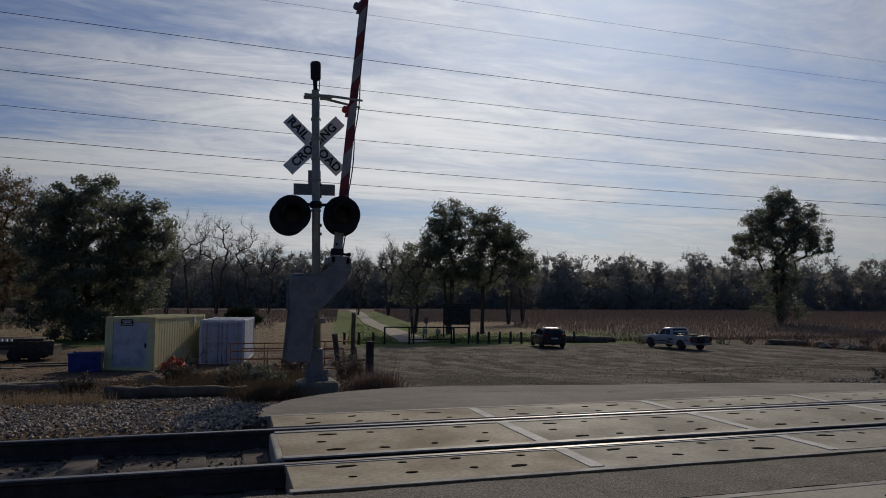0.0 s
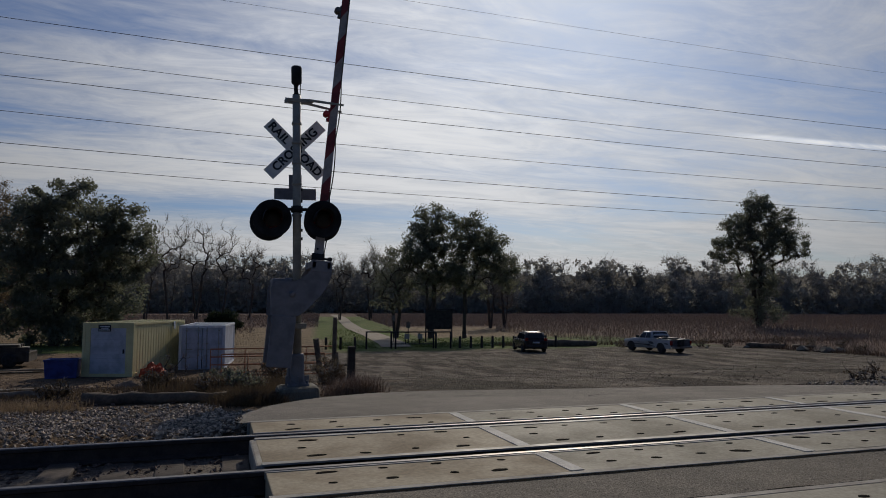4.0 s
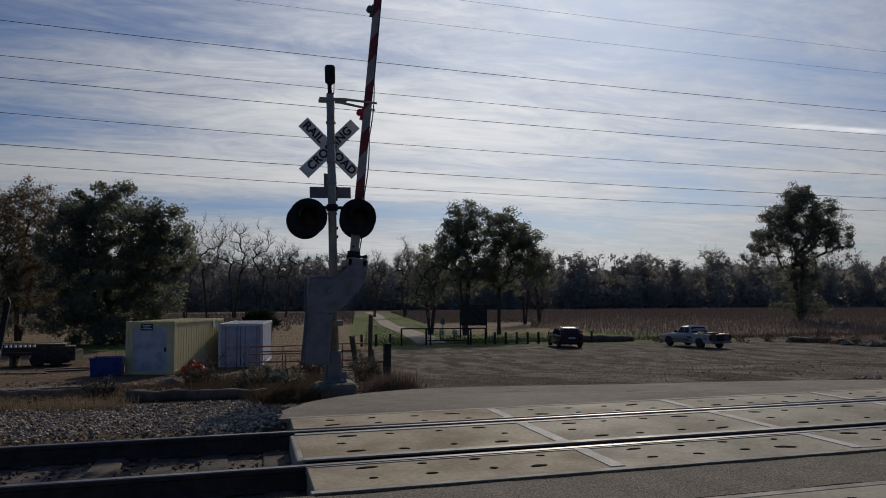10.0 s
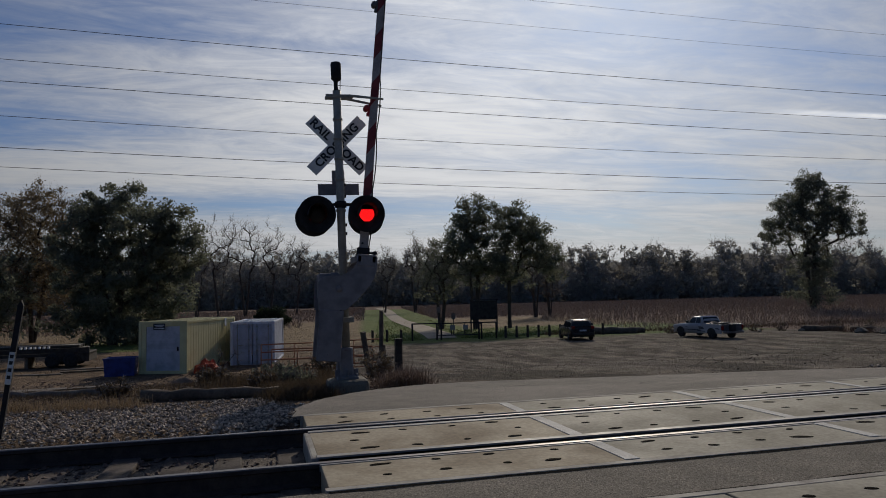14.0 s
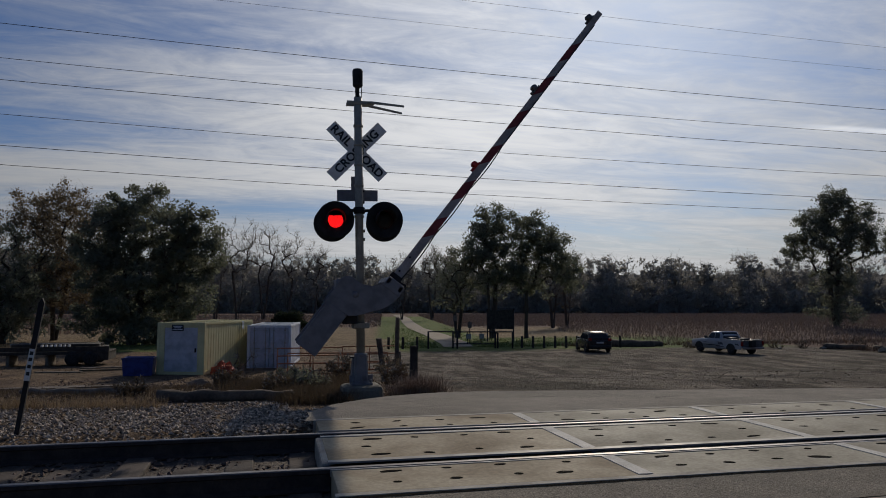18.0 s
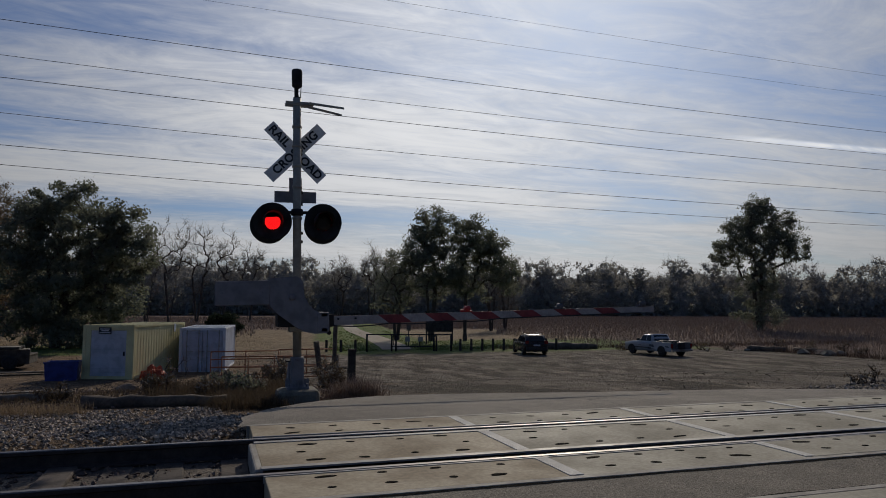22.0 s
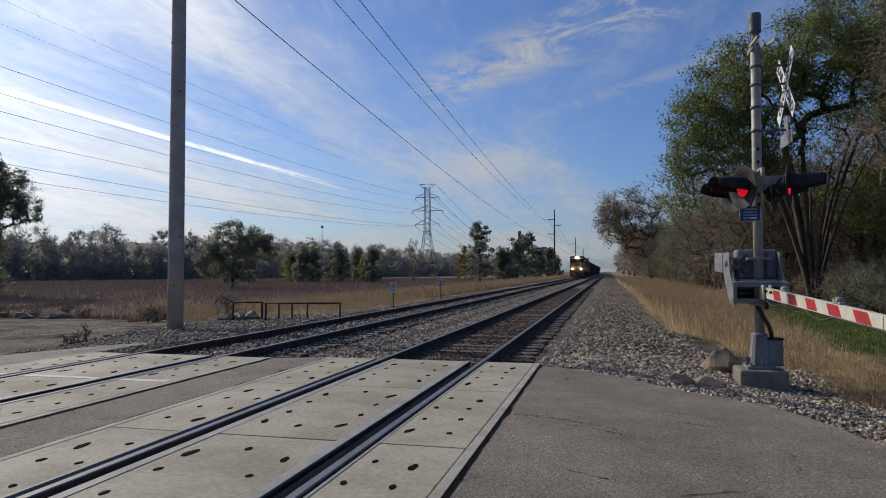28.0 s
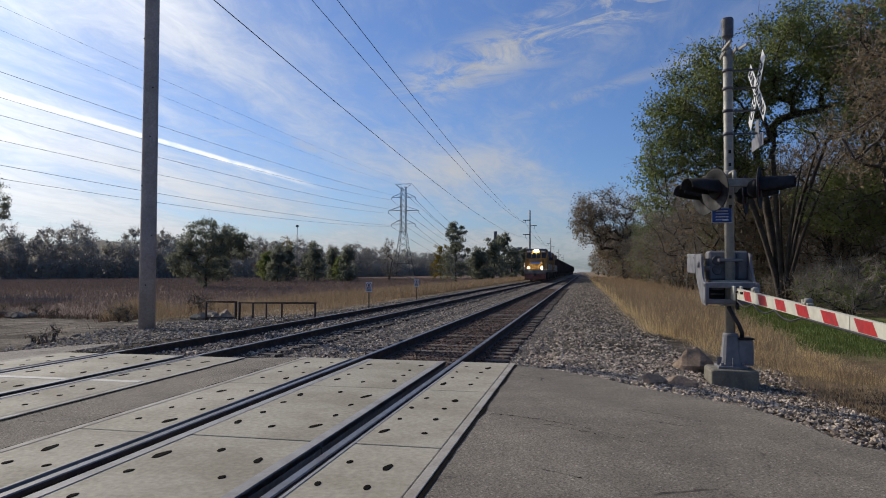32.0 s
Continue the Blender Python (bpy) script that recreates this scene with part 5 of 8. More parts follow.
def container(m, length, paint, label, style, W=2.44, H=2.59):
    """A steel container; its front stands at y = 0 and it runs back along +y."""
    c = thing("shipping_container", m, label, "container", "containers in the yard")
    bm = bmesh.new()
    wave_wall(bm, (0.06, 0.12), (0.06, length - 0.1), 0.16, H - 0.1, (-1, 0))
    part("side_wall", bm, paint, c)
    bm = bmesh.new()
    wave_wall(bm, (W - 0.06, 0.12), (W - 0.06, length - 0.1), 0.16, H - 0.1, (1, 0))
    part("side_wall", bm, paint, c)
    bm = bmesh.new()
    wave_wall(bm, (0.1, length - 0.06), (W - 0.1, length - 0.06), 0.16, H - 0.1, (0, 1))
    part("end_wall", bm, paint, c)
    bm = bmesh.new()
    box(bm, 0.02, W - 0.02, 0.05, length - 0.02, H - 0.06, H - 0.02, 0.008)
    roof = part("roof", bm, paint if style == "shed" else M["white_sign"], c)
    for k in range(int(length / 0.6)):
        bm = bmesh.new()
        box(bm, 0.15, W - 0.15, 0.3 + 0.6 * k, 0.5 + 0.6 * k, H - 0.022, H - 0.005)
        part("roof_rib", bm, paint if style == "shed" else M["white_sign"], roof)
    bm = bmesh.new()
    for x in (0.0, W - 0.14):
        for y in (0.0, length - 0.14):
            box(bm, x, x + 0.14, y, y + 0.14, 0, H, 0.01)
    for x in (0.0, W - 0.1):
        box(bm, x, x + 0.1, 0.14, length - 0.14, 0.0, 0.16)
        box(bm, x, x + 0.1, 0.14, length - 0.14, H - 0.11, H - 0.012)
    box(bm, 0.14, W - 0.14, 0.0, 0.1, 0.0, 0.14)
    box(bm, 0.14, W - 0.14, 0.0, 0.12, H - 0.13, H - 0.01)
    box(bm, 0.14, W - 0.14, length - 0.1, length, H - 0.11, H - 0.01)
    part("frame", bm, paint, c)
    bm = bmesh.new()
    box(bm, 0.1, W - 0.1, 0.1, length - 0.1, 0.1, 0.16)
    part("floor_deck", bm, M["dark_wood"], c)
    if style == "shed":
        bm = bmesh.new()
        box(bm, 0.14, 0.36, 0.02, 0.07, 0.14, H - 0.13)
        box(bm, W - 0.36, W - 0.14, 0.02, 0.07, 0.14, H - 0.13)
        box(bm, 0.36, W - 0.36, 0.02, 0.07, 2.22, H - 0.13)
        part("front_panel", bm, paint, c)
        bm = bmesh.new()
        box(bm, 0.363, W - 0.363, 0.068, 0.08, 0.142, 2.21)
        d = part("roller_door", bm, M["door_grey"], c, "pale grey roll-up door")
        for k in range(12):
            bm = bmesh.new()
            box(bm, 0.363, W - 0.363, 0.05, 0.066, 0.142 + 0.173 * k, 0.310 + 0.173 * k, 0.006)
            part("slat", bm, M["door_grey"], d)
        bm = bmesh.new()
        box(bm, W - 0.5, W - 0.42, 0.02, 0.05, 1.05, 1.25, 0.006)
        part("latch", bm, M["black_paint"], d)
        bm = bmesh.new()
        box(bm, 0.72, 1.30, -0.002, 0.018, 2.06, 2.36, 0.004)
        s = part("sign", bm, M["letter"], c, "small black sign with pale bars")
        for z, w in ((2.28, 0.23), (2.21, 0.17), (2.13, 0.25)):
            bm = bmesh.new()
            box(bm, 1.01 - w, 1.01 + w, -0.006, -0.003, z - 0.02, z + 0.02)
            part("text_bar", bm, M["pale_mark"], s)
        bm = bmesh.new()
        box(bm, W + 0.0, W + 0.012, 4.55, 4.8, 2.0, 2.42, 0.003)
        part("side_label", bm, M["pale_mark"], c)
    else:
        for k in (0, 1):
            x0 = 0.15 + k * (W / 2 - 0.14)
            bm = bmesh.new()
            box(bm, x0, x0 + W / 2 - 0.17, 0.03, 0.08, 0.15, H - 0.14, 0.008)
            for z in (0.25, 0.72, 1.19, 1.66):
                box(bm, x0 + 0.08, x0 + W / 2 - 0.25, 0.018, 0.032, z, z + 0.30, 0.006)
            d = part("door", bm, M["door_shaded"], c, "white steel container door in a painted bluish shade tone")
            for x in (0.22, 0.80):
                bm = bmesh.new()
                tube(bm, (x0 + x, 0.008, 0.12), (x0 + x, 0.008, H - 0.1), 0.02, n=8)
                for z in (0.25, 0.8, 1.4, H - 0.3):
                    box(bm, x0 + x - 0.05, x0 + x + 0.05, -0.004, 0.03, z, z + 0.06)
                box(bm, x0 + x - 0.02, x0 + x + 0.30, -0.012, 0.004, 1.12, 1.16)
                part("lock_rod", bm, M["galv"], d, "grey door locking rod")
    return c


container(pose(-4.85, 33.0, gz(-4, 34) + 0.0, 0, 0, -19), 6.06, M["cream"], "cream yellow steel container with a grey roll-up door", "shed", 2.36, 2.47)
container(pose(-0.82, 35.6, gz(0, 36) - 0.12, 0, 0, -6), 6.06, M["white_cont"], "weathered white shipping container with twin doors", "box", 2.28, 2.36)


def bin_box():
    b = thing("bin", pose(-6.25, 32.4, gz(-6, 32.5)), "open blue plastic bin on the dirt", "bin")
    bm = bmesh.new()
    lo, hi = [], []
    for x, y in ((0.05, 0.05), (1.30, 0.05), (1.30, 0.95), (0.05, 0.95)):
        lo.append(bm.verts.new((x, y, 0.0)))
    for x, y in ((0, 0), (1.35, 0), (1.35, 1.0), (0, 1.0)):
        hi.append(bm.verts.new((x, y, 0.82)))
    inn = [bm.verts.new((x, y, 0.82)) for x, y in ((0.05, 0.05), (1.3, 0.05), (1.3, 0.95), (0.05, 0.95))]
    inl = [bm.verts.new((x, y, 0.1)) for x, y in ((0.1, 0.1), (1.25, 0.1), (1.25, 0.9), (0.1, 0.9))]
    bm.faces.new(lo[::-1])
    bm.faces.new(inl)
    for i in range(4):
        j = (i + 1) % 4
        bm.faces.new((lo[i], lo[j], hi[j], hi[i]))
        bm.faces.new((hi[i], hi[j], inn[j], inn[i]))
        bm.faces.new((inn[i], inn[j], inl[j], inl[i]))
    part("body", bm, M["blue_bin"], b)
    for y in (-0.03, 0.98):
        bm = bmesh.new()
        box(bm, -0.03, 1.38, y, y + 0.05, 0.76, 0.84, 0.01)
        part("rim", bm, M["blue_bin"], b)


bin_box()


def flat_trailer():
    """A low trailer loaded with pipes."""
    t = thing("trailer", pose(-13.7, 39.0, gz(-12, 39), 0, 0, 2), "dark flatbed trailer loaded with pipes in the yard", "trailer")
    bm = bmesh.new()
    box(bm, 0, 5.4, 0, 2.1, 0.62, 0.78, 0.02)
    box(bm, 3.3, 5.4, -0.03, 2.13, 0.30, 0.80, 0.03)
    box(bm, 0, 5.4, 0.0, 0.08, 0.80, 1.05)
    part("deck", bm, M["dark_wood"], t)
    for i in range(8):
        bm = bmesh.new()
        z = 0.9 + 0.16 * (i % 2) + 0.05
        tube(bm, (0.3 + 0.2 * (i % 3), 0.25 + 0.22 * i, z), (5.1 - 0.3 * (i % 2), 0.25 + 0.22 * i, z), 0.09, n=10)
        part("pipe", bm, M["dark_wood"] if i % 3 else M["galv"], t, "long pipe lying on the deck")
    for x in (3.6, 4.5):
        for y in (-0.12, 2.05):
            bm = bmesh.new()
            lathe(bm, [(0.2, 0), (0.36, 0.02), (0.38, 0.09), (0.36, 0.17), (0.2, 0.19)], 18, "Y", (x, y, 0.38))
            part("wheel", bm, M["tyre"], t)
    for x in (0.3, 2.2):
        bm = bmesh.new()
        box(bm, x, x + 0.15, 0.3, 1.8, 0.0, 0.62)
        part("support", bm, M["timber"], t)
    bm = bmesh.new()
    for k in range(7):
        box(bm, 2.0 + 0.22 * k, 2.1 + 0.22 * k, 0.05, 0.30, 1.05, 1.16, 0.01)
    part("bracket_row", bm, M["white_sign"], t)


flat_trailer()


def pipe_gate(m, length, height, label, bars=4):
    g = thing("pipe_gate", m, label, "gate", "rusty pipe gates")
    for k in range(bars):
        bm = bmesh.new()
        z = 0.25 + (height - 0.25) * k / (bars - 1)
        tube(bm, (0, 0, z), (length, 0, z), 0.03, n=8)
        part("rail", bm, M["rust_bar"], g)
    n = max(2, int(length / 1.1))
    for k in range(n + 1):
        bm = bmesh.new()
        x = length * k / n
        tube(bm, (x, 0, 0.0 if k in (0, n) else 0.2), (x, 0, height + 0.01), 0.026, n=8)
        part("upright", bm, M["rust_bar"], g)
    return g


pipe_gate(on_ground(0.75, 30.6, 3), 3.0, 1.3, "rusty red pipe gate before the white container")
pipe_gate(on_ground(3.75, 30.8, 5, 0), 2.6, 1.35, "rusty red pipe gate beside the weeds")
pipe_gate(on_ground(1.2, 29.0, -4), 4.4, 1.15, "low rusty pipe gate behind the weeds", 3)


def post(x, y, h, r, lean, label, square=False, m="wood_post", name="post", group="old fence posts"):
    bm = bmesh.new()
    n = 4 if square else 9
    rnd = random.Random(int(x * 100 + y * 10))
    q = Matrix.Rotation(radians(45 if square else 0), 3, "Z")
    rings = []
    for k in range(5):
        z = -0.25 + (h + 0.25) * k / 4
        rr = r * (1.0 - 0.10 * k / 4)
        rings.append([bm.verts.new(q @ Vector((rr * math.cos(6.283 * i / n) * rnd.uniform(0.9, 1.08), rr * math.sin(6.283 * i / n) * rnd.uniform(0.9, 1.08), z + (rnd.uniform(-0.04, 0.04) if k == 4 and not square else 0)))) for i in range(n)])
    for a, b in zip(rings, rings[1:]):
        for i in range(n):
            bm.faces.new((a[i], a[(i + 1) % n], b[(i + 1) % n], b[i]))
    bm.faces.new(rings[-1])
    bm.faces.new(rings[0][::-1])
    return whole(name, bm, M[m], label, "post", group, m=pose(x, y, gz(x, y), lean[0], lean[1], 0))


post(5.15, 26.6, 1.75, 0.13, (0, -9), "leaning weathered wooden fence post among weeds")
post(5.58, 26.3, 2.6, 0.10, (0, 1), "tall dark weathered wooden post among weeds")
post(5.75, 26.4, 1.2, 0.14, (0, -4), "short weathered wooden post stub")
post(6.25, 26.0, 1.42, 0.22, (0, 1), "thick dark square timber post", True, "dark_wood")
post(6.45, 26.6, 1.35, 0.10, (0, 0), "thin dark wooden post")
bm = bmesh.new()
tube(bm, (0, 0, 0), (0.95, 0, 0.02), 0.05, n=8)
whole("fence_rail", bm, M["wood_post"], "short wooden rail nailed between the posts", "fence rail", m=pose(5.2, 26.45, gz(5.2, 26.4) + 0.62))

# marker post by the ballast
mk = thing("marker_post", pose(-2.05, 6.35, gz(-2.05, 6.35), 0, 7.5, 0), "thin leaning steel marker post with a white label", "marker post")
bm = bmesh.new()
slab_y(bm, [(-0.022, -0.3), (0.022, -0.3), (0.030, 1.50), (0.0, 1.56), (-0.030, 1.50)], -0.02, 0.02)
part("stake", bm, M["black_paint"], mk)
bm = bmesh.new()
box(bm, -0.03, 0.03, -0.024, -0.0215, 0.62, 0.98)
part("label_strip", bm, M["white_sign"], mk, "white label with dark bars")
for z in (0.68, 0.76, 0.84, 0.91):
    bm = bmesh.new()
    box(bm, -0.018, 0.018, -0.027, -0.0245, z, z + 0.04)
    part("text_bar", bm, M["letter"], mk)


def log(a, b, r, label, seed=0, mname="timber"):
    """A lying trunk, uneven and tapered."""
    rnd = random.Random(seed)
    bm = bmesh.new()
    a, b = Vector(a), Vector(b)
    n, k = 10, 9
    rings = []
    q = (b - a).to_track_quat("Z", "Y")
    for i in range(k + 1):
        p = a.lerp(b, i / k) + Vector((rnd.uniform(-0.04, 0.04), rnd.uniform(-0.04, 0.04), rnd.uniform(-0.03, 0.03)))
        rings.append([bm.verts.new(p + q @ Vector((math.cos(6.283 * j / n), math.sin(6.283 * j / n), 0)) * r * (1 - 0.25 * i / k) * rnd.uniform(0.85, 1.12)) for j in range(n)])
    for p, s in zip(rings, rings[1:]):
        for j in range(n):
            bm.faces.new((p[j], p[(j + 1) % n], s[(j + 1) % n], s[j])).smooth = True
    bm.faces.new(rings[0][::-1])
    bm.faces.new(rings[-1])
    return whole("log", bm, M[mname], label, "log", "logs on the ground")


def lying(x0, y0, x1, y1, r, label, seed, lift=0.55, mname="timber"):
    return log((x0, y0, gz(x0, y0) + r * lift), (x1, y1, gz(x1, y1) + r * lift), r, label, seed, mname)


lying(-1.1, 9.86, 1.02, 9.5, 0.115, "weathered grey log lying before the weeds", 1, mname="wood_post")
lying(-3.9, 12.0, -1.6, 11.7, 0.08, "bleached log half sunk in dry grass", 2)
lying(-0.5, 13.3, 0.2, 13.2, 0.12, "stubby dark log on the dirt bank", 3, mname="wood_post")
for i, (x0, y0, x1, y1, r) in enumerate(((27.6, 51.0, 31.2, 49.8, 0.40), (28.6, 51.8, 32.4, 50.6, 0.34), (42.4, 43.9, 44.2, 41.6, 0.28), (44.6, 41.2, 45.3, 38.6, 0.26), (33.5, 48.3, 36.5, 47.0, 0.25))):
    lying(x0, y0, x1, y1, r, "dark log lying along the edge of the lot", 20 + i, mname="wood_post")


def rock(m, size, label, seed, mname="boulder", flat_=0.15):
    rnd = random.Random(seed)
    bm = bmesh.new()
    bmesh.ops.create_icosphere(bm, subdivisions=3, radius=1.0)
    off = Vector((rnd.uniform(0, 50), rnd.uniform(0, 50), 0))
    for v in bm.verts:
        n = v.co.normalized()
        k = 1 + 0.28 * noise.noise(n * 1.3 + off) + 0.10 * noise.noise(n * 3.5 + off)
        for d in (Vector((0.8, 0.3, 0.5)), Vector((-0.6, 0.5, 0.62)), Vector((0.1, -0.9, 0.4))):
            d.normalize()
            h = n.dot(d) * k
            if h > 0.72:
                k *= 0.72 / h
        taper = 1 - flat_ * max(n.z, 0.0)
        v.co = Vector((n.x * size[0] * taper, n.y * size[1] * taper, n.z * size[2])) * k
    return whole("rock", bm, M[mname], label, "rock", "loose rocks", m=m)


def board(x, y, rz, length, wide, label, lift=0.0, mname="timber"):
    bm = bmesh.new()
    box(bm, -length / 2, length / 2, -wide / 2, wide / 2, 0.0, 0.05, 0.008)
    whole("board", bm, M[mname], label, "board", "boards in the yard", m=on_ground(x, y, rz, 0.01 + lift))


for i, (x, y, rz, length, lift) in enumerate(((-7.6, 36.0, 4, 2.6, 0.0), (-7.4, 36.3, -3, 2.4, 0.06), (-7.9, 35.8, 9, 1.9, 0.12), (-9.6, 35.0, -12, 2.2, 0.0), (-4.9, 16.5, 5, 2.0, 0.0), (-3.6, 14.6, 8, 1.8, 0.0), (-6.2, 20.0, -6, 2.4, 0.0))):
    board(x, y, rz, length, 0.24, "weathered grey board lying on the dirt", lift)
for i, (x, y, a) in enumerate(((-0.9, 14.0, 0.20), (0.4, 14.6, 0.13), (1.6, 22.0, 0.22), (2.6, 24.0, 0.18), (3.3, 25.5, 0.2), (0.2, 25.0, 0.24), (-0.6, 27.0, 0.3), (1.2, 27.5, 0.2), (-1.4, 26.0, 0.22), (-2.5, 20.0, 0.12), (-5.0, 24.0, 0.14))):
    rock(on_ground(x, y, i * 47, a * 0.3), (a * 1.3, a * 0.9, a * 0.6), "pale broken concrete lump among the weeds", 200 + i)
rock(pose(13.3, -4.36, gz(13.3, -4.3) + 0.09, 0, 0, 30), (0.31, 0.34, 0.30), "pale brown boulder on the gravel beside the signal", 1, flat_=0.42)
rock(pose(11.1, -3.45, gz(11.1, -3.45) + 0.03, 0, 6, 70), (0.24, 0.15, 0.11), "flat bleached stone slab on the gravel", 2)
rock(pose(11.25, -3.85, gz(11.2, -3.85) + 0.03, 0, 0, 70), (0.27, 0.17, 0.11), "flat brown stone on the gravel", 3)
for i in range(5):
    rnd = random.Random(90 + i)
    x = rnd.uniform(34, 43)
    rock(on_ground(x, 46.3 - 0.33 * (x - 34) + rnd.uniform(-0.4, 0.6), rnd.uniform(0, 180), 0.06), (rnd.uniform(0.2, 0.45), rnd.uniform(0.15, 0.3), rnd.uniform(0.12, 0.2)), "broken stone block along the edge of the lot", 100 + i, "found")


def heap():
    """A crumpled orange tarpaulin."""
    bm = bmesh.new()
    bmesh.ops.create_icosphere(bm, subdivisions=4, radius=1.0)
    for v in bm.verts:
        n = v.co.normalized()
        k = 1 + 0.35 * noise.noise(n * 2.2) + 0.16 * noise.noise(n * 6)
        v.co = Vector((n.x * 0.55, n.y * 0.45, max(n.z, -0.1) * 0.55)) * k
    whole("tarpaulin", bm, M["orange"], "crumpled orange tarpaulin heaped beside the container", "tarpaulin", m=on_ground(-1.75, 32.3, 0, 0.02))


heap()


def rail_fence(m, spans, label, drop=False):
    f = thing("barrier", m, label, "barrier", "dark pipe barriers")
    for x0, x1, h in spans:
        bm = bmesh.new()
        tube(bm, (x0, 0, h), (x1, 0, h), 0.05, n=8)
        part("top_rail", bm, M["rust_dark"] if drop else M["black_paint"], f)
        for x in (x0, x1):
            bm = bmesh.new()
            tube(bm, (x, 0, -0.2), (x, 0, h + 0.04), 0.075, n=8)
            part("post", bm, M["rust_dark"] if drop else M["black_paint"], f)
    return f


# trail barrier, kiosk, bollards
rail_fence(on_ground(12.4, 51.7, -14), [(0, 2.3, 1.35)], "dark steel bar barrier beside the trail gate")
g = rail_fence(on_ground(14.4, 51.6, -10), [(0, 4.8, 1.3), (3.4, 3.6, 1.2)], "dark swing gate across the gravel trail")
bm = bmesh.new()
tube(bm, (0, 0, 0.35), (3.4, 0, 0.35), 0.04, n=8)
part("lower_rail", bm, M["black_paint"], g)
for x in (1.15, 2.25):
    bm = bmesh.new()
    tube(bm, (x, 0, 0.35), (x, 0, 1.3), 0.04, n=8)
    part("upright", bm, M["black_paint"], g)
bm = bmesh.new()
box(bm, 1.05, 1.45, -0.07, -0.055, 0.75, 1.15, 0.01)
part("sign_plate", bm, M["galv"], g)
bm = bmesh.new()
box(bm, 2.1, 2.5, -0.07, -0.055, 0.75, 1.15, 0.01)
part("sign_plate", bm, M["galv"], g)
kiosk = thing("notice_board", on_ground(20.2, 61.4, -16), "dark wooden notice board on two posts by the trail", "notice board")
bm = bmesh.new()
box(bm, 0.1, 2.5, -0.06, 0.06, 1.2, 3.0, 0.02)
part("board", bm, M["dark_wood"], kiosk)
for x in (0.0, 2.5):
    bm = bmesh.new()
    box(bm, x, x + 0.13, -0.08, 0.08, -0.2, 3.1, 0.01)
    part("post", bm, M["dark_wood"], kiosk)
bm = bmesh.new()
box(bm, -0.1, 2.75, -0.2, 0.2, 3.08, 3.16, 0.01)
part("cap_board", bm, M["dark_wood"], kiosk)
for i in range(13):
    x = 9.2 + i * 1.12 if i < 3 else 19.9 + (i - 3) * 0.92
    y = 51.4 - 0.09 * (x - 12)
    post(x, y, 0.95, 0.11, (0, 0), "short dark wooden bollard at the edge of the lot", False, "dark_wood", "bollard", "bollards round the lot")
for x, y, h in ((16.7, 60, 2.6), (17.85, 59.0, 2.0)):
    s = thing("trail_sign", on_ground(x, y, -15), "small trail sign on a thin post", "sign", "trail signs")
    bm = bmesh.new()
    tube(bm, (0, 0, -0.2), (0, 0, h), 0.045, n=8)
    part("post", bm, M["dark_wood"], s)
    bm = bmesh.new()
    box(bm, -0.18, 0.18, -0.065, -0.048, h - 0.6, h - 0.05, 0.01)
    part("plate", bm, M["timber"], s)
bm = bmesh.new()
pts = [(15.2, 53.0), (16.2, 58.0), (17.05, 64.5), (18.3, 76), (20.2, 96.6), (24.3, 125), (28.9, 154), (31.5, 172), (37, 215)]
lo, hi = [], []
for i, (x, y) in enumerate(pts):
    w = 1.25 + 0.12 * math.sin(i)
    lo.append(bm.verts.new((x - w, y, gz(x, y) + 0.06)))
    hi.append(bm.verts.new((x + w, y, gz(x, y) + 0.06)))
for i in range(len(pts) - 1):
    bm.faces.new((lo[i], hi[i], hi[i + 1], lo[i + 1]))
whole("path", bm, M["path"], "pale gravel trail leading into the woods", "path", kind="structure")

# barrier and warning signs by the far track
WARN = ((27.95, 5.98), (36.6, 6.1))
f = thing("barrier", pose(21.35, 9.35, gz(21.5, 8), 0, 0, -78), "rusty pipe barrier at the end of the lot", "barrier", "dark pipe barriers")
for x0, x1, z, rad in ((0, 0.96, 0.57, 0.028), (1.05, 3.55, 0.54, 0.028), (0, 0.96, 0.06, 0.022)):
    bm = bmesh.new()
    tube(bm, (x0, 0, z), (x1, 0, z - 0.01), rad, n=8)
    part("rail", bm, M["rust_dark"], f)
for x, h, rad in ((0, 0.59, 0.035), (0.95, 0.58, 0.045), (1.07, 0.56, 0.04), (1.5, 0.55, 0.03), (1.93, 0.55, 0.03), (2.43, 0.54, 0.03), (3.5, 0.54, 0.035)):
    bm = bmesh.new()
    tube(bm, (x, 0, -0.2), (x, 0, h), rad, n=8)
    part("post", bm, M["rust_dark"], f)
rnd = random.Random(61)
for i in range(13):
    a = rnd.uniform(0.10, 0.24)
    rock(on_ground(rnd.uniform(21.6, 22.9), rnd.uniform(8.9, 10.4), rnd.uniform(0, 180), a * 0.4), (a * 1.4, a, a * 0.8), "broken concrete lump heaped behind the barrier" if i % 3 else "bleached stone block heaped behind the barrier", 140 + i, "boulder" if i % 3 == 0 else "found")
for i in range(6):
    a = rnd.uniform(0.2, 0.42)
    rock(on_ground(rnd.uniform(42.6, 44.6), rnd.uniform(36.0, 39.5), rnd.uniform(0, 180), a * 0.3), (a * 1.3, a, a * 0.7), "dark stone lump dumped at the lot edge", 160 + i, "found" if i % 3 else "boulder")
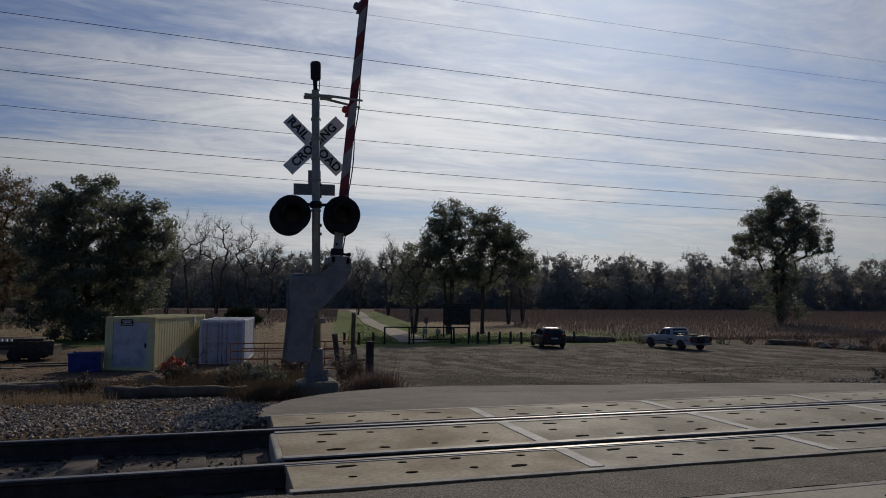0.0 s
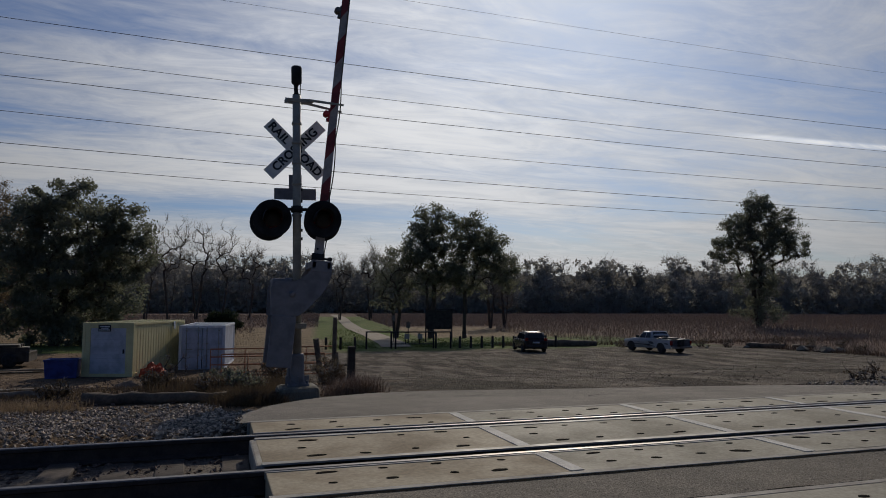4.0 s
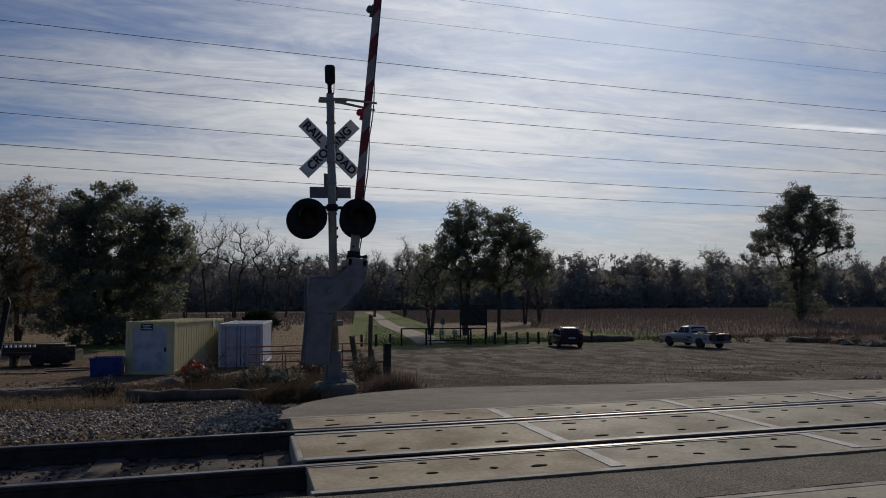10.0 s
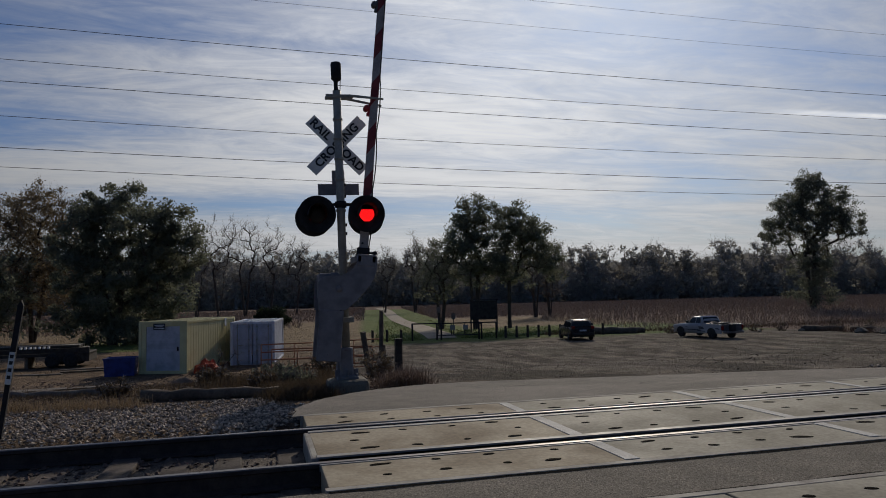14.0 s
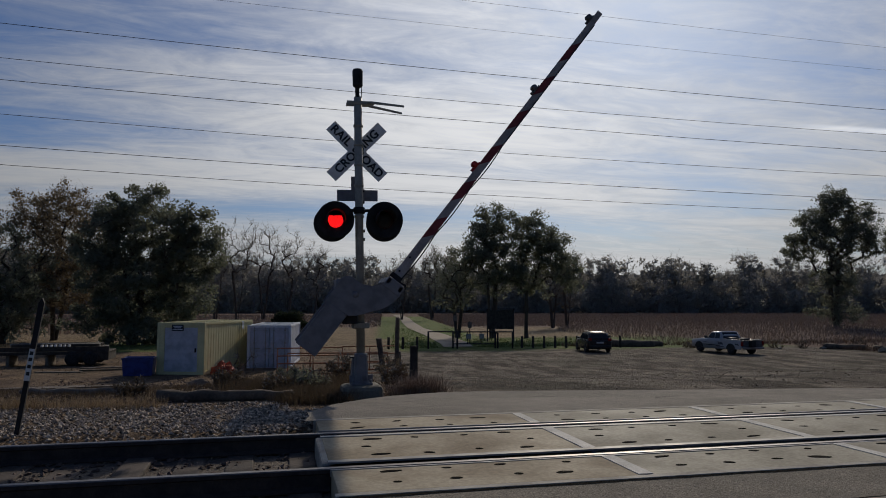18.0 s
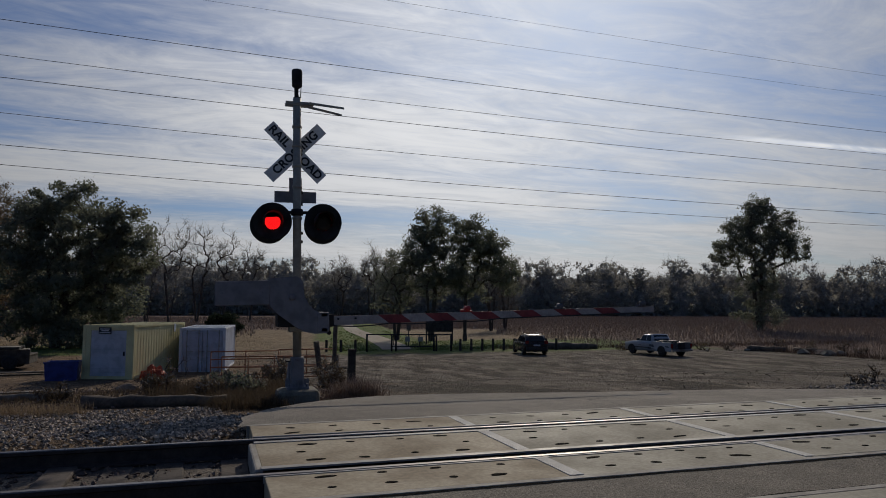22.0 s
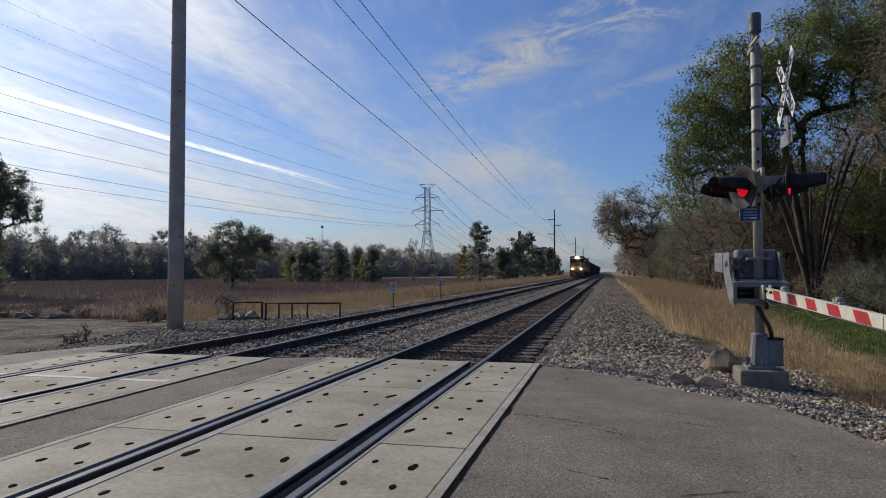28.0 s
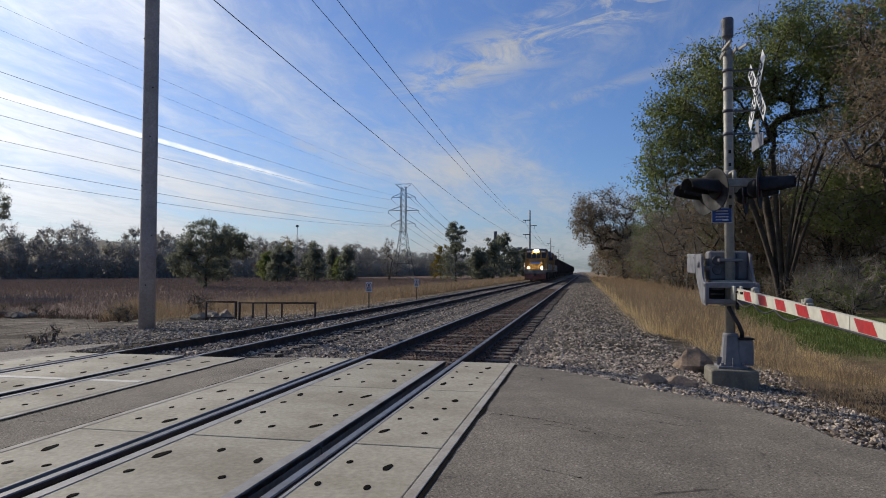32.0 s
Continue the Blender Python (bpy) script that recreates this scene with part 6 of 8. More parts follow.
for x, y in WARN:
    s = thing("warning_sign", pose(x, y, gz(x, y), 0, 0, 100), "white warning sign with a red ring on a stake", "sign", "warning signs by the track")
    bm = bmesh.new()
    box(bm, -0.022, 0.022, -0.02, 0.02, -0.2, 1.1)
    part("stake", bm, M["wood_post"], s)
    bm = bmesh.new()
    box(bm, -0.135, 0.135, 0.021, 0.027, 0.68, 1.09, 0.004)
    p = part("plate", bm, M["white_sign"], s)
    bm = bmesh.new()
    n = 24
    ring = [[bm.verts.new((r * math.cos(6.283 * i / n), y_, 0.95 + r * math.sin(6.283 * i / n))) for i in range(n)] for r, y_ in ((0.11, 0.030), (0.085, 0.030))]
    for i in range(n):
        bm.faces.new((ring[0][i], ring[0][(i + 1) % n], ring[1][(i + 1) % n], ring[1][i]))
    part("red_ring", bm, M["arm_red"], p)
    bm = bmesh.new()
    box(bm, -0.03, 0.03, 0.029, 0.032, 0.90, 1.0)
    part("dark_symbol", bm, M["letter"], p)
    for z in (0.81, 0.77, 0.73):
        bm = bmesh.new()
        box(bm, -0.10, 0.10, 0.029, 0.032, z - 0.012, z + 0.012)
        part("text_bar", bm, M["letter"], p)


# ---- parked vehicles ----


def shell(bm, secs, mi=0):
    """A skin over cross-sections: each is x, with a half outline (y, z) from the sill to the centre line of the top."""
    rings = []
    for x, half in secs:
        full = [(x, y, z) for y, z in half] + [(x, -y, z) for y, z in half[::-1]]
        rings.append([bm.verts.new(p) for p in full])
    n = len(rings[0])
    for a, b in zip(rings, rings[1:]):
        for i in range(n - 1):
            f = bm.faces.new((a[i], a[i + 1], b[i + 1], b[i]))
            f.smooth, f.material_index = True, mi
        bm.faces.new((a[n - 1], a[0], b[0], b[n - 1])).material_index = mi
    bm.faces.new(rings[0]).material_index = mi
    bm.faces.new(rings[-1][::-1]).material_index = mi


def wheel(parent, x, y, r=0.36):
    s = 1 if y > 0 else -1
    bm = bmesh.new()
    lathe(bm, [(0.20, -0.11), (r - 0.02, -0.11), (r, -0.08), (r, 0.08), (r - 0.02, 0.11), (0.20, 0.11)], 24, "Y", (x, y, r))
    w = part("wheel", bm, M["tyre"], parent)
    bm = bmesh.new()
    lathe(bm, [(0.04, 0.08 * s), (0.19, 0.095 * s), (0.215, 0.112 * s), (0.215, 0.06 * s), (0.04, 0.05 * s)], 20, "Y", (x, y, r))
    for k in range(5):
        a = k * 1.257
        box(bm, x + 0.1 * math.cos(a) - 0.03, x + 0.1 * math.cos(a) + 0.03, y + 0.09 * s - 0.01, y + 0.09 * s + 0.02, r + 0.1 * math.sin(a) - 0.03, r + 0.1 * math.sin(a) + 0.03)
    part("rim", bm, M["rim"], w)


def pane(parent, pts, name="window", m="car_glass"):
    bm = bmesh.new()
    vs = [bm.verts.new(p) for p in pts]
    f = bm.faces.new(vs)
    n = Vector((pts[1][0] - pts[0][0], pts[1][1] - pts[0][1], pts[1][2] - pts[0][2])).cross(Vector((pts[2][0] - pts[0][0], pts[2][1] - pts[0][1], pts[2][2] - pts[0][2]))).normalized()
    r = bmesh.ops.extrude_face_region(bm, geom=[f])
    for v in [g_ for g_ in r["geom"] if isinstance(g_, bmesh.types.BMVert)]:
        v.co -= n * 0.02
    return part(name, bm, M[m], parent)


def suv(m):
    c = thing("suv", m, "parked dark blue sport utility car on the gravel lot", "car")
    W = 0.90
    bm = bmesh.new()
    low = lambda w, z, zs: [(w, zs), (w, z - 0.12), (w * 0.97, z), (w * 0.5, z + 0.03), (0.01, z + 0.04)]
    shell(bm, [(2.18, low(0.70, 0.62, 0.32)), (2.05, low(0.82, 0.82, 0.28)), (1.2, low(W, 0.98, 0.26)), (0.7, low(W, 1.02, 0.26)), (-1.6, low(W, 1.04, 0.26)), (-2.05, low(W * 0.98, 1.02, 0.30)), (-2.16, low(W * 0.9, 0.9, 0.36))])
    part("body", bm, M["paint_dark"], c)
    bm = bmesh.new()
    top = lambda w, z: [(w, 0.98), (w * 0.94, 1.15), (w * 0.82, z - 0.05), (w * 0.6, z), (0.01, z + 0.01)]
    shell(bm, [(0.75, top(0.86, 1.10)), (0.1, top(0.86, 1.56)), (-0.6, top(0.86, 1.62)), (-1.6, top(0.86, 1.60)), (-2.08, top(0.84, 1.12))])
    part("cabin", bm, M["paint_dark"], c)
    for s in (1, -1):
        for x0, x1, t0, t1 in ((0.45, -0.35, 0.05, -0.35), (-0.42, -1.15, -0.42, -1.15), (-1.22, -1.8, -1.22, -1.6)):
            pts = [(x0, 0.862 * s, 1.06), (x1, 0.862 * s, 1.06), (t1, 0.745 * s, 1.50), (t0, 0.745 * s, 1.50)]
            pane(c, pts if s > 0 else pts[::-1])
        for x in (1.35, -1.35):
            wheel(c, x, 0.80 * s)
        bm = bmesh.new()
        box(bm, -2.17, -2.06, min(0.6 * s, 0.86 * s), max(0.6 * s, 0.86 * s), 0.92, 1.16, 0.02)
        part("tail_lamp", bm, M["tail_lamp"], c)
        bm = bmesh.new()
        box(bm, 2.05, 2.17, min(0.5 * s, 0.75 * s), max(0.5 * s, 0.75 * s), 0.66, 0.80, 0.02)
        part("headlamp", bm, M["head_lamp"], c)
        bm = bmesh.new()
        box(bm, 0.35, 0.55, min(0.9 * s, 1.05 * s), max(0.9 * s, 1.05 * s), 1.02, 1.16, 0.03)
        part("mirror", bm, M["paint_dark"], c)
        bm = bmesh.new()
        tube(bm, (0.0, 0.56 * s, 1.68), (-1.55, 0.56 * s, 1.66), 0.02, n=6)
        part("roof_rail", bm, M["rim"], c)
    pane(c, [(-2.075, 0.64, 1.14), (-2.075, -0.64, 1.14), (-1.76, -0.55, 1.52), (-1.76, 0.55, 1.52)], "rear_window")
    pane(c, [(0.72, -0.66, 1.13), (0.72, 0.66, 1.13), (0.16, 0.56, 1.53), (0.16, -0.56, 1.53)], "windscreen")
    bm = bmesh.new()
    box(bm, -2.27, -2.1, -0.8, 0.8, 0.38, 0.62, 0.05)
    part("rear_bumper", bm, M["trim"], c)
    bm = bmesh.new()
    box(bm, -2.185, -2.165, -0.26, 0.26, 0.74, 0.86)
    part("plate_bar", bm, M["pale_mark"], c)


def pickup(m):
    c = thing("pickup_truck", m, "old white pickup truck with a loaded bed on the gravel lot", "pickup truck")
    W = 0.96
    bm = bmesh.new()
    low = lambda w, z, zs: [(w, zs), (w, z - 0.15), (w * 0.97, z), (w * 0.5, z + 0.02), (0.01, z + 0.03)]
    shell(bm, [(2.72, low(0.82, 0.78, 0.40)), (2.6, low(0.92, 0.98, 0.36)), (1.6, low(W, 1.10, 0.36)), (1.0, low(W, 1.13, 0.36)), (-0.55, low(W, 1.13, 0.36))])
    part("front_body", bm, M["paint_white"], c)
    bm = bmesh.new()
    top = lambda w, z: [(w, 1.06), (w * 0.95, 1.25), (w * 0.85, z - 0.06), (w * 0.6, z), (0.01, z + 0.01)]
    shell(bm, [(1.15, top(0.90, 1.16)), (0.55, top(0.90, 1.68)), (-0.35, top(0.90, 1.72)), (-0.55, top(0.90, 1.40))])
    part("cab", bm, M["paint_white"], c)
    bm = bmesh.new()
    for s in (1, -1):
        box(bm, -2.62, -0.56, min(s * 0.88, s * W), max(s * 0.88, s * W), 0.42, 1.12, 0.02)
        box(bm, -2.62, -0.56, min(s * 0.86, s * (W + 0.02)), max(s * 0.86, s * (W + 0.02)), 1.12, 1.15, 0.01)
    box(bm, -2.62, -0.56, -0.88, 0.88, 0.55, 0.62)
    box(bm, -0.66, -0.58, -0.88, 0.88, 0.62, 1.10)
    part("bed", bm, M["paint_white"], c)
    bm = bmesh.new()
    box(bm, -2.70, -2.63, -0.88, 0.88, 0.60, 1.12, 0.02)
    part("tailgate", bm, M["galv_dark"], c, "dark tailgate")
    bm = bmesh.new()
    box(bm, -2.86, -2.70, -0.9, 0.9, 0.44, 0.60, 0.03)
    part("rear_bumper", bm, M["rim"], c)
    bm = bmesh.new()
    box(bm, -2.74, -2.69, -0.28, 0.28, 0.70, 0.84)
    part("plate_bar", bm, M["pale_mark"], c)
    for s in (1, -1):
        for x0, x1, t0, t1 in ((0.85, 0.15, 0.52, 0.12), (0.08, -0.42, 0.05, -0.36)):
            pts = [(x0, 0.895 * s, 1.17), (x1, 0.895 * s, 1.17), (t1, 0.80 * s, 1.60), (t0, 0.80 * s, 1.60)]
            pane(c, pts if s > 0 else pts[::-1])
        for x in (1.75, -1.62):
            wheel(c, x, 0.85 * s, 0.38)
            bm = bmesh.new()
            n = 12
            arc = [(x + 0.46 * math.cos(math.pi * i / n), 0.38 + 0.46 * math.sin(math.pi * i / n)) for i in range(n + 1)]
            slab_y(bm, arc, min(s * 0.955, s * 0.972), max(s * 0.955, s * 0.972))
            part("wheel_arch", bm, M["trim"], c)
        bm = bmesh.new()
        box(bm, -2.72, -2.62, min(0.8 * s, 0.97 * s), max(0.8 * s, 0.97 * s), 0.70, 1.05, 0.015)
        part("tail_lamp", bm, M["tail_lamp"], c)
        bm = bmesh.new()
        box(bm, 2.58, 2.70, min(0.6 * s, 0.9 * s), max(0.6 * s, 0.9 * s), 0.76, 0.90, 0.02)
        part("headlamp", bm, M["head_lamp"], c)
        bm = bmesh.new()
        box(bm, 0.75, 0.90, min(0.96 * s, 1.18 * s), max(0.96 * s, 1.18 * s), 1.15, 1.36, 0.03)
        part("mirror", bm, M["trim"], c)
        bm = bmesh.new()
        box(bm, -0.5, 1.5, min(0.962 * s, 0.972 * s), max(0.962 * s, 0.972 * s), 0.60, 0.66)
        part("side_strip", bm, M["trim"], c)
        for x0, x1, z0, z1 in ((-2.5, -2.1, 0.72, 0.86), (-1.05, -0.2, 0.50, 0.60), (-0.9, -0.35, 0.70, 0.92), (0.6, 1.2, 0.80, 0.86)):
            bm = bmesh.new()
            slab_y(bm, [(x0, z0), (x1, z0 + 0.03), (x1 + 0.08, z1), (x0 + 0.15, z1 - 0.02)], min(0.963 * s, 0.973 * s), max(0.963 * s, 0.973 * s))
            part("side_decal", bm, M["galv_dark"], c, "dark swoosh decal on the flank")
    pane(c, [(1.10, -0.72, 1.19), (1.10, 0.72, 1.19), (0.60, 0.62, 1.63), (0.60, -0.62, 1.63)], "windscreen")
    pane(c, [(-0.60, 0.70, 1.20), (-0.60, -0.70, 1.20), (-0.44, -0.64, 1.64), (-0.44, 0.64, 1.64)], "rear_window")
    for i, (x, y, s) in enumerate(((-1.0, 0.3, 0.28), (-1.5, -0.3, 0.32), (-2.1, 0.2, 0.30), (-2.4, -0.4, 0.26), (-2.75, 0.1, 0.22))):
        rnd = random.Random(i)
        bm = bmesh.new()
        box(bm, x - s, x + s, y - s, y + s, 0.62, 1.12 + rnd.uniform(0.0, 0.16), 0.06)
        part("load", bm, M["dark_wood"] if i % 2 else M["trim"], c, "dark cargo lying in the bed")


suv(pose(23.45, 45.2, gz(23.4, 45.2) + 0.02, 0, 0, 79) @ Matrix.Diagonal((0.97, 0.97, 0.91, 1.0)))
pickup(pose(31.75, 41.1, gz(31.7, 41.1) + 0.02, 0, 0, 95) @ Matrix.Diagonal((0.96, 0.96, 0.89, 1.0)))

# ---- poles, pylons and wires ----
M["concrete_pole"] = mat("smooth_grey_pole", (0.43, 0.37, 0.33), 0.85, other=(0.32, 0.275, 0.245), scale=1.2, fine=18, var=0.22, bump=0.3)
M["stack"] = mat("chimney_concrete", (0.16, 0.16, 0.17), 0.9, scale=0.1, fine=1.0, bump=0.0)


def wire(name, a, b, sag, r, label, group, n=40):
    """A hanging cable between two points."""
    a, b = Vector(a), Vector(b)
    bm = bmesh.new()
    sweep(bm, [a.lerp(b, i / n) - Vector((0, 0, sag * 4 * (i / n) * (1 - i / n))) for i in range(n + 1)], r, 5)
    return whole(name, bm, M["wire"], label, "cable", group)


POLES = [(17.95, 9.13), (200, 12.4), (365, 14.0), (530, 15.5), (700, 17)]
ARMS = [(15.7, 1.3), (14.1, -1.3), (11.6, 1.3)]   # height, reach across the line


def utility_pole(x, y, first):
    p = thing("utility_pole", pose(x, y, gz(x, y)), "tall round grey utility pole standing in gravel" if first else "tall slender utility pole with staggered arms", "utility pole", "utility poles along the track")
    bm = bmesh.new()
    r = 0.215 if first else 0.26
    lathe(bm, [(r, -0.3), (r * 0.97, 3), (r * 0.86, 10), (r * 0.7, 19.4), (0.02, 19.45)], 20)
    part("shaft", bm, M["concrete_pole"] if first else M["lattice"], p)
    for z, s in ARMS:
        bm = bmesh.new()
        k = 1.0 if first else 1.5
        box(bm, -0.06 * k, 0.06 * k, min(0, s * k), max(0, s * k), z + 0.75, z + 0.92 + 0.1 * (k - 1), 0.01)
        slab = [(-0.03, z + 0.80), (0.03, z + 0.80)]
        part("arm", bm, M["lattice"], p)
        bm = bmesh.new()
        prof = [(0.03, 0.75)]
        for k in range(6):
            prof += [(0.06, 0.70 - 0.11 * k), (0.03, 0.65 - 0.11 * k)]
        prof += [(0.03, 0.0)]
        lathe(bm, [(r_, z + h) for r_, h in prof[::-1]], 10, at=(0, s * 0.96, 0))
        part("insulator", bm, M["black_paint"], p)
    if first:
        for k in range(9):
            bm = bmesh.new()
            a = k * 2.2
            z = 1.2 + 1.35 * k
            lathe(bm, [(0.005, r * 0.93), (0.02, r * 0.94), (0.02, r * 1.0), (0.005, r * 1.01)], 8, "X", (0, 0.06 * math.sin(a), z))
            ob = part("bolt_head", bm, M["black_paint"], p, m=pose(0, 0, 0, 0, 0, 200 + 30 * math.sin(a)))


for i, (x, y) in enumerate(POLES):
    utility_pole(x, y, i == 0)
prev = (-150, 7.0)
for (xa, ya), (xb, yb) in zip([prev] + POLES[:-1], POLES):
    for z, s in ARMS:
        wire("power_line", (xa, ya + s * 0.96, gz(xa, ya) + z), (xb, yb + s * 0.96, gz(xb, yb) + z), 2.0 if xb > 20 else 1.2, 0.018 if xb < 250 else 0.03, "black power line running along the track", "power lines along the track", 30)


def pylon(m, h, label, scale_r=1.0):
    """A lattice steel pylon with three pairs of arms and a forked head; the line runs along x."""
    t = thing("pylon", m, label, "pylon", "lattice pylons")
    r = 0.09 * scale_r
    halfs = [(0.0, 3.9), (6.5, 2.75), (12.0, 1.8), (18.0, 1.05), (34.4 * 0.99, 0.8)]

    def half(z):
        for (z0, w0), (z1, w1) in zip(halfs, halfs[1:]):
            if z <= z1:
                return w0 + (w1 - w0) * (z - z0) / (z1 - z0)
        return halfs[-1][1]

    levels = [0, 3.4, 6.5, 9.4, 12.0, 14.3, 16.3, 18.0, 20, 22, 24, 26, 28, 30, 32, 34]
    for sx in (-1, 1):
        for sy in (-1, 1):
            bm = bmesh.new()
            sweep(bm, [(sx * half(a), sy * half(a), a) for a in levels], r, 4)
            part("leg", bm, M["lattice"], t)
    for k, (ax, s) in enumerate((("x", 1), ("x", -1), ("y", 1), ("y", -1))):
        bm = bmesh.new()
        for a, b in zip(levels, levels[1:]):
            wa, wb = half(a), half(b)
            for d in (1, -1):
                p, q = (d * wa, s * wa, a), (-d * wb, s * wb, b)
                if ax == "y":
                    p, q = (p[1], p[0], p[2]), (q[1], q[0], q[2])
                tube(bm, p, q, r * 0.6, n=4)
            if a in (6.5, 18.0, 3.4):
                p, q = (wa, s * wa, a), (-wa, s * wa, a)
                if ax == "y":
                    p, q = (p[1], p[0], p[2]), (q[1], q[0], q[2])
                tube(bm, p, q, r * 0.8, n=4)
        part("bracing", bm, M["lattice"], t)
    for z, reach in ((20.6, 4.4), (25.4, 5.6), (30.2, 4.4)):
        for s in (-1, 1):
            bm = bmesh.new()
            for x in (-0.6, 0.6):
                tube(bm, (x, s * 0.8, z), (0, s * reach, z), r * 0.8, n=4)
                tube(bm, (x, s * 0.8, z + 1.6), (0, s * reach, z), r * 0.7, n=4)
            tube(bm, (0, s * reach, z), (0, s * reach, z - 0.9), r * 0.9, n=6)
            part("arm", bm, M["lattice"], t)
    bm = bmesh.new()
    for s in (-1, 1):
        tube(bm, (0, s * 0.7, 33.2), (0, s * 3.0, 35.0), r * 0.8, n=4)
        tube(bm, (0, s * 0.8, 34.8), (0, s * 3.0, 35.0), r * 0.7, n=4)
    tube(bm, (0, -3.0, 35.0), (0, 3.0, 35.0), r * 0.6, n=4)
    part("head", bm, M["lattice"], t)
    return t


PX, PY = 240.0, 60.5
pylon(pose(PX, PY, gz(PX, PY)), 35, "tall lattice steel transmission pylon standing in the field")
pylon(pose(-110, PY, gz(-110, PY)), 35, "tall lattice steel transmission pylon standing in the field")
pylon(pose(720, 84, gz(720, 84)), 35, "distant lattice steel transmission pylon", 1.6)
for z, reach in ((20.6, 4.4), (25.4, 5.6), (30.2, 4.4), (36.9, 3.0)):
    for s in (-1, 1):
        zz = z - (0.9 if z < 33 else 1.9) + gz(PX, PY)
        wire("transmission_line", (-110, PY + s * reach, zz), (PX, PY + s * reach, zz), 5.3 if z < 33 else 3.6, 0.024 if z < 33 else 0.012, "thin black transmission line crossing the sky", "transmission lines", 60)
        wire("transmission_line", (PX, PY + s * reach, zz), (720, 84 + s * reach, zz), 11, 0.05, "thin black transmission line crossing the sky", "transmission lines", 40)

# a far chimney, a mast and a block behind the trees
bm = bmesh.new()
lathe(bm, [(2.3, -2), (1.8, 46), (1.8, 47), (0.3, 47)], 20)
whole("chimney", bm, M["stack"], "tall grey factory chimney behind the trees", "chimney", m=pose(780, 95, 0))
bm = bmesh.new()
box(bm, -5, 5, -5, 5, -2, 31, 0.2)
box(bm, -3, 2, -3, 3, 31, 33, 0.1)
whole("silo_block", bm, M["stack"], "grey factory block far beyond the trees", "building", m=pose(900, 78, 0))
bm = bmesh.new()
tube(bm, (0, 0, -2), (0, 0, 26), 0.22, 0.12, n=8)
box(bm, -0.9, 0.9, -0.4, 0.4, 25.6, 26.6, 0.1)
whole("light_mast", bm, M["lattice"], "thin floodlight mast beyond the trees", "mast", m=pose(330, 140, -2))

# ---- the train ----
M.update({
    "loco_yellow": mat("locomotive_yellow", (0.27, 0.145, 0.028), 0.6, other=(0.19, 0.10, 0.022), scale=0.8, fine=12, var=0.12, bump=0.05),
    "loco_grey": mat("locomotive_grey", (0.14, 0.14, 0.15), 0.55, scale=1, fine=15, var=0.15, bump=0.05),
    "loco_red": mat("locomotive_red_band", (0.085, 0.026, 0.02), 0.6, bump=0.0),
    "car_brown": mat("freight_car_brown", (0.08, 0.055, 0.045), 0.75, other=(0.05, 0.04, 0.036), scale=0.6, fine=10, var=0.25, bump=0.1, objvar=0.3),
    "bogie": mat("bogie_black", (0.02, 0.019, 0.018), 0.8, scale=3, fine=30),
})
M["head_glow"] = glowing("headlight_glow", (1.0, 0.80, 0.48), 30.0)


def bogie(parent, x, axles, black):
    bm = bmesh.new()
    L = 1.7 * (axles - 1)
    for y in (-1.0, 0.9):
        box(bm, x - L / 2 - 0.5, x + L / 2 + 0.5, y, y + 0.14, 0.35, 0.85, 0.05)
    box(bm, x - 0.5, x + 0.5, -0.95, 0.95, 0.5, 0.95)
    part("bogie_frame", bm, black, parent)
    for k in range(axles):
        bm = bmesh.new()
        xx = x - L / 2 + 1.7 * k
        for y in (-0.82, 0.70):
            lathe(bm, [(0.1, 0), (0.5, 0.0), (0.5, 0.12), (0.1, 0.12)], 20, "Y", (xx, y, 0.5))
        tube(bm, (xx, -0.8, 0.5), (xx, 0.8, 0.5), 0.09, n=8)
        part("wheelset", bm, black, parent)


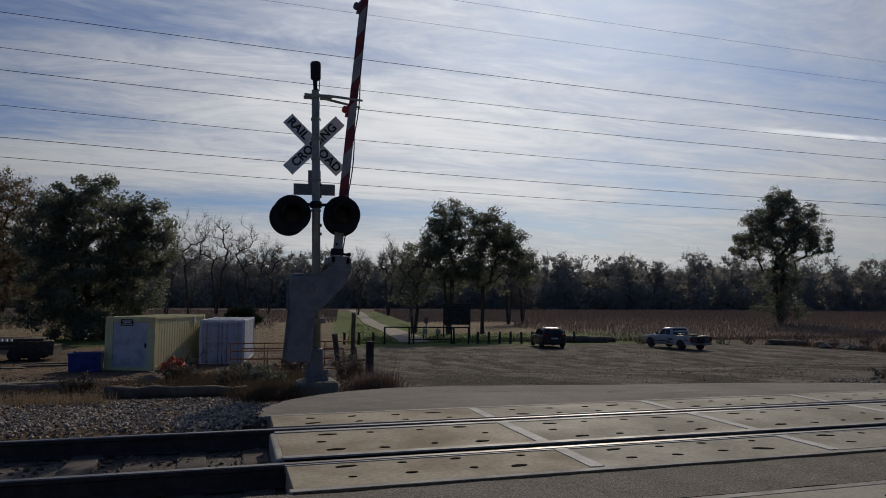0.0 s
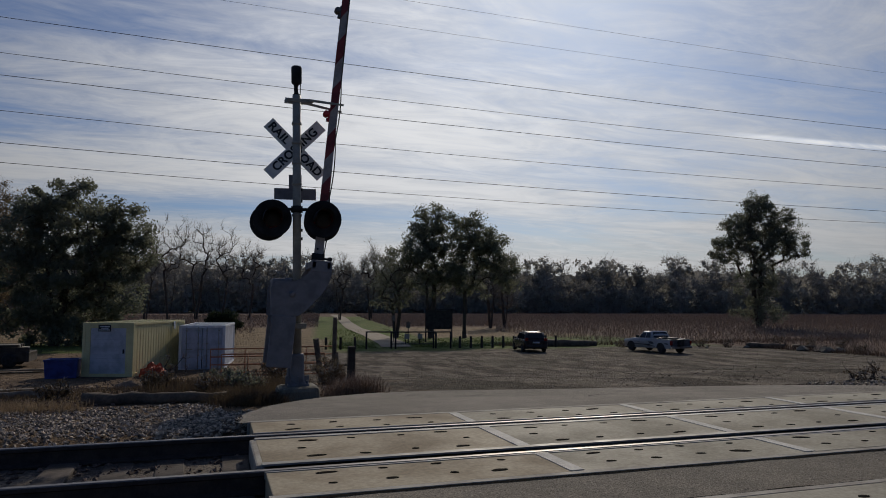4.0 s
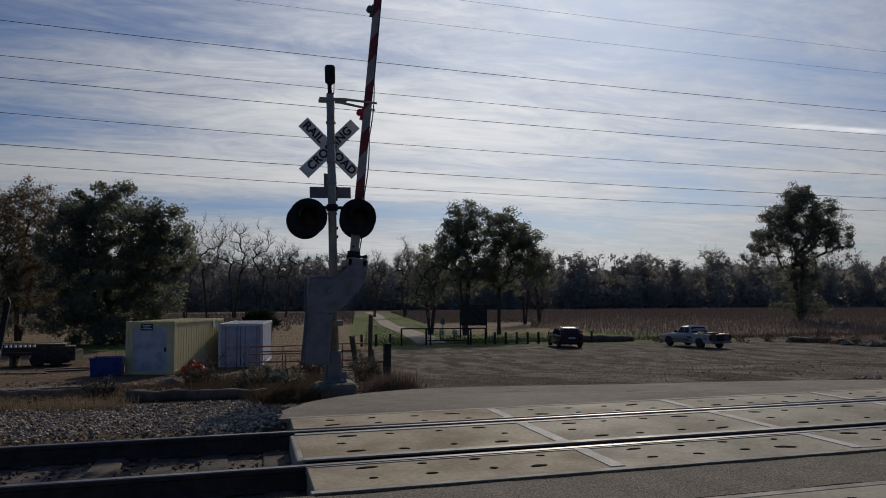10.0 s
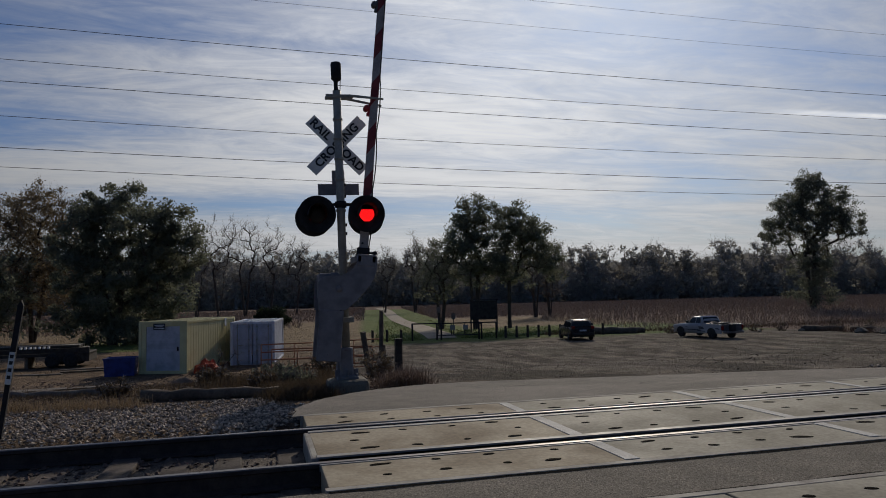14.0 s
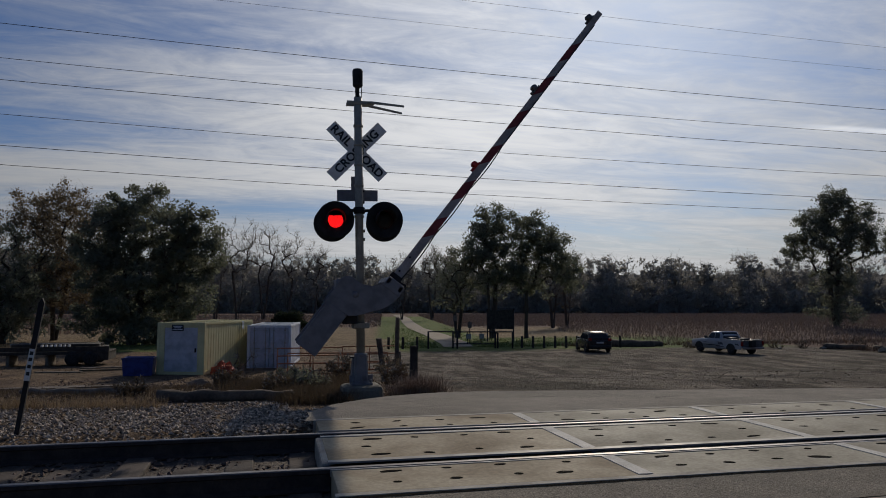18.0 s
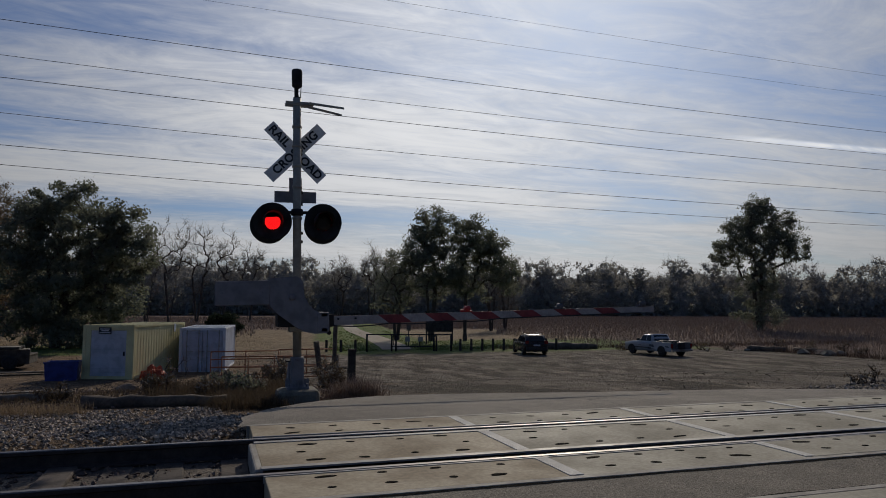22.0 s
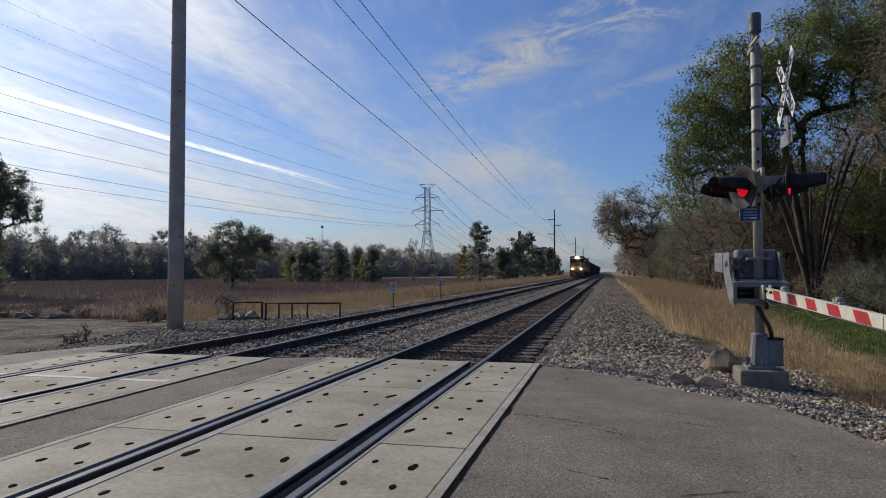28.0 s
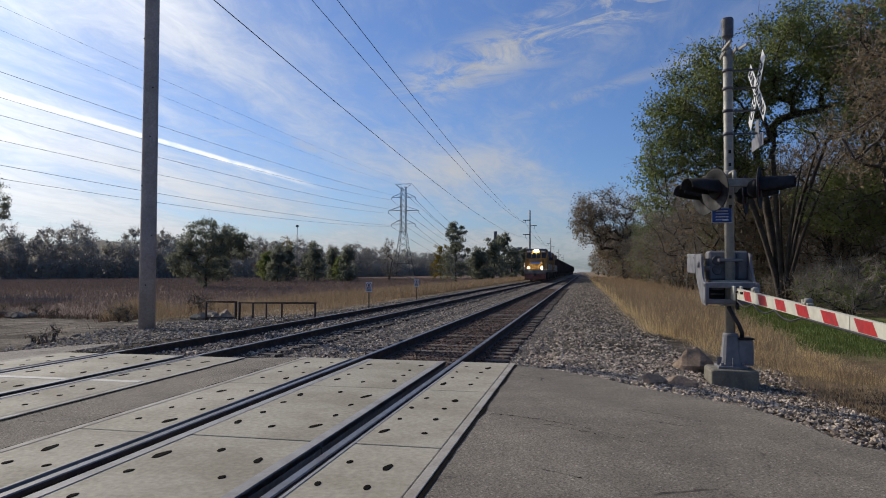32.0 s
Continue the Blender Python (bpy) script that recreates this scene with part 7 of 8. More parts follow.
def locomotive(name, m, label, lead):
    """A six axle diesel; its nose points along -x, and the front coupler stands at x = 0."""
    t = thing(name, m, label, "locomotive", "locomotives of the train")
    Y, G, B = M["loco_yellow"], M["loco_grey"], M["bogie"]
    bm = bmesh.new()
    box(bm, 0.7, 22.0, -1.52, 1.52, 1.25, 1.55, 0.03)
    box(bm, 0.6, 1.1, -1.5, 1.5, 1.0, 1.6, 0.05)
    part("underframe", bm, G, t)
    bm = bmesh.new()
    slab_y(bm, [(0.55, 0.18), (0.35, 0.3), (0.6, 1.05), (1.0, 1.05), (1.0, 0.18)], -1.45, 1.45)
    part("plough", bm, M["loco_red"] if lead else B, t, "dark red snow plough")
    bm = bmesh.new()
    box(bm, -0.1, 0.8, -0.18, 0.18, 0.75, 1.1, 0.04)
    part("coupler", bm, B, t)
    # low nose
    bm = bmesh.new()
    slab_y(bm, [(1.5, 1.55), (1.5, 2.6), (1.7, 3.05), (3.2, 3.15), (3.2, 1.55)], -1.0, 1.0)
    bmesh.ops.bevel(bm, geom=bm.edges[:], offset=0.12, segments=2, affect="EDGES")
    nose = part("nose", bm, Y, t, "yellow low nose")
    bm = bmesh.new()
    box(bm, 1.46, 1.5, -0.55, 0.55, 1.75, 2.5, 0.02)
    part("nose_door", bm, Y, nose)
    bm = bmesh.new()
    box(bm, 1.44, 1.47, -0.7, 0.7, 2.45, 2.72, 0.02)
    part("emblem_bar", bm, M["blue_sign"], nose, "plain blue emblem bar")
    bm = bmesh.new()
    slab_y(bm, [(3.0, 1.55), (3.0, 3.1), (3.35, 4.05), (3.6, 4.5), (5.6, 4.55), (5.6, 1.55)], -1.55, 1.55)
    bmesh.ops.bevel(bm, geom=bm.edges[:], offset=0.10, segments=2, affect="EDGES")
    cab = part("cab", bm, Y, t, "yellow driver's cab")
    bm = bmesh.new()
    slab_y(bm, [(3.25, 4.28), (3.45, 4.62), (5.8, 4.68), (5.8, 4.28)], -1.5, 1.5)
    bmesh.ops.bevel(bm, geom=bm.edges[:], offset=0.12, segments=2, affect="EDGES")
    part("cab_roof", bm, G, cab, "grey cab roof")
    for y0, y1 in ((-1.4, -0.75), (-0.62, -0.05), (0.05, 0.62), (0.75, 1.4)):
        bm = bmesh.new()
        slab_y(bm, [(3.02, 3.28), (3.28, 3.98), (3.32, 3.98), (3.06, 3.28)], y0, y1)
        part("windscreen", bm, M["car_glass"], cab)
    for y in (-1.57, 1.53):
        bm = bmesh.new()
        box(bm, 3.9, 5.2, y, y + 0.04, 3.2, 3.95, 0.02)
        part("side_window", bm, M["car_glass"], cab)
    # long hood with radiators and vents
    bm = bmesh.new()
    box(bm, 5.6, 21.2, -0.95, 0.95, 1.55, 4.15, 0.10)
    hood = part("long_hood", bm, Y, t, "yellow engine hood")
    bm = bmesh.new()
    box(bm, 5.7, 21.1, -1.0, 1.0, 4.16, 4.55, 0.12)
    box(bm, 15.5, 20.8, -1.5, 1.5, 3.7, 4.5, 0.10)
    part("hood_roof", bm, G, hood)
    for k in range(10):
        for y in (-0.985, 0.96):
            bm = bmesh.new()
            box(bm, 6.2 + 0.9 * k, 6.95 + 0.9 * k, y, y + 0.025, 1.8, 3.4, 0.01)
            part("hood_door", bm, Y, hood)
    bm = bmesh.new()
    for y in (-1.54, 1.50):
        box(bm, 1.2, 21.5, y, y + 0.03, 1.42, 1.54)
    part("side_stripe", bm, M["loco_red"], t)
    bm = bmesh.new()
    box(bm, 8.0, 14.0, -1.35, 1.35, 0.35, 1.25, 0.15)
    part("fuel_tank", bm, B, t)
    for k in range(9):
        for y in (-1.5, 1.47):
            bm = bmesh.new()
            x = 0.9 if k == 0 else 5.9 + 1.9 * (k - 1)
            tube(bm, (x, y, 1.5), (x, y, 2.55), 0.03, n=6)
            part("handrail_post", bm, M["white_sign"], t)
    for y in (-1.5, 1.47):
        bm = bmesh.new()
        tube(bm, (5.9, y, 2.5), (20.5, y, 2.5), 0.025, n=6)
        part("handrail", bm, Y, t)
    bogie(t, 3.9, 3, B)
    bogie(t, 18.2, 3, B)
    if lead:
        bm = bmesh.new()
        lathe(bm, [(0.05, 3.18), (0.15, 3.17), (0.16, 3.3), (0.05, 3.35)], 16, "X", (0, -0.18, 4.32))
        lathe(bm, [(0.05, 3.18), (0.15, 3.17), (0.16, 3.3), (0.05, 3.35)], 16, "X", (0, 0.18, 4.32))
        part("headlight", bm, M["head_glow"], t, "lit twin headlight")
        for y in (-0.92, 0.92):
            bm = bmesh.new()
            lathe(bm, [(0.05, 0.52), (0.15, 0.51), (0.15, 0.62), (0.05, 0.7)], 16, "X", (0, y, 1.85))
            part("ditch_light", bm, M["head_glow"], t, "lit lower headlight")
        for y in (-0.95, 0.95):
            bm = bmesh.new()
            box(bm, 3.28, 3.36, y - 0.32, y + 0.32, 4.10, 4.30, 0.01)
            part("number_bar", bm, M["pale_mark"], t)
    return t


def hopper(m):
    t = thing("freight_car", m, "dark brown open coal hopper car in the train", "freight car", "freight cars of the train")
    bm = bmesh.new()
    box(bm, 0.8, 15.2, -1.5, 1.5, 1.55, 3.85, 0.04)
    box(bm, 0.7, 15.3, -1.58, 1.58, 3.8, 3.95, 0.03)
    part("body", bm, M["car_brown"], t)
    for k in range(10):
        for y in (-1.58, 1.5):
            bm = bmesh.new()
            box(bm, 1.0 + 1.5 * k, 1.14 + 1.5 * k, y, y + 0.08, 1.5, 3.85)
            part("side_rib", bm, M["car_brown"], t)
    bm = bmesh.new()
    slab_y(bm, [(2.5, 1.55), (4.0, 0.6), (7.2, 0.6), (8.0, 1.2), (8.8, 0.6), (12.0, 0.6), (13.5, 1.55)], -1.0, 1.0)
    part("chute", bm, M["bogie"], t)
    bm = bmesh.new()
    box(bm, -0.1, 16.1, -0.2, 0.2, 0.85, 1.15)
    part("coupler", bm, M["bogie"], t)
    bogie(t, 2.4, 2, M["bogie"])
    bogie(t, 13.6, 2, M["bogie"])
    return t


SPEED = [(0.0, 508.0), (10.0, 381.0), (17.0, 291.5), (23.0, 214.5), (28.0, 150.0), (32.0, 97.5)]


def build_train():
    made = [locomotive("locomotive", pose(0, 0, 0), "yellow and grey diesel locomotive with lit headlights leading the train", True),
            locomotive("locomotive", pose(0, 0, 0), "yellow and grey diesel locomotive coupled behind the first", False)]
    first = hopper(pose(0, 0, 0))
    made.append(first)
    for _ in range(15):
        made.append(copy_thing(first, pose(0, 0, 0)))
    x = 0.0
    for i, ob in enumerate(made):
        TURNS.append((ob, [(t, pose(p + x, FAR, 0)) for t, p in SPEED]))
        x += 22.7 if i < 2 else 16.3


build_train()

# ---- trees, grass and weeds ----


def fast_mesh(name, verts, faces, material):
    """A mesh from arrays; faces is an (n, k) array."""
    me = bpy.data.meshes.new(name)
    verts, faces = np.asarray(verts, np.float32), np.asarray(faces, np.int32)
    n, k = faces.shape
    me.vertices.add(len(verts))
    me.vertices.foreach_set("co", verts.ravel())
    me.loops.add(n * k)
    me.loops.foreach_set("vertex_index", faces.ravel())
    me.polygons.add(n)
    me.polygons.foreach_set("loop_start", np.arange(0, n * k, k, dtype=np.int32))
    me.polygons.foreach_set("loop_total", np.full(n, k, np.int32))
    me.update(calc_edges=True)
    me.materials.append(material)
    return me


def leaf_quads(rnd, centres, spread, count, size):
    """Small bent leaves scattered round the centres: (verts, faces)."""
    c = np.repeat(np.asarray(centres, float), count, 0)
    n = len(c)
    sp = np.repeat(np.asarray(spread, float), count)[:, None]
    d = rnd.normal(0, 1, (n, 3))
    d /= np.linalg.norm(d, axis=1)[:, None] + 1e-6
    p = c + d * sp * (rnd.rand(n, 1) ** 0.55) * np.array((1, 1, 0.75))
    u = rnd.normal(0, 1, (n, 3))
    u /= np.linalg.norm(u, axis=1)[:, None]
    w = np.cross(u, rnd.normal(0, 1, (n, 3)))
    w /= np.linalg.norm(w, axis=1)[:, None] + 1e-6
    s = size * rnd.uniform(0.6, 1.4, (n, 1))
    v = np.stack([p - u * s * 0.7, p + w * s * 0.42, p + u * s * 0.7, p - w * s * 0.42], 1).reshape(-1, 3)
    return v, np.arange(n * 4).reshape(n, 4)


def tube_arrays(segs, n=5):
    """Tapered bars as arrays; segs: rows of a, b, ra, rb."""
    a = np.array([s[0] for s in segs], float)
    b = np.array([s[1] for s in segs], float)
    ra, rb = np.array([s[2] for s in segs])[:, None, None], np.array([s[3] for s in segs])[:, None, None]
    d = b - a
    d /= np.linalg.norm(d, axis=1)[:, None] + 1e-9
    ref = np.where(np.abs(d[:, 2:3]) > 0.9, np.array([[1.0, 0, 0]]), np.array([[0, 0, 1.0]]))
    u = np.cross(d, ref)
    u /= np.linalg.norm(u, axis=1)[:, None] + 1e-9
    w = np.cross(d, u)
    ang = np.arange(n) * 2 * math.pi / n
    ring = u[:, None, :] * np.cos(ang)[None, :, None] + w[:, None, :] * np.sin(ang)[None, :, None]
    v = np.concatenate([a[:, None] + ring * ra, b[:, None] + ring * rb], 1)
    base = np.arange(len(segs))[:, None, None] * 2 * n
    i = np.arange(n)
    q = np.stack([i, (i + 1) % n, (i + 1) % n + n, i + n], 1)[None]
    return v.reshape(-1, 3), (base + q).reshape(-1, 4)


def skeleton(rnd, lobes, clumps, trunk_top, trunk_r, stems=1, spread=0.6):
    """Limbs that reach every clump of the crown. lobes: (x, y, z, rx, rz, share). Returns segments and clump centres."""
    pts = []
    tot = sum(l[5] for l in lobes)
    for x, y, z, rx, rz, share in lobes:
        for _ in range(max(3, int(clumps * share / tot))):
            d = rnd.normal(0, 1, 3)
            d /= np.linalg.norm(d)
            r = rnd.rand() ** 0.4
            pts.append((x + d[0] * rx * r, y + d[1] * rx * r, z + d[2] * rz * r))
    pts = np.array(pts)
    nodes, parent = [], []
    for s in range(stems):
        a = s * 6.283 / max(stems, 1) + 0.5
        lean = (0.0 if stems == 1 else spread)
        last = -1
        for k in range(6):
            f = k / 5
            e = (f ** 1.5 if stems > 4 else f) * lean * trunk_top * 0.35 * (1.0 if stems < 5 else 0.75 + 0.25 * (s % 3)) + 0.15 * (stems > 1)
            nodes.append(np.array((math.cos(a) * e + 0.12 * math.sin(3 * f + s) * f, math.sin(a) * e + 0.1 * math.sin(4 * f), f * trunk_top)))
            parent.append(last)
            last = len(nodes) - 1
    order = np.argsort(np.linalg.norm((pts - np.array((0, 0, trunk_top))) * np.array((1, 1, 0.8)), axis=1))
    tips = []
    for i in order:
        c = pts[i]
        N = np.array(nodes)
        d = np.linalg.norm(N - c, axis=1) + 0.6 * np.maximum(0, N[:, 2] - c[2] + 0.3)
        d[: 2] += 3
        j = int(np.argmin(d))
        a = nodes[j]
        L = np.linalg.norm(c - a)
        last = j
        steps = 1 if L < 1.0 else 3
        for k in range(1, steps + 1):
            f = k / steps
            p = a + (c - a) * f + rnd.normal(0, 0.07 * L, 3) * (f < 1) + np.array((0, 0, 0.10 * L * math.sin(math.pi * f)))
            nodes.append(p)
            parent.append(last)
            last = len(nodes) - 1
        tips.append(last)
    load = np.zeros(len(nodes))
    for t in tips:
        load[t] += 1
    for k in range(len(nodes) - 1, -1, -1):
        if parent[k] >= 0:
            load[parent[k]] += load[k]
    full = max(load.max(), 1)
    rad = np.maximum(trunk_r * (load / full) ** 0.5, 0.012)
    if stems > 4 and trunk_r > 0.12:
        for k in range(stems * 6):
            rad[k] = max(rad[k], trunk_r * 0.7 * (1 - (k % 6) / 5))
    segs = []
    for k, p in enumerate(parent):
        if p >= 0:
            r0 = min(rad[p], rad[k] * 1.6)
            if p == 0 and stems == 1:
                r0 = rad[k] * 1.35
            segs.append((nodes[p], nodes[k], r0, rad[k]))
    return segs, np.array([nodes[t] for t in tips])


def twigs(rnd, centres, length, per, r=0.012, up=0.5):
    """Thin sprays at the ends of the limbs."""
    segs = []
    for c in centres:
        for _ in range(per):
            d = rnd.normal(0, 1, 3) + np.array((0, 0, up))
            d /= np.linalg.norm(d)
            L = length * rnd.uniform(0.5, 1.2)
            m = c + d * L * 0.5
            e = m + (d + rnd.normal(0, 0.35, 3)) * L * 0.5
            segs += [(c, m, r, r * 0.7), (m, e, r * 0.7, r * 0.25)]
            e2 = m + (d + rnd.normal(0, 0.8, 3)) * L * 0.4
            segs.append((m, e2, r * 0.6, r * 0.2))
    return segs


def tree(name, at, lobes, clumps, leaves, leaf_size, trunk_top, trunk_r, foliage, label, seed, stems=1, clump_r=0.9, twig=3, group="", spread=0.6, category="tree"):
    rnd = np.random.RandomState(seed)
    t = thing(name, pose(at[0], at[1], gz(at[0], at[1]) - 0.1), label, category, group)
    segs, tips = skeleton(rnd, lobes, clumps, trunk_top, trunk_r, stems, spread)
    v, f = tube_arrays(segs, 7)
    ob = new("trunk" if category != "bush" else "stems", fast_mesh("trunk", v, f, M["bark"]))
    ob.parent = t
    if category == "bush":
        tagged(ob, kind="stuff")
    if twig:
        bare = name == "bare_tree"
        v, f = tube_arrays(twigs(rnd, tips, clump_r * 1.25, twig, 0.012 if clump_r < 1.2 else (0.022 if not bare else 0.032), 1.8 if bare else 0.5), 3)
        ob = new("twig_spray", fast_mesh("twig_spray", v, f, M["twig"]))
        ob.parent = t
        tagged(ob, kind="stuff")
    if leaves:
        v, f = leaf_quads(rnd, tips, clump_r * rnd.uniform(0.6, 1.25, len(tips)), leaves, leaf_size)
        ob = new("crown", fast_mesh("crown", v, f, M[foliage]))
        ob.parent = t
        tagged(ob, kind="stuff")
    return t


def grass(name, spots, height, width, material, label, seed, lean=0.35, fan=None):
    """Bent tapering blades at (x, y) spots."""
    rnd = np.random.RandomState(seed)
    spots = np.asarray(spots, float)
    n = len(spots)
    z = np.array([gz(x, y) for x, y in spots])
    h = height * rnd.uniform(0.5, 1.25, n)
    if isinstance(width, np.ndarray):
        w = width
    else:
        w = np.full(n, width)
    w = w * rnd.uniform(0.6, 1.4, n)
    a, b = rnd.uniform(0, 6.283, n), rnd.uniform(0, 6.283, n)
    if fan is not None:
        b = fan + rnd.normal(0, 0.5, n)
    dx, dy = np.cos(a) * w, np.sin(a) * w
    k = lean * rnd.rand(n) * h
    drop = np.clip(1.05 - 0.32 * (k / np.maximum(h, 1e-6)), 0.40, 1.05)
    lx, ly = np.cos(b) * k, np.sin(b) * k
    x, y = spots[:, 0], spots[:, 1]
    v = np.stack([np.stack(p, 1) for p in (
        (x - dx, y - dy, z - 0.05), (x + dx, y + dy, z - 0.05),
        (x + dx * 0.7 + lx * 0.35, y + dy * 0.7 + ly * 0.35, z + h * 0.6), (x - dx * 0.7 + lx * 0.35, y - dy * 0.7 + ly * 0.35, z + h * 0.6),
        (x + lx + dx * 0.08, y + ly, z + h * drop), (x + lx - dx * 0.08, y + ly, z + h * drop))], 1).reshape(-1, 3)
    base = np.arange(n)[:, None, None] * 6
    f = (base + np.array([[0, 1, 2, 3], [3, 2, 4, 5]])[None]).reshape(-1, 4)
    tagged(new(name, fast_mesh(name, v, f, M[material])), label, "grass", kind="stuff")


def build_grass():
    r = np.random.RandomState(11)
    # tall golden grass along the south verge, in tufts
    tuft = np.stack([13.2 + 130 * r.rand(9400) ** 1.8, -4.3 - 3.0 * r.rand(9400) ** 1.0], 1)
    tuft[:, 1] = np.where(tuft[:, 0] > 38, -4.3 + (tuft[:, 1] + 4.3) * 1.9, tuft[:, 1])
    edge = -4.25 - np.clip((19.8 - tuft[:, 0]) * 0.33, 0, 3) + r.normal(0, 0.16, len(tuft)) + 0.22 * np.sin(tuft[:, 0] * 1.3) + 0.13 * np.sin(tuft[:, 0] * 3.7)
    tuft = tuft[tuft[:, 1] < edge]
    off = r.normal(0, 0.17, (len(tuft) * 16, 2))
    s = np.repeat(tuft, 16, 0) + off
    out = np.arctan2(off[:, 1], off[:, 0])
    lump = np.array([noise.noise((x * 0.9, y * 1.1, 4)) + 0.8 * noise.noise((x * 2.3, y * 2.6, 8)) for x, y in tuft])
    tall = np.repeat(np.clip(r.normal(0.30, 0.09, len(tuft)) + 0.42 * lump, 0.08, 0.95) * np.clip((tuft[:, 0] - 12.0) / 11.0, 0.28, 1.0), 16)
    grass("tall_grass", s, tall, np.clip(0.0022 + (s[:, 0] - 12) * 0.00022, 0.0022, 0.03), "grass_gold", "tall dry golden grass along the verge", 1, 2.4, out)
    seed = s[r.rand(len(s)) < 0.16]
    grass("seed_heads", seed, 0.85 * np.clip((seed[:, 0] - 12.5) / 11.0, 0.25, 1.0), np.clip(0.003 + (seed[:, 0] - 12) * 0.0003, 0.003, 0.03), "grass_tan", "pale feathery seed heads over the verge grass", 14, 0.9)
    low = np.stack([9.2 + 20 * r.rand(22000) ** 1.5, -5.6 - 4.2 * r.rand(22000) ** 1.4], 1)
    low = low[(low[:, 1] > -6.9) | (low[:, 0] < 17.5)]
    low = low[low[:, 1] < -5.7 - (low[:, 0] < 10.8) * (10.8 - low[:, 0]) * 0.6 + r.normal(0, 0.15, len(low))]
    low = low[r.rand(len(low)) < 0.35 + 0.5 * np.clip(np.sin(low[:, 0] * 2.1 + 1.7 * np.sin(low[:, 1] * 1.9)) + 0.3, 0, 1)]
    grass("short_grass", low, 0.17, 0.004, "grass_tan", "short dry grass below the signal", 2, 1.6)
    lawn = np.stack([17.0 + 25 * r.rand(16000) ** 1.2, -7.3 - 5.8 * r.rand(16000)], 1)
    grass("lawn_grass", lawn, 0.12, np.clip(0.005 + (lawn[:, 0] - 12) * 0.0006, 0.005, 0.03), "grass_green", "green grass strip behind the verge", 3, 0.7)
    # straw verge north of the far track
    v = np.stack([21 + 190 * r.rand(34000) ** 1.7, 9.8 + 9 * r.rand(34000) ** 1.3], 1)
    v = v[((v[:, 1] > 10.9) | (v[:, 0] > 33.5)) & (v[:, 0] > 7.8 + 1.2 * v[:, 1])]
    v[:, 1] = np.where(v[:, 0] > 40, v[:, 1] - 2.4, v[:, 1])
    grass("verge_grass", v, 0.62, np.clip((v[:, 0] - 10) * 0.0004, 0.005, 0.05), "grass_tan", "dry straw-coloured grass along the bank", 4, 1.5)
    n = 11000
    v = np.stack([23.2 + 60 * r.rand(n) ** 1.6, 7.1 + 4.2 * r.rand(n)], 1)
    v = v[(v[:, 1] > 7.0 + 0.5 * np.sin(v[:, 0] * 0.9)) & (v[:, 0] > 8.4 + 1.2 * v[:, 1]) & (r.rand(n) < 0.4 + 0.6 * (v[:, 0] > 27))]
    grass("verge_grass", v, 0.34, np.clip((v[:, 0] - 10) * 0.0004, 0.005, 0.03), "grass_tan", "pale dry grass between the barrier and the far track", 18, 1.6)
    # russet prairie
    n = 215000
    p = np.stack([20 + 300 * r.rand(n) ** 1.15, 17 + 190 * r.rand(n) ** 1.1], 1)
    keep = ((p[:, 1] > 53) | (p[:, 0] > np.minimum(8.4 + 1.2 * p[:, 1], 44.0))) & (p[:, 1] > 17)
    keep &= np.abs(p[:, 0] - (6.2 + 0.147 * p[:, 1])) > 5.5
    keep &= ~((p[:, 1] < 84) & (p[:, 0] < 36)) & ~((p[:, 1] < 102) & (p[:, 0] < 0.44 * p[:, 1]))
    p = p[keep]
    d = np.hypot(p[:, 0], p[:, 1])
    grass("prairie_grass", p, 0.72, d * 0.00025, "grass_red", "tall dry russet prairie grass in the field", 5, 1.7)
    q = np.stack([-120 + 170 * r.rand(30000), 84 + 120 * r.rand(30000) ** 1.2], 1)
    q = q[(np.abs(q[:, 0] - (6.2 + 0.147 * q[:, 1])) > 5.5) & ((q[:, 1] > 102) | (q[:, 0] < 6))]
    grass("prairie_grass", q, 0.6, np.hypot(q[:, 0], q[:, 1]) * 0.0005, "grass_red", "tall dry russet grass beyond the yard", 6, 1.7)
    e = np.stack([24 + 40 * r.rand(7000), np.zeros(7000)], 1)
    e[:, 1] = 52.5 + r.normal(0, 0.7, 7000)
    k = slice(0, 3000)
    e[k, 1] = 14 + 30 * r.rand(3000)
    e[k, 0] = np.minimum(7.6 + 1.2 * e[k, 1], 43.6) + r.normal(0, 0.5, 3000)
    grass("edge_grass", e, 0.4, 0.014, "rust_grass", "reddish dry grass at the edge of the lot", 7, 1.5)
    t = np.stack([r.uniform(26, 39, 260), np.zeros(260)], 1)
    t[:, 1] = (t[:, 0] - 8.2) / 1.2
    off = r.normal(0, 0.3, (260 * 26, 2))
    grass("straw_tufts", np.repeat(t, 26, 0) + off, 0.85, 0.012, "grass_tan", "pale feathery tufts of dry grass along the lot edge", 15, 1.3, np.arctan2(off[:, 1], off[:, 0]))
    # weeds on the bank round the far signal and along the yard
    w = np.stack([r.uniform(-7, 1.2, 5000), 8.6 + 5.5 * r.rand(5000) ** 1.3], 1)
    w = np.concatenate([w[(w[:, 0] > -0.5) | (r.rand(5000) < 0.3)], np.stack([r.uniform(-7, 1.0, 7000), 9.3 + 4.5 * r.rand(7000)], 1)])
    w = w[(w[:, 1] > 9.9) | (w[:, 0] < -1.2)]
    grass("bank_weeds", w, 0.12, 0.004, "weed", "dry brown weeds on the bank", 8, 1.6)
    c = np.array([(-3.3, 9.6), (-3.06, 9.46), (-2.75, 9.5), (-2.2, 9.3), (-1.9, 9.2), (-1.5, 9.15), (-1.2, 9.1)])
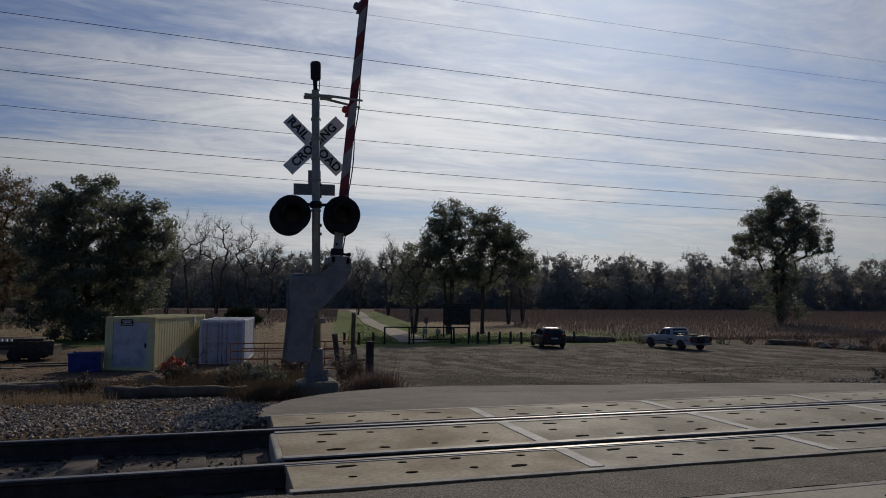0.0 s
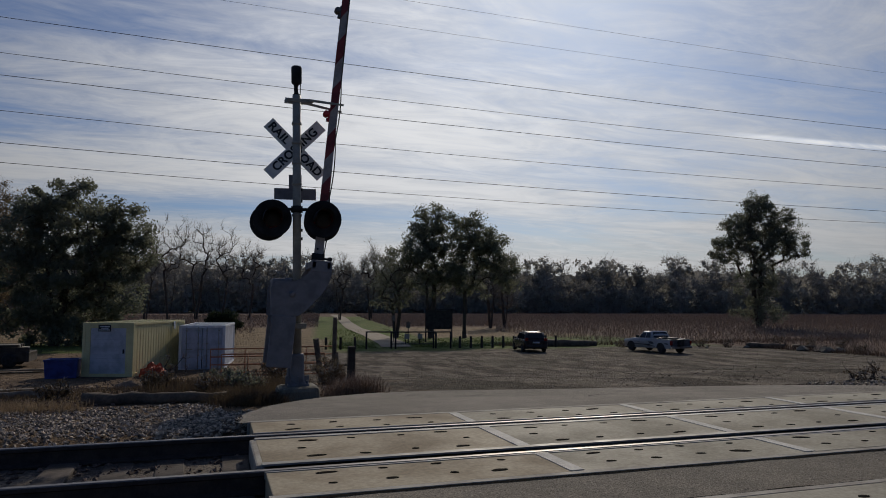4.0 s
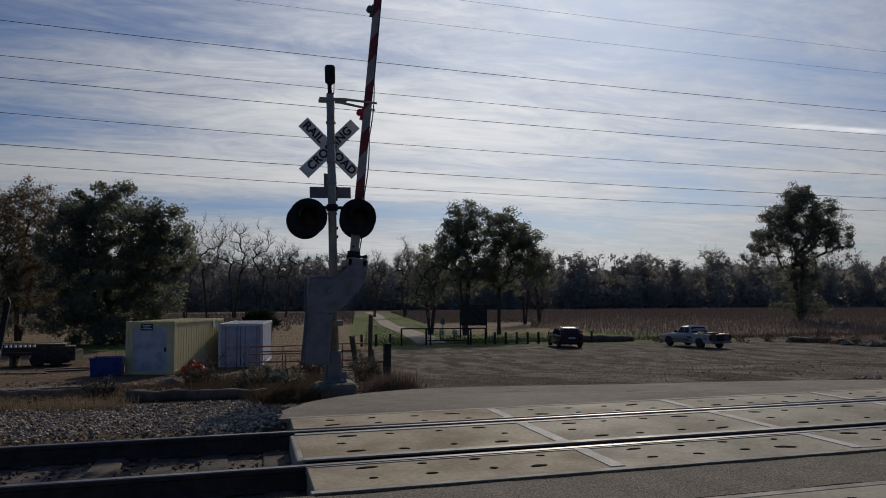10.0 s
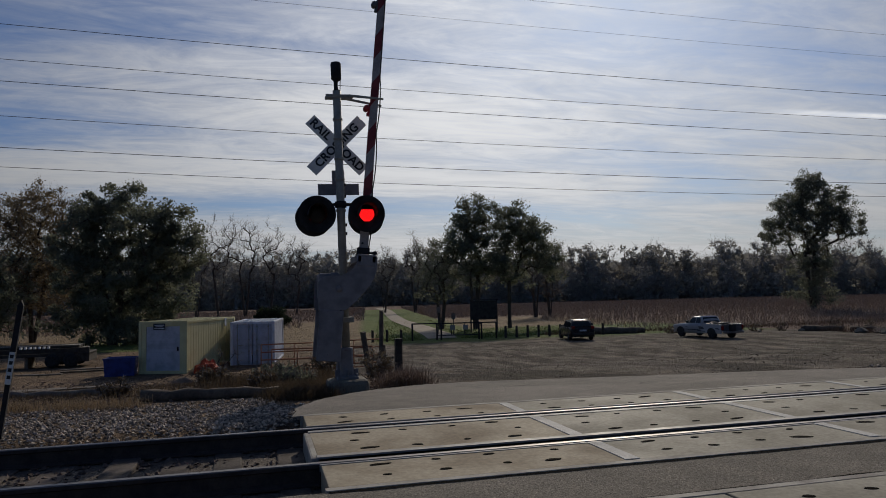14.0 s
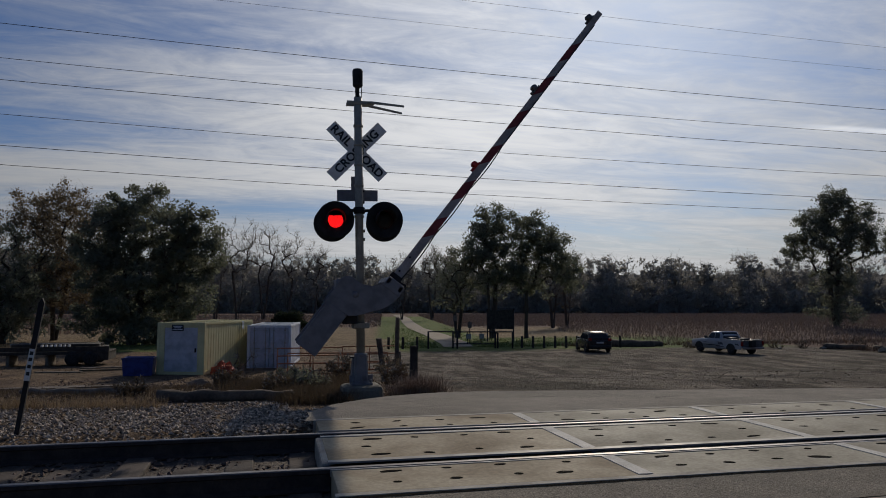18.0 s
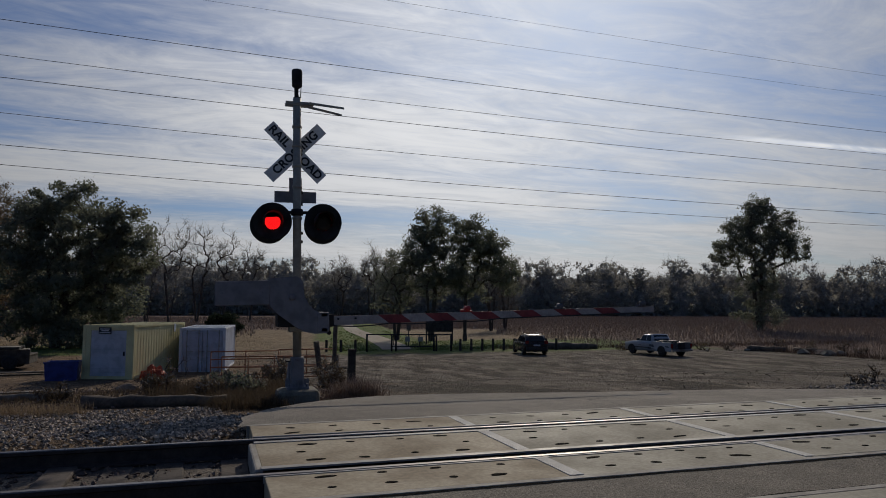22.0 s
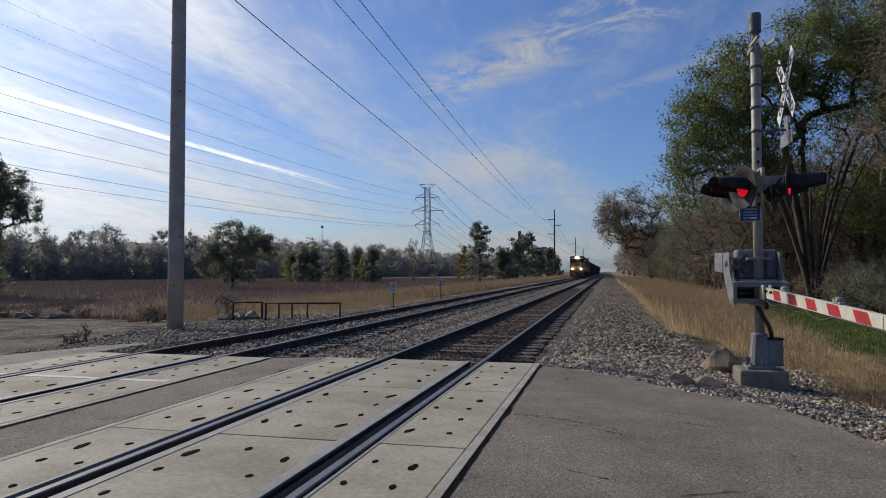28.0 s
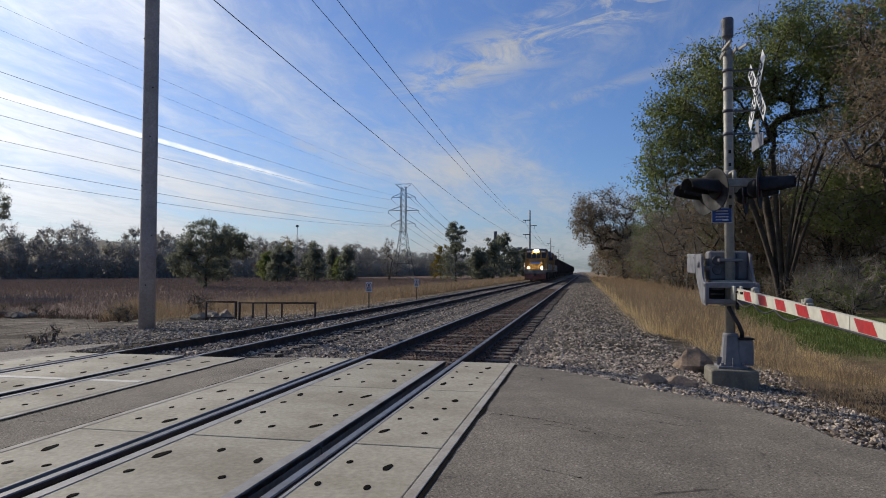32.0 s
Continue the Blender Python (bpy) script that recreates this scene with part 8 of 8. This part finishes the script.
    s = np.repeat(c, 220, 0) + r.normal(0, 0.16, (len(c) * 220, 2))
    grass("straw_tufts", s, 0.19, 0.003, "grass_tan", "low tufts of reddish dry grass on the bank", 9, 1.5)
    c = np.array([(2.95, 9.95), (3.15, 9.9), (3.35, 9.95), (3.55, 10.0), (3.2, 10.15), (3.4, 10.15)])
    off = r.normal(0, 0.15, (len(c) * 420, 2))
    grass("straw_tufts", np.repeat(c, 420, 0) + off, 0.42 * np.clip(1.15 - np.hypot(off[:, 0], off[:, 1]) / 0.42, 0.3, 1), 0.0026, "grass_red", "feathery clump of reddish dry grass by the road", 12, 1.5, np.arctan2(off[:, 1], off[:, 0]))
    c = np.stack([r.uniform(0.95, 1.8, 90), 8.8 + 1.9 * r.rand(90)], 1)
    off = r.normal(0, 0.14, (90 * 60, 2))
    grass("bank_weeds", np.repeat(c, 60, 0) + off, 0.20, 0.0045, "weed", "dark tangled weeds beside the signal foundation", 16, 1.5, np.arctan2(off[:, 1], off[:, 0]))
    c = np.stack([r.uniform(8.9, 12.6, 3200), -5.3 - 1.6 * r.rand(3200)], 1)
    grass("leaf_litter", c, 0.05, 0.006, "weed", "brown leaf litter over the gravel", 17, 3.0)
    d = np.stack([r.uniform(-0.3, 2.6, 2600), r.uniform(10.4, 13.5, 2600)], 1)
    grass("bank_weeds", d, 0.30, 0.005, "weed", "dark tangled weeds round the signal", 13, 1.5)
    g = np.stack([8 + 26 * r.rand(15000), 52.5 + 45 * r.rand(15000) ** 1.6], 1)
    g = g[(g[:, 0] > 9.9 + (g[:, 1] - 55) * 0.17) & ((g[:, 1] < 67) | (g[:, 0] < 20.5 + (g[:, 1] - 67) * 0.147))]
    g = g[np.abs(g[:, 0] - (6.2 + g[:, 1] * 0.17)) > 1.6]
    grass("lawn_grass", g, 0.09, 0.03, "grass_green", "green grass beside the trail", 10, 0.7)
    y_ = np.stack([-40 + 46 * r.rand(6000), 34 + 50 * r.rand(6000)], 1)
    grass("yard_grass", y_, 0.10, 0.02, "weed", "sparse dry grass in the yard", 11, 0.9)


build_grass()


def shrub(at, size, n, foliage, label, seed, leaves=40, leaf=0.035):
    return tree("shrub", at, [(0, 0, size * 0.55, size * 0.7, size * 0.5, 1)], n, leaves, leaf, size * 0.2, 0.03, foliage, label, seed, stems=3, clump_r=size * 0.22, twig=4, group="shrubs", category="shrub")


shrub((0.75, 10.9), 0.42, 30, "weed", "dry brown bush beside the signal foundation", 1)
shrub((1.35, 11.2), 0.6, 34, "leaf_dark", "dark green weedy bush behind the signal", 2)
shrub((-0.2, 12.6), 0.5, 26, "weed", "dry brown bush on the bank", 3)
shrub((3.3, 12.6), 0.5, 30, "weed", "dry weedy bush beside the road", 4)
shrub((2.2, 14.5), 0.7, 32, "weed", "dry tangled bush below the bank", 5)
shrub((4.6, 21.5), 0.9, 30, "leaf_brown", "brown bush at the edge of the lot", 6)
shrub((0.9, 16.5), 0.55, 30, "leaf_dark", "dark bush below the bank", 7)
shrub((-1.7, 10.9), 0.42, 22, "weed", "dry bush beside a log", 8)
shrub((-0.9, 32.2), 1.1, 16, "weed", "thin bare bush between the containers", 9, 3)
shrub((1.85, 77.5), 2.7, 60, "leaf_shaded", "round green bush beyond the yard, shade in its leaf colour", 10, 150, 0.16)
for i, (x, y, h) in enumerate(((33.0, 47.6, 0.7), (35.5, 46.9, 0.8), (37.6, 46.0, 0.6), (39.4, 45.5, 0.9), (41.2, 44.6, 0.7), (44.9, 43.0, 1.1), (45.6, 40.3, 0.9), (45.4, 37.4, 1.0), (44.4, 35.0, 0.8))):
    shrub((x, y), h, 22, "weed" if i % 3 else "leaf_brown", "dry brush at the edge of the lot", 110 + i)
shrub((25.2, 12.0), 0.9, 26, "weed", "grey brush behind the barrier", 12)
shrub((22.6, 13.2), 0.8, 26, "leaf_brown", "brown brush behind the barrier", 13)
shrub((14.2, 9.0), 0.5, 14, "weed", "small dry weed in the gravel", 14, 14)

# standing trees of the lot and the field
tree("tree", (-11.7, 63.0), [(0.5, 0, 10.6, 4.0, 3.6, 2.6), (5.0, -1, 9.0, 2.8, 3.4, 1.8), (-2.6, 0, 8.0, 3.0, 4.0, 1.6), (0.5, 0, 4.6, 4.4, 3.4, 2.2), (4.2, -0.5, 5.0, 2.8, 3.2, 1.2), (-2.0, 0, 2.2, 3.4, 2.0, 1.2), (1.6, 0, 1.7, 3.4, 1.6, 0.9)], 420, 170, 0.17, 6.0, 0.34, "leaf_dark", "large dark green tree with dense foliage behind the yard", 21, stems=2, spread=0.25, group="field trees")
tree("tree", (-20.5, 72), [(0, 0, 10.8, 5.5, 5.0, 3), (2, 0, 6.0, 4.5, 3.5, 1.2)], 380, 60, 0.15, 6.0, 0.22, "leaf_brown", "half-bare autumn tree with sparse brown leaves", 22, stems=3, twig=6, spread=0.4, group="field trees")
tree("tree", (-23.0, 66), [(0, 0, 6.0, 4.4, 4.4, 3), (1, 0, 2.5, 4.6, 2.5, 1.4), (-5, 0, 4.0, 4.0, 4.0, 1.5)], 240, 120, 0.15, 4.0, 0.3, "leaf_dark", "dull olive tree beside the yard", 23, stems=3, spread=0.4, group="field trees")
tree("tree", (19.4, 69.5), [(0, 0, 7.6, 2.8, 2.7, 2), (-0.8, 0, 5.0, 2.4, 2.4, 1.2)], 100, 60, 0.12, 4.0, 0.2, "leaf_dark", "young tree with thinning leaves by the trail", 24, stems=2, spread=0.3, group="field trees")
tree("tree", (22.7, 67.8), [(0.2, 0, 11.6, 2.5, 3.0, 2.0), (-1.6, 0, 8.4, 3.0, 2.8, 1.6), (1.0, 0, 8.0, 2.8, 2.4, 1.2), (-0.5, 0, 5.6, 2.8, 1.8, 0.6)], 225, 88, 0.155, 6.0, 0.24, "leaf_dark", "slender dark green tree by the trail", 25, stems=2, spread=0.2, clump_r=0.8, group="field trees")
tree("tree", (26.3, 67.1), [(0.6, 0, 11.0, 2.8, 2.6, 2.0), (3.0, 0, 9.6, 2.6, 2.4, 1.4), (4.2, 0, 7.2, 2.4, 2.4, 1.2), (-1.0, 0, 7.6, 2.6, 2.6, 1.2), (1.5, 0, 5.8, 2.4, 1.4, 0.4)], 255, 86, 0.155, 5.0, 0.20, "leaf_dark", "dark green tree with a thin straight trunk by the trail", 26, clump_r=0.8, group="field trees")
tree("tree", (83.0, 86.0), [(0.5, 0, 18.2, 2.6, 3.8, 2.2), (-2.4, 1.6, 15.2, 2.8, 3.4, 1.7), (3.0, -2, 15.4, 3.0, 3.8, 1.8), (-4.4, 3, 12.4, 2.2, 2.4, 0.8), (4.6, -3, 12.8, 2.2, 2.8, 0.9), (0, 0, 12.0, 4.2, 3.4, 2.0), (0, 0, 6.8, 3.4, 3.4, 1.5), (0, 0, 2.6, 3.8, 2.2, 0.9)], 600, 72, 0.19, 9.0, 0.34, "leaf_dark", "tall cottonwood with an airy dark green crown in the field", 27, stems=3, clump_r=0.95, spread=0.25, group="field trees")
tree("tree", (128.0, 72.0), [(0, 0, 9.6, 5.0, 4.4, 2.4), (4.0, -3.0, 9.6, 3.0, 3.4, 1.2), (-3.6, 3, 6.0, 3.4, 3.4, 1.2), (0, 0, 3.6, 4.4, 2.8, 1.2), (6.5, -4.5, 8.5, 2.0, 2.6, 0.6)], 300, 62, 0.26, 5.0, 0.3, "leaf_dark", "rounded dark green tree standing in the field", 29, stems=2, clump_r=1.2, spread=0.25, group="field trees")
for i, (x, y, h, fol, lv) in enumerate(((192, 104, 9.5, "leaf_dark", 60), (196, 88, 9, "leaf_dark", 60), (212, 92, 8.5, "leaf_dark", 60), (224, 90, 9.0, "leaf_dark", 60), (232, 84, 9.0, "leaf_dark", 50), (205, 96, 9, "leaf_green", 60), (215, 84, 10.5, "leaf_dark", 60), (208, 70, 8, "leaf_dark", 60), (222, 77, 8.5, "leaf_green", 50), (200, 34, 14.0, "leaf_dark", 50), (212, 29, 10, "leaf_dark", 60), (228, 27, 12.0, "leaf_dark", 50), (250, 26, 12.5, "leaf_dark", 55), (275, 25, 11.5, "leaf_dark", 55), (300, 22, 10.0, "leaf_dark", 55), (330, 22, 10.0, "leaf_dark", 50), (265, 52, 12, "leaf_yellow", 40), (255, 70, 12, "leaf_brown", 5), (232, 110, 11, "leaf_brown", 6), (228, 100, 12, "leaf_yellow", 20))):
    h *= 1.3
    k = 0.8 + 0.08 * (i * 7 % 5)
    tree("tree", (x, y), [(0, 0, h * 0.72 * k, h * 0.17, h * 0.27, 1.6), (0.8, 0.5, h * 0.42, h * 0.27, h * 0.22, 1.3), (-1.0, 0, h * 0.2, h * 0.30, h * 0.16, 0.8)], 110, int(lv * (1.3 if y < 40 else 0.8)), 0.34, h * 0.45, 0.2, fol, "tree at the far side of the field", 300 + i, stems=1 + i % 3, clump_r=1.25, twig=3, group="distant trees", spread=0.35)
for i, (x, y, h) in enumerate(((-7.6, 147, 22.5), (-2.5, 150, 21.0), (2.5, 148, 20), (-12, 148, 18), (8, 150, 17), (40.8, 95, 13.0), (44.0, 97, 12.0), (33, 144, 17.5), (27, 148, 15))):
    tree("bare_tree", (x, y), [(0, 0, h * 0.68, h * 0.19, h * 0.30, 1), (0, 0, h * 0.4, h * 0.12, h * 0.2, 0.3)], 60, 0 if i % 3 else 3, 0.2, h * 0.45, 0.22, "leaf_brown", "bare autumn tree with fine upright branches", 330 + i, stems=2, clump_r=1.5, twig=6, group="bare trees", spread=0.3, category="tree")

# trees along the south side of the railway
tree("tree", (40.5, -13.0), [(0, -1.0, 13.6, 3.8, 2.4, 2.6), (0, 3.0, 11.8, 3.0, 2.6, 2.2), (0.5, 5.4, 9.4, 2.0, 2.4, 1.2), (0, 6.8, 6.6, 1.3, 1.8, 0.35), (0, 3.0, 8.4, 2.6, 2.0, 1.0), (-1, -5.0, 13.0, 3.6, 2.6, 2.2), (1, -2.0, 10.6, 3.0, 1.4, 0.7), (2, -4.0, 5.6, 3.0, 2.2, 0.8)], 800, 100, 0.10, 9.0, 0.21, "leaf_green", "broad green willow-like tree with many leaning stems", 41, stems=9, clump_r=0.85, spread=0.85, group="trackside trees")
tree("tree", (37.0, -18.0), [(0, 0, 12.6, 4.2, 3.0, 3), (-3, -3, 11.5, 4.0, 3.0, 1.5), (0, 2, 9.6, 2.6, 1.8, 0.7), (2, 1, 5.6, 3.4, 2.2, 0.9)], 380, 80, 0.105, 8.5, 0.18, "leaf_green", "tall green tree with dark leaning stems", 42, stems=8, clump_r=0.8, spread=0.6, group="trackside trees")
for i, (x, y, h) in enumerate(((48.5, -13.5, 10.5), (46.0, -17.5, 12.0), (44.5, -21.0, 13.5), (50.5, -19.0, 12.0), (41.0, -24.0, 13.0))):
    tree("tree", (x, y), [(0, 0, h * 0.62, h * 0.30, h * 0.36, 2), (0, 0, h * 0.3, h * 0.3, h * 0.25, 1)], 170, 34, 0.11, h * 0.45, 0.16, "leaf_brown", "tall half-bare brown tree behind the willow", 520 + i, stems=5, clump_r=1.0, twig=8, group="trackside trees", spread=0.6)
tree("tree", (27.0, -15.5), [(0, 0, 10.0, 4.2, 4.0, 2), (0, 2, 7.0, 3.2, 3.0, 1)], 200, 60, 0.095, 4.0, 0.2, "leaf_brown", "autumn tree with sparse reddish brown leaves", 43, stems=4, clump_r=0.9, twig=6, spread=0.6, group="trackside trees")
tree("tree", (31.0, -21.0), [(0, 0, 9.5, 5.0, 5.0, 2)], 170, 50, 0.11, 4.0, 0.22, "leaf_brown", "half-bare brown tree in the thicket", 44, stems=4, clump_r=1.0, twig=6, spread=0.6, group="trackside trees")
rr = random.Random(5)
for i in range(15):
    x = 33 + 3.4 * i + rr.uniform(-1, 1)
    y = -12.2 - (x - 33) * 0.08 - rr.uniform(0, 2.0)
    tree("undergrowth_bush", (x, y), [(0, 0, 1.2, 2.0, 1.1, 1)], 70, 18, 0.085, 0.6, 0.05, "leaf_brown" if i % 4 else "leaf_green", "tangled dark undergrowth bush at the foot of the trees", 490 + i, stems=6, clump_r=0.6, twig=9, group="undergrowth", spread=1.2, category="bush")
for i in range(16):
    x, y = 41 + 4.4 * i + rr.uniform(-1.5, 1.5), -17.5 - rr.uniform(0, 5)
    h = rr.uniform(7.0, 9.5) if i > 7 else rr.uniform(10.0, 13.5)
    tree("thicket_tree", (x, y), [(0, 0, h * 0.5, h * 0.55, h * 0.45, 2), (0, 0, h * 0.2, h * 0.5, h * 0.2, 1)], 100, 14, 0.10, h * 0.25, 0.10, "leaf_brown", "tangled grey-brown undergrowth behind the verge", 460 + i, stems=6, clump_r=1.0, twig=9, group="thicket", spread=0.9)
for i in range(16):
    x = 47 + 7.0 * i
    y = -10.8 - rr.uniform(0, 4.5)
    h = rr.uniform(7.5, 11.0) + (1.5 if i > 8 else 0)
    green = i % 4 == 1
    tree("tree", (x, y), [(0, 0, h * 0.60, h * 0.34, h * 0.36, 2), (0, 1, h * 0.3, h * 0.33, h * 0.25, 1)], 150, 55 if green else 14, 0.15, h * 0.3, 0.13, "leaf_green" if green else "leaf_brown", "brown autumn thicket tree along the railway" if not green else "dull green thicket tree along the railway", 400 + i, stems=6, clump_r=1.1, twig=11, group="trackside trees", spread=0.8)
tree("tree", (118.0, -9.5), [(0, 3.0, 11.5, 6.0, 4.6, 2), (0, 0, 6.0, 5.0, 3.5, 1), (3, 5.5, 8.5, 3.5, 2.5, 0.8), (-2, 6.0, 10.5, 3.0, 2.6, 0.9)], 300, 42, 0.18, 4.0, 0.3, "leaf_brown", "overhanging half-bare autumn tree by the track", 45, stems=4, clump_r=1.15, twig=9, spread=0.5, group="trackside trees")
for i in range(10):
    x = 165 + 34 * i
    tree("tree", (x, -11.5 - rr.uniform(0, 3)), [(0, 1, 8.5, 6.0, 4.6, 2), (0, 0, 4.5, 5.5, 3.5, 1)], 70, 44, 0.42, 4.0, 0.3, "leaf_haze" if i % 2 else "leaf_brown", "distant autumn tree along the railway", 430 + i, stems=3, clump_r=1.7, twig=3, group="trackside trees", spread=0.5)


# ---- the woods and the hill ----


def woods():
    """Hundreds of far trees, too many to count, grown from six patterns."""
    north = [(-420, 140), (-300, 190), (-150, 235), (-40, 262), (60, 262), (150, 238), (225, 195), (320, 165), (430, 140), (560, 122), (760, 108), (1000, 98)]
    south = [(10, -40), (32, -31), (60, -25), (110, -23), (200, -21), (330, -20), (560, -18)]
    pats = []
    for k in range(6):
        rnd = np.random.RandomState(600 + k)
        h = 18.0
        segs, tips = skeleton(rnd, [(0, 0, h * 0.62, h * 0.22, h * 0.34, 2), (0.5, 0, h * 0.3, h * 0.22, h * 0.26, 1.3), (0, 0, h * 0.07, h * 0.26, h * 0.07, 0.9)], 56, h * 0.4, 0.3, 1 + k % 3, 0.3)
        tv, tf = tube_arrays(segs + twigs(rnd, tips, 2.4, 4 if k % 2 else 6, 0.05, 0.9), 3)
        n = (20, 26, 9, 24, 14, 5)[k]
        lv, lf = leaf_quads(rnd, tips, rnd.uniform(0.9, 1.9, len(tips)), n, 0.62)
        pats.append((tv, tf, lv, lf))
    rnd = np.random.RandomState(77)
    TV, TF, LV, LF, nt, nl = [], [], [], [], 0, 0
    for (xa, ya), (xb, yb), side in [(p, q, 1) for p, q in zip(north, north[1:])] + [(p, q, -1) for p, q in zip(south, south[1:])]:
        L = math.hypot(xb - xa, yb - ya)
        far = max(0.8, math.hypot((xa + xb) / 2, (ya + yb) / 2) / 270)
        for row in range(3):
            for i in range(int(L / (4.6 * far))):
                f = (i + rnd.rand()) / (L / (4.6 * far))
                x, y = xa + (xb - xa) * f + rnd.normal(0, 2), ya + (yb - ya) * f + side * row * (9 if side > 0 else 5) + rnd.normal(0, 2.5 if side > 0 else 1.2)
                s = rnd.uniform(0.72, 1.12) * (0.88, 1.12, 1.28)[row] * (1.0 if side > 0 else 0.62)
                tv, tf, lv, lf = pats[rnd.randint(6)]
                a = rnd.uniform(0, 6.28)
                R = np.array([[math.cos(a), -math.sin(a), 0], [math.sin(a), math.cos(a), 0], [0, 0, 1]]) * s
                o = np.array((x, y, gz(x, y)))
                TV.append(tv @ R.T + o)
                TF.append(tf + nt)
                nt += len(tv)
                LV.append(lv @ R.T + o)
                LF.append(lf + nl)
                nl += len(lv)
    # low growth that closes the foot of the woods
    for (xa, ya), (xb, yb), side in [(p, q, 1) for p, q in zip(north, north[1:])] + [(p, q, -1) for p, q in zip(south, south[1:])]:
        n = int(math.hypot(xb - xa, yb - ya) * (40 if side > 0 else 18))
        f = rnd.rand(n)
        x, y = xa + (xb - xa) * f, ya + (yb - ya) * f + side * (rnd.rand(n) * 11 - 4)
        h = np.array([(12.0 if u < 75 else 8.5) + 3.5 * noise.noise((u * 0.06, v * 0.06, 2)) + 2.0 * noise.noise((u * 0.25, v * 0.25, 7)) for u, v in zip(x, y)]) * (1.0 if side > 0 else 0.6)
        c = np.stack([x, y, -2.3 + h * rnd.rand(n) ** 0.8], 1)
        lv, lf = leaf_quads(rnd, c, np.full(n, 0.8), 2, 0.75)
        LV.append(lv)
        LF.append(lf + nl)
        nl += len(lv)
    w = thing("woods", pose(0, 0, 0), "dense dark autumn woods beyond the field", "woods", kind="stuff")
    ob = new("trunks", fast_mesh("trunks", np.concatenate(TV), np.concatenate(TF), M["twig_haze"]))
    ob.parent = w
    ob = new("foliage", fast_mesh("foliage", np.concatenate(LV), np.concatenate(LF), M["leaf_haze"]))
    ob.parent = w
    # dark thicket floor behind the first trunks
    bm = bmesh.new()
    prev, line = None, north
    for i in range(len(line) - 1):
        for k in range(44):
            f = k / 44
            x, y = line[i][0] + (line[i + 1][0] - line[i][0]) * f, line[i][1] + (line[i + 1][1] - line[i][1]) * f + 22
            h = 13.5 + 3.0 * noise.noise((x * 0.05, y * 0.05, 3)) + 2.4 * noise.noise((x * 0.3, y * 0.3, 9))
            cur = [bm.verts.new((x, y, -2.5)), bm.verts.new((x, y + 1.5, h * 0.6)), bm.verts.new((x, y + 5, h))]
            if prev:
                for a in range(2):
                    bm.faces.new((prev[a], cur[a], cur[a + 1], prev[a + 1]))
            prev = cur
    whole("thicket", bm, M["leaf_haze"], "dark undergrowth inside the woods", "undergrowth", kind="stuff")


woods()


def hill():
    bm = bmesh.new()
    M["hill"] = mat("wooded_hill", (0.06, 0.055, 0.035), 0.95, other=(0.10, 0.06, 0.035), scale=0.02, fine=0.25, var=0.4, bump=0.0)
    nx, ny = 90, 14
    rows = []
    for j in range(ny):
        row = []
        for i in range(nx):
            x = -1100 + 1900 * i / (nx - 1)
            y = 520 + 60 * j
            k = max(0.0, math.sin(math.pi * j / (ny - 1))) ** 0.8
            h = (34 + 36 * (1 - ss(-450, 250, x)) + 9 * noise.noise((x * 0.006, y * 0.006, 1)) + 3 * noise.noise((x * 0.05, y * 0.05, 1))) * (1 - ss(250, 760, x) * 0.75)
            row.append(bm.verts.new((x, y, -3 + h * k + 2.5 * k * noise.noise((x * 0.13, y * 0.13, 5)))))
        rows.append(row)
    for a, b in zip(rows, rows[1:]):
        for i in range(nx - 1):
            bm.faces.new((a[i], a[i + 1], b[i + 1], b[i]))
    whole("hill", bm, M["hill"], "low wooded hill on the horizon", "hill", kind="structure")


hill()

# ---- what moves ----


def flashes():
    """Times between which the lamps of phase 0 and of phase 1 are lit."""
    lit = ([(12.33, 12.65), (13.25, 13.85), (14.45, 15.05), (15.65, 16.25), (16.85, 17.42), (17.95, 18.53), (19.13, 19.45), (20.35, 20.93), (21.53, 22.15)],
           [(12.65, 13.25), (13.85, 14.45), (15.05, 15.65), (16.25, 16.85), (17.42, 17.95), (18.53, 19.13), (22.15, 22.73)])
    t = 22.73
    while t < 31.8:
        lit[0].append((t, t + 0.5975))
        lit[1].append((t + 0.5975, t + 1.195))
        t += 1.195
    return lit


def motions():
    lit = flashes()
    shut, clear = pose(0, -0.014, 0), pose(0, 0.045, 0)
    for ob, rows in TURNS:
        if isinstance(rows, int):
            keys = [(0.0, shut)]
            for a, b in lit[rows]:
                if a - 0.04 > keys[-1][0]:
                    keys.append((a - 0.04, shut))
                keys.append((a, clear))
                keys.append((b - 0.04, clear))
                keys.append((b, shut))
            keys = [k for k in keys if k[0] < 32.0] + [(32.0, keys[-1][1])]
            walk(ob, keys)
        else:
            walk(ob, rows)


motions()
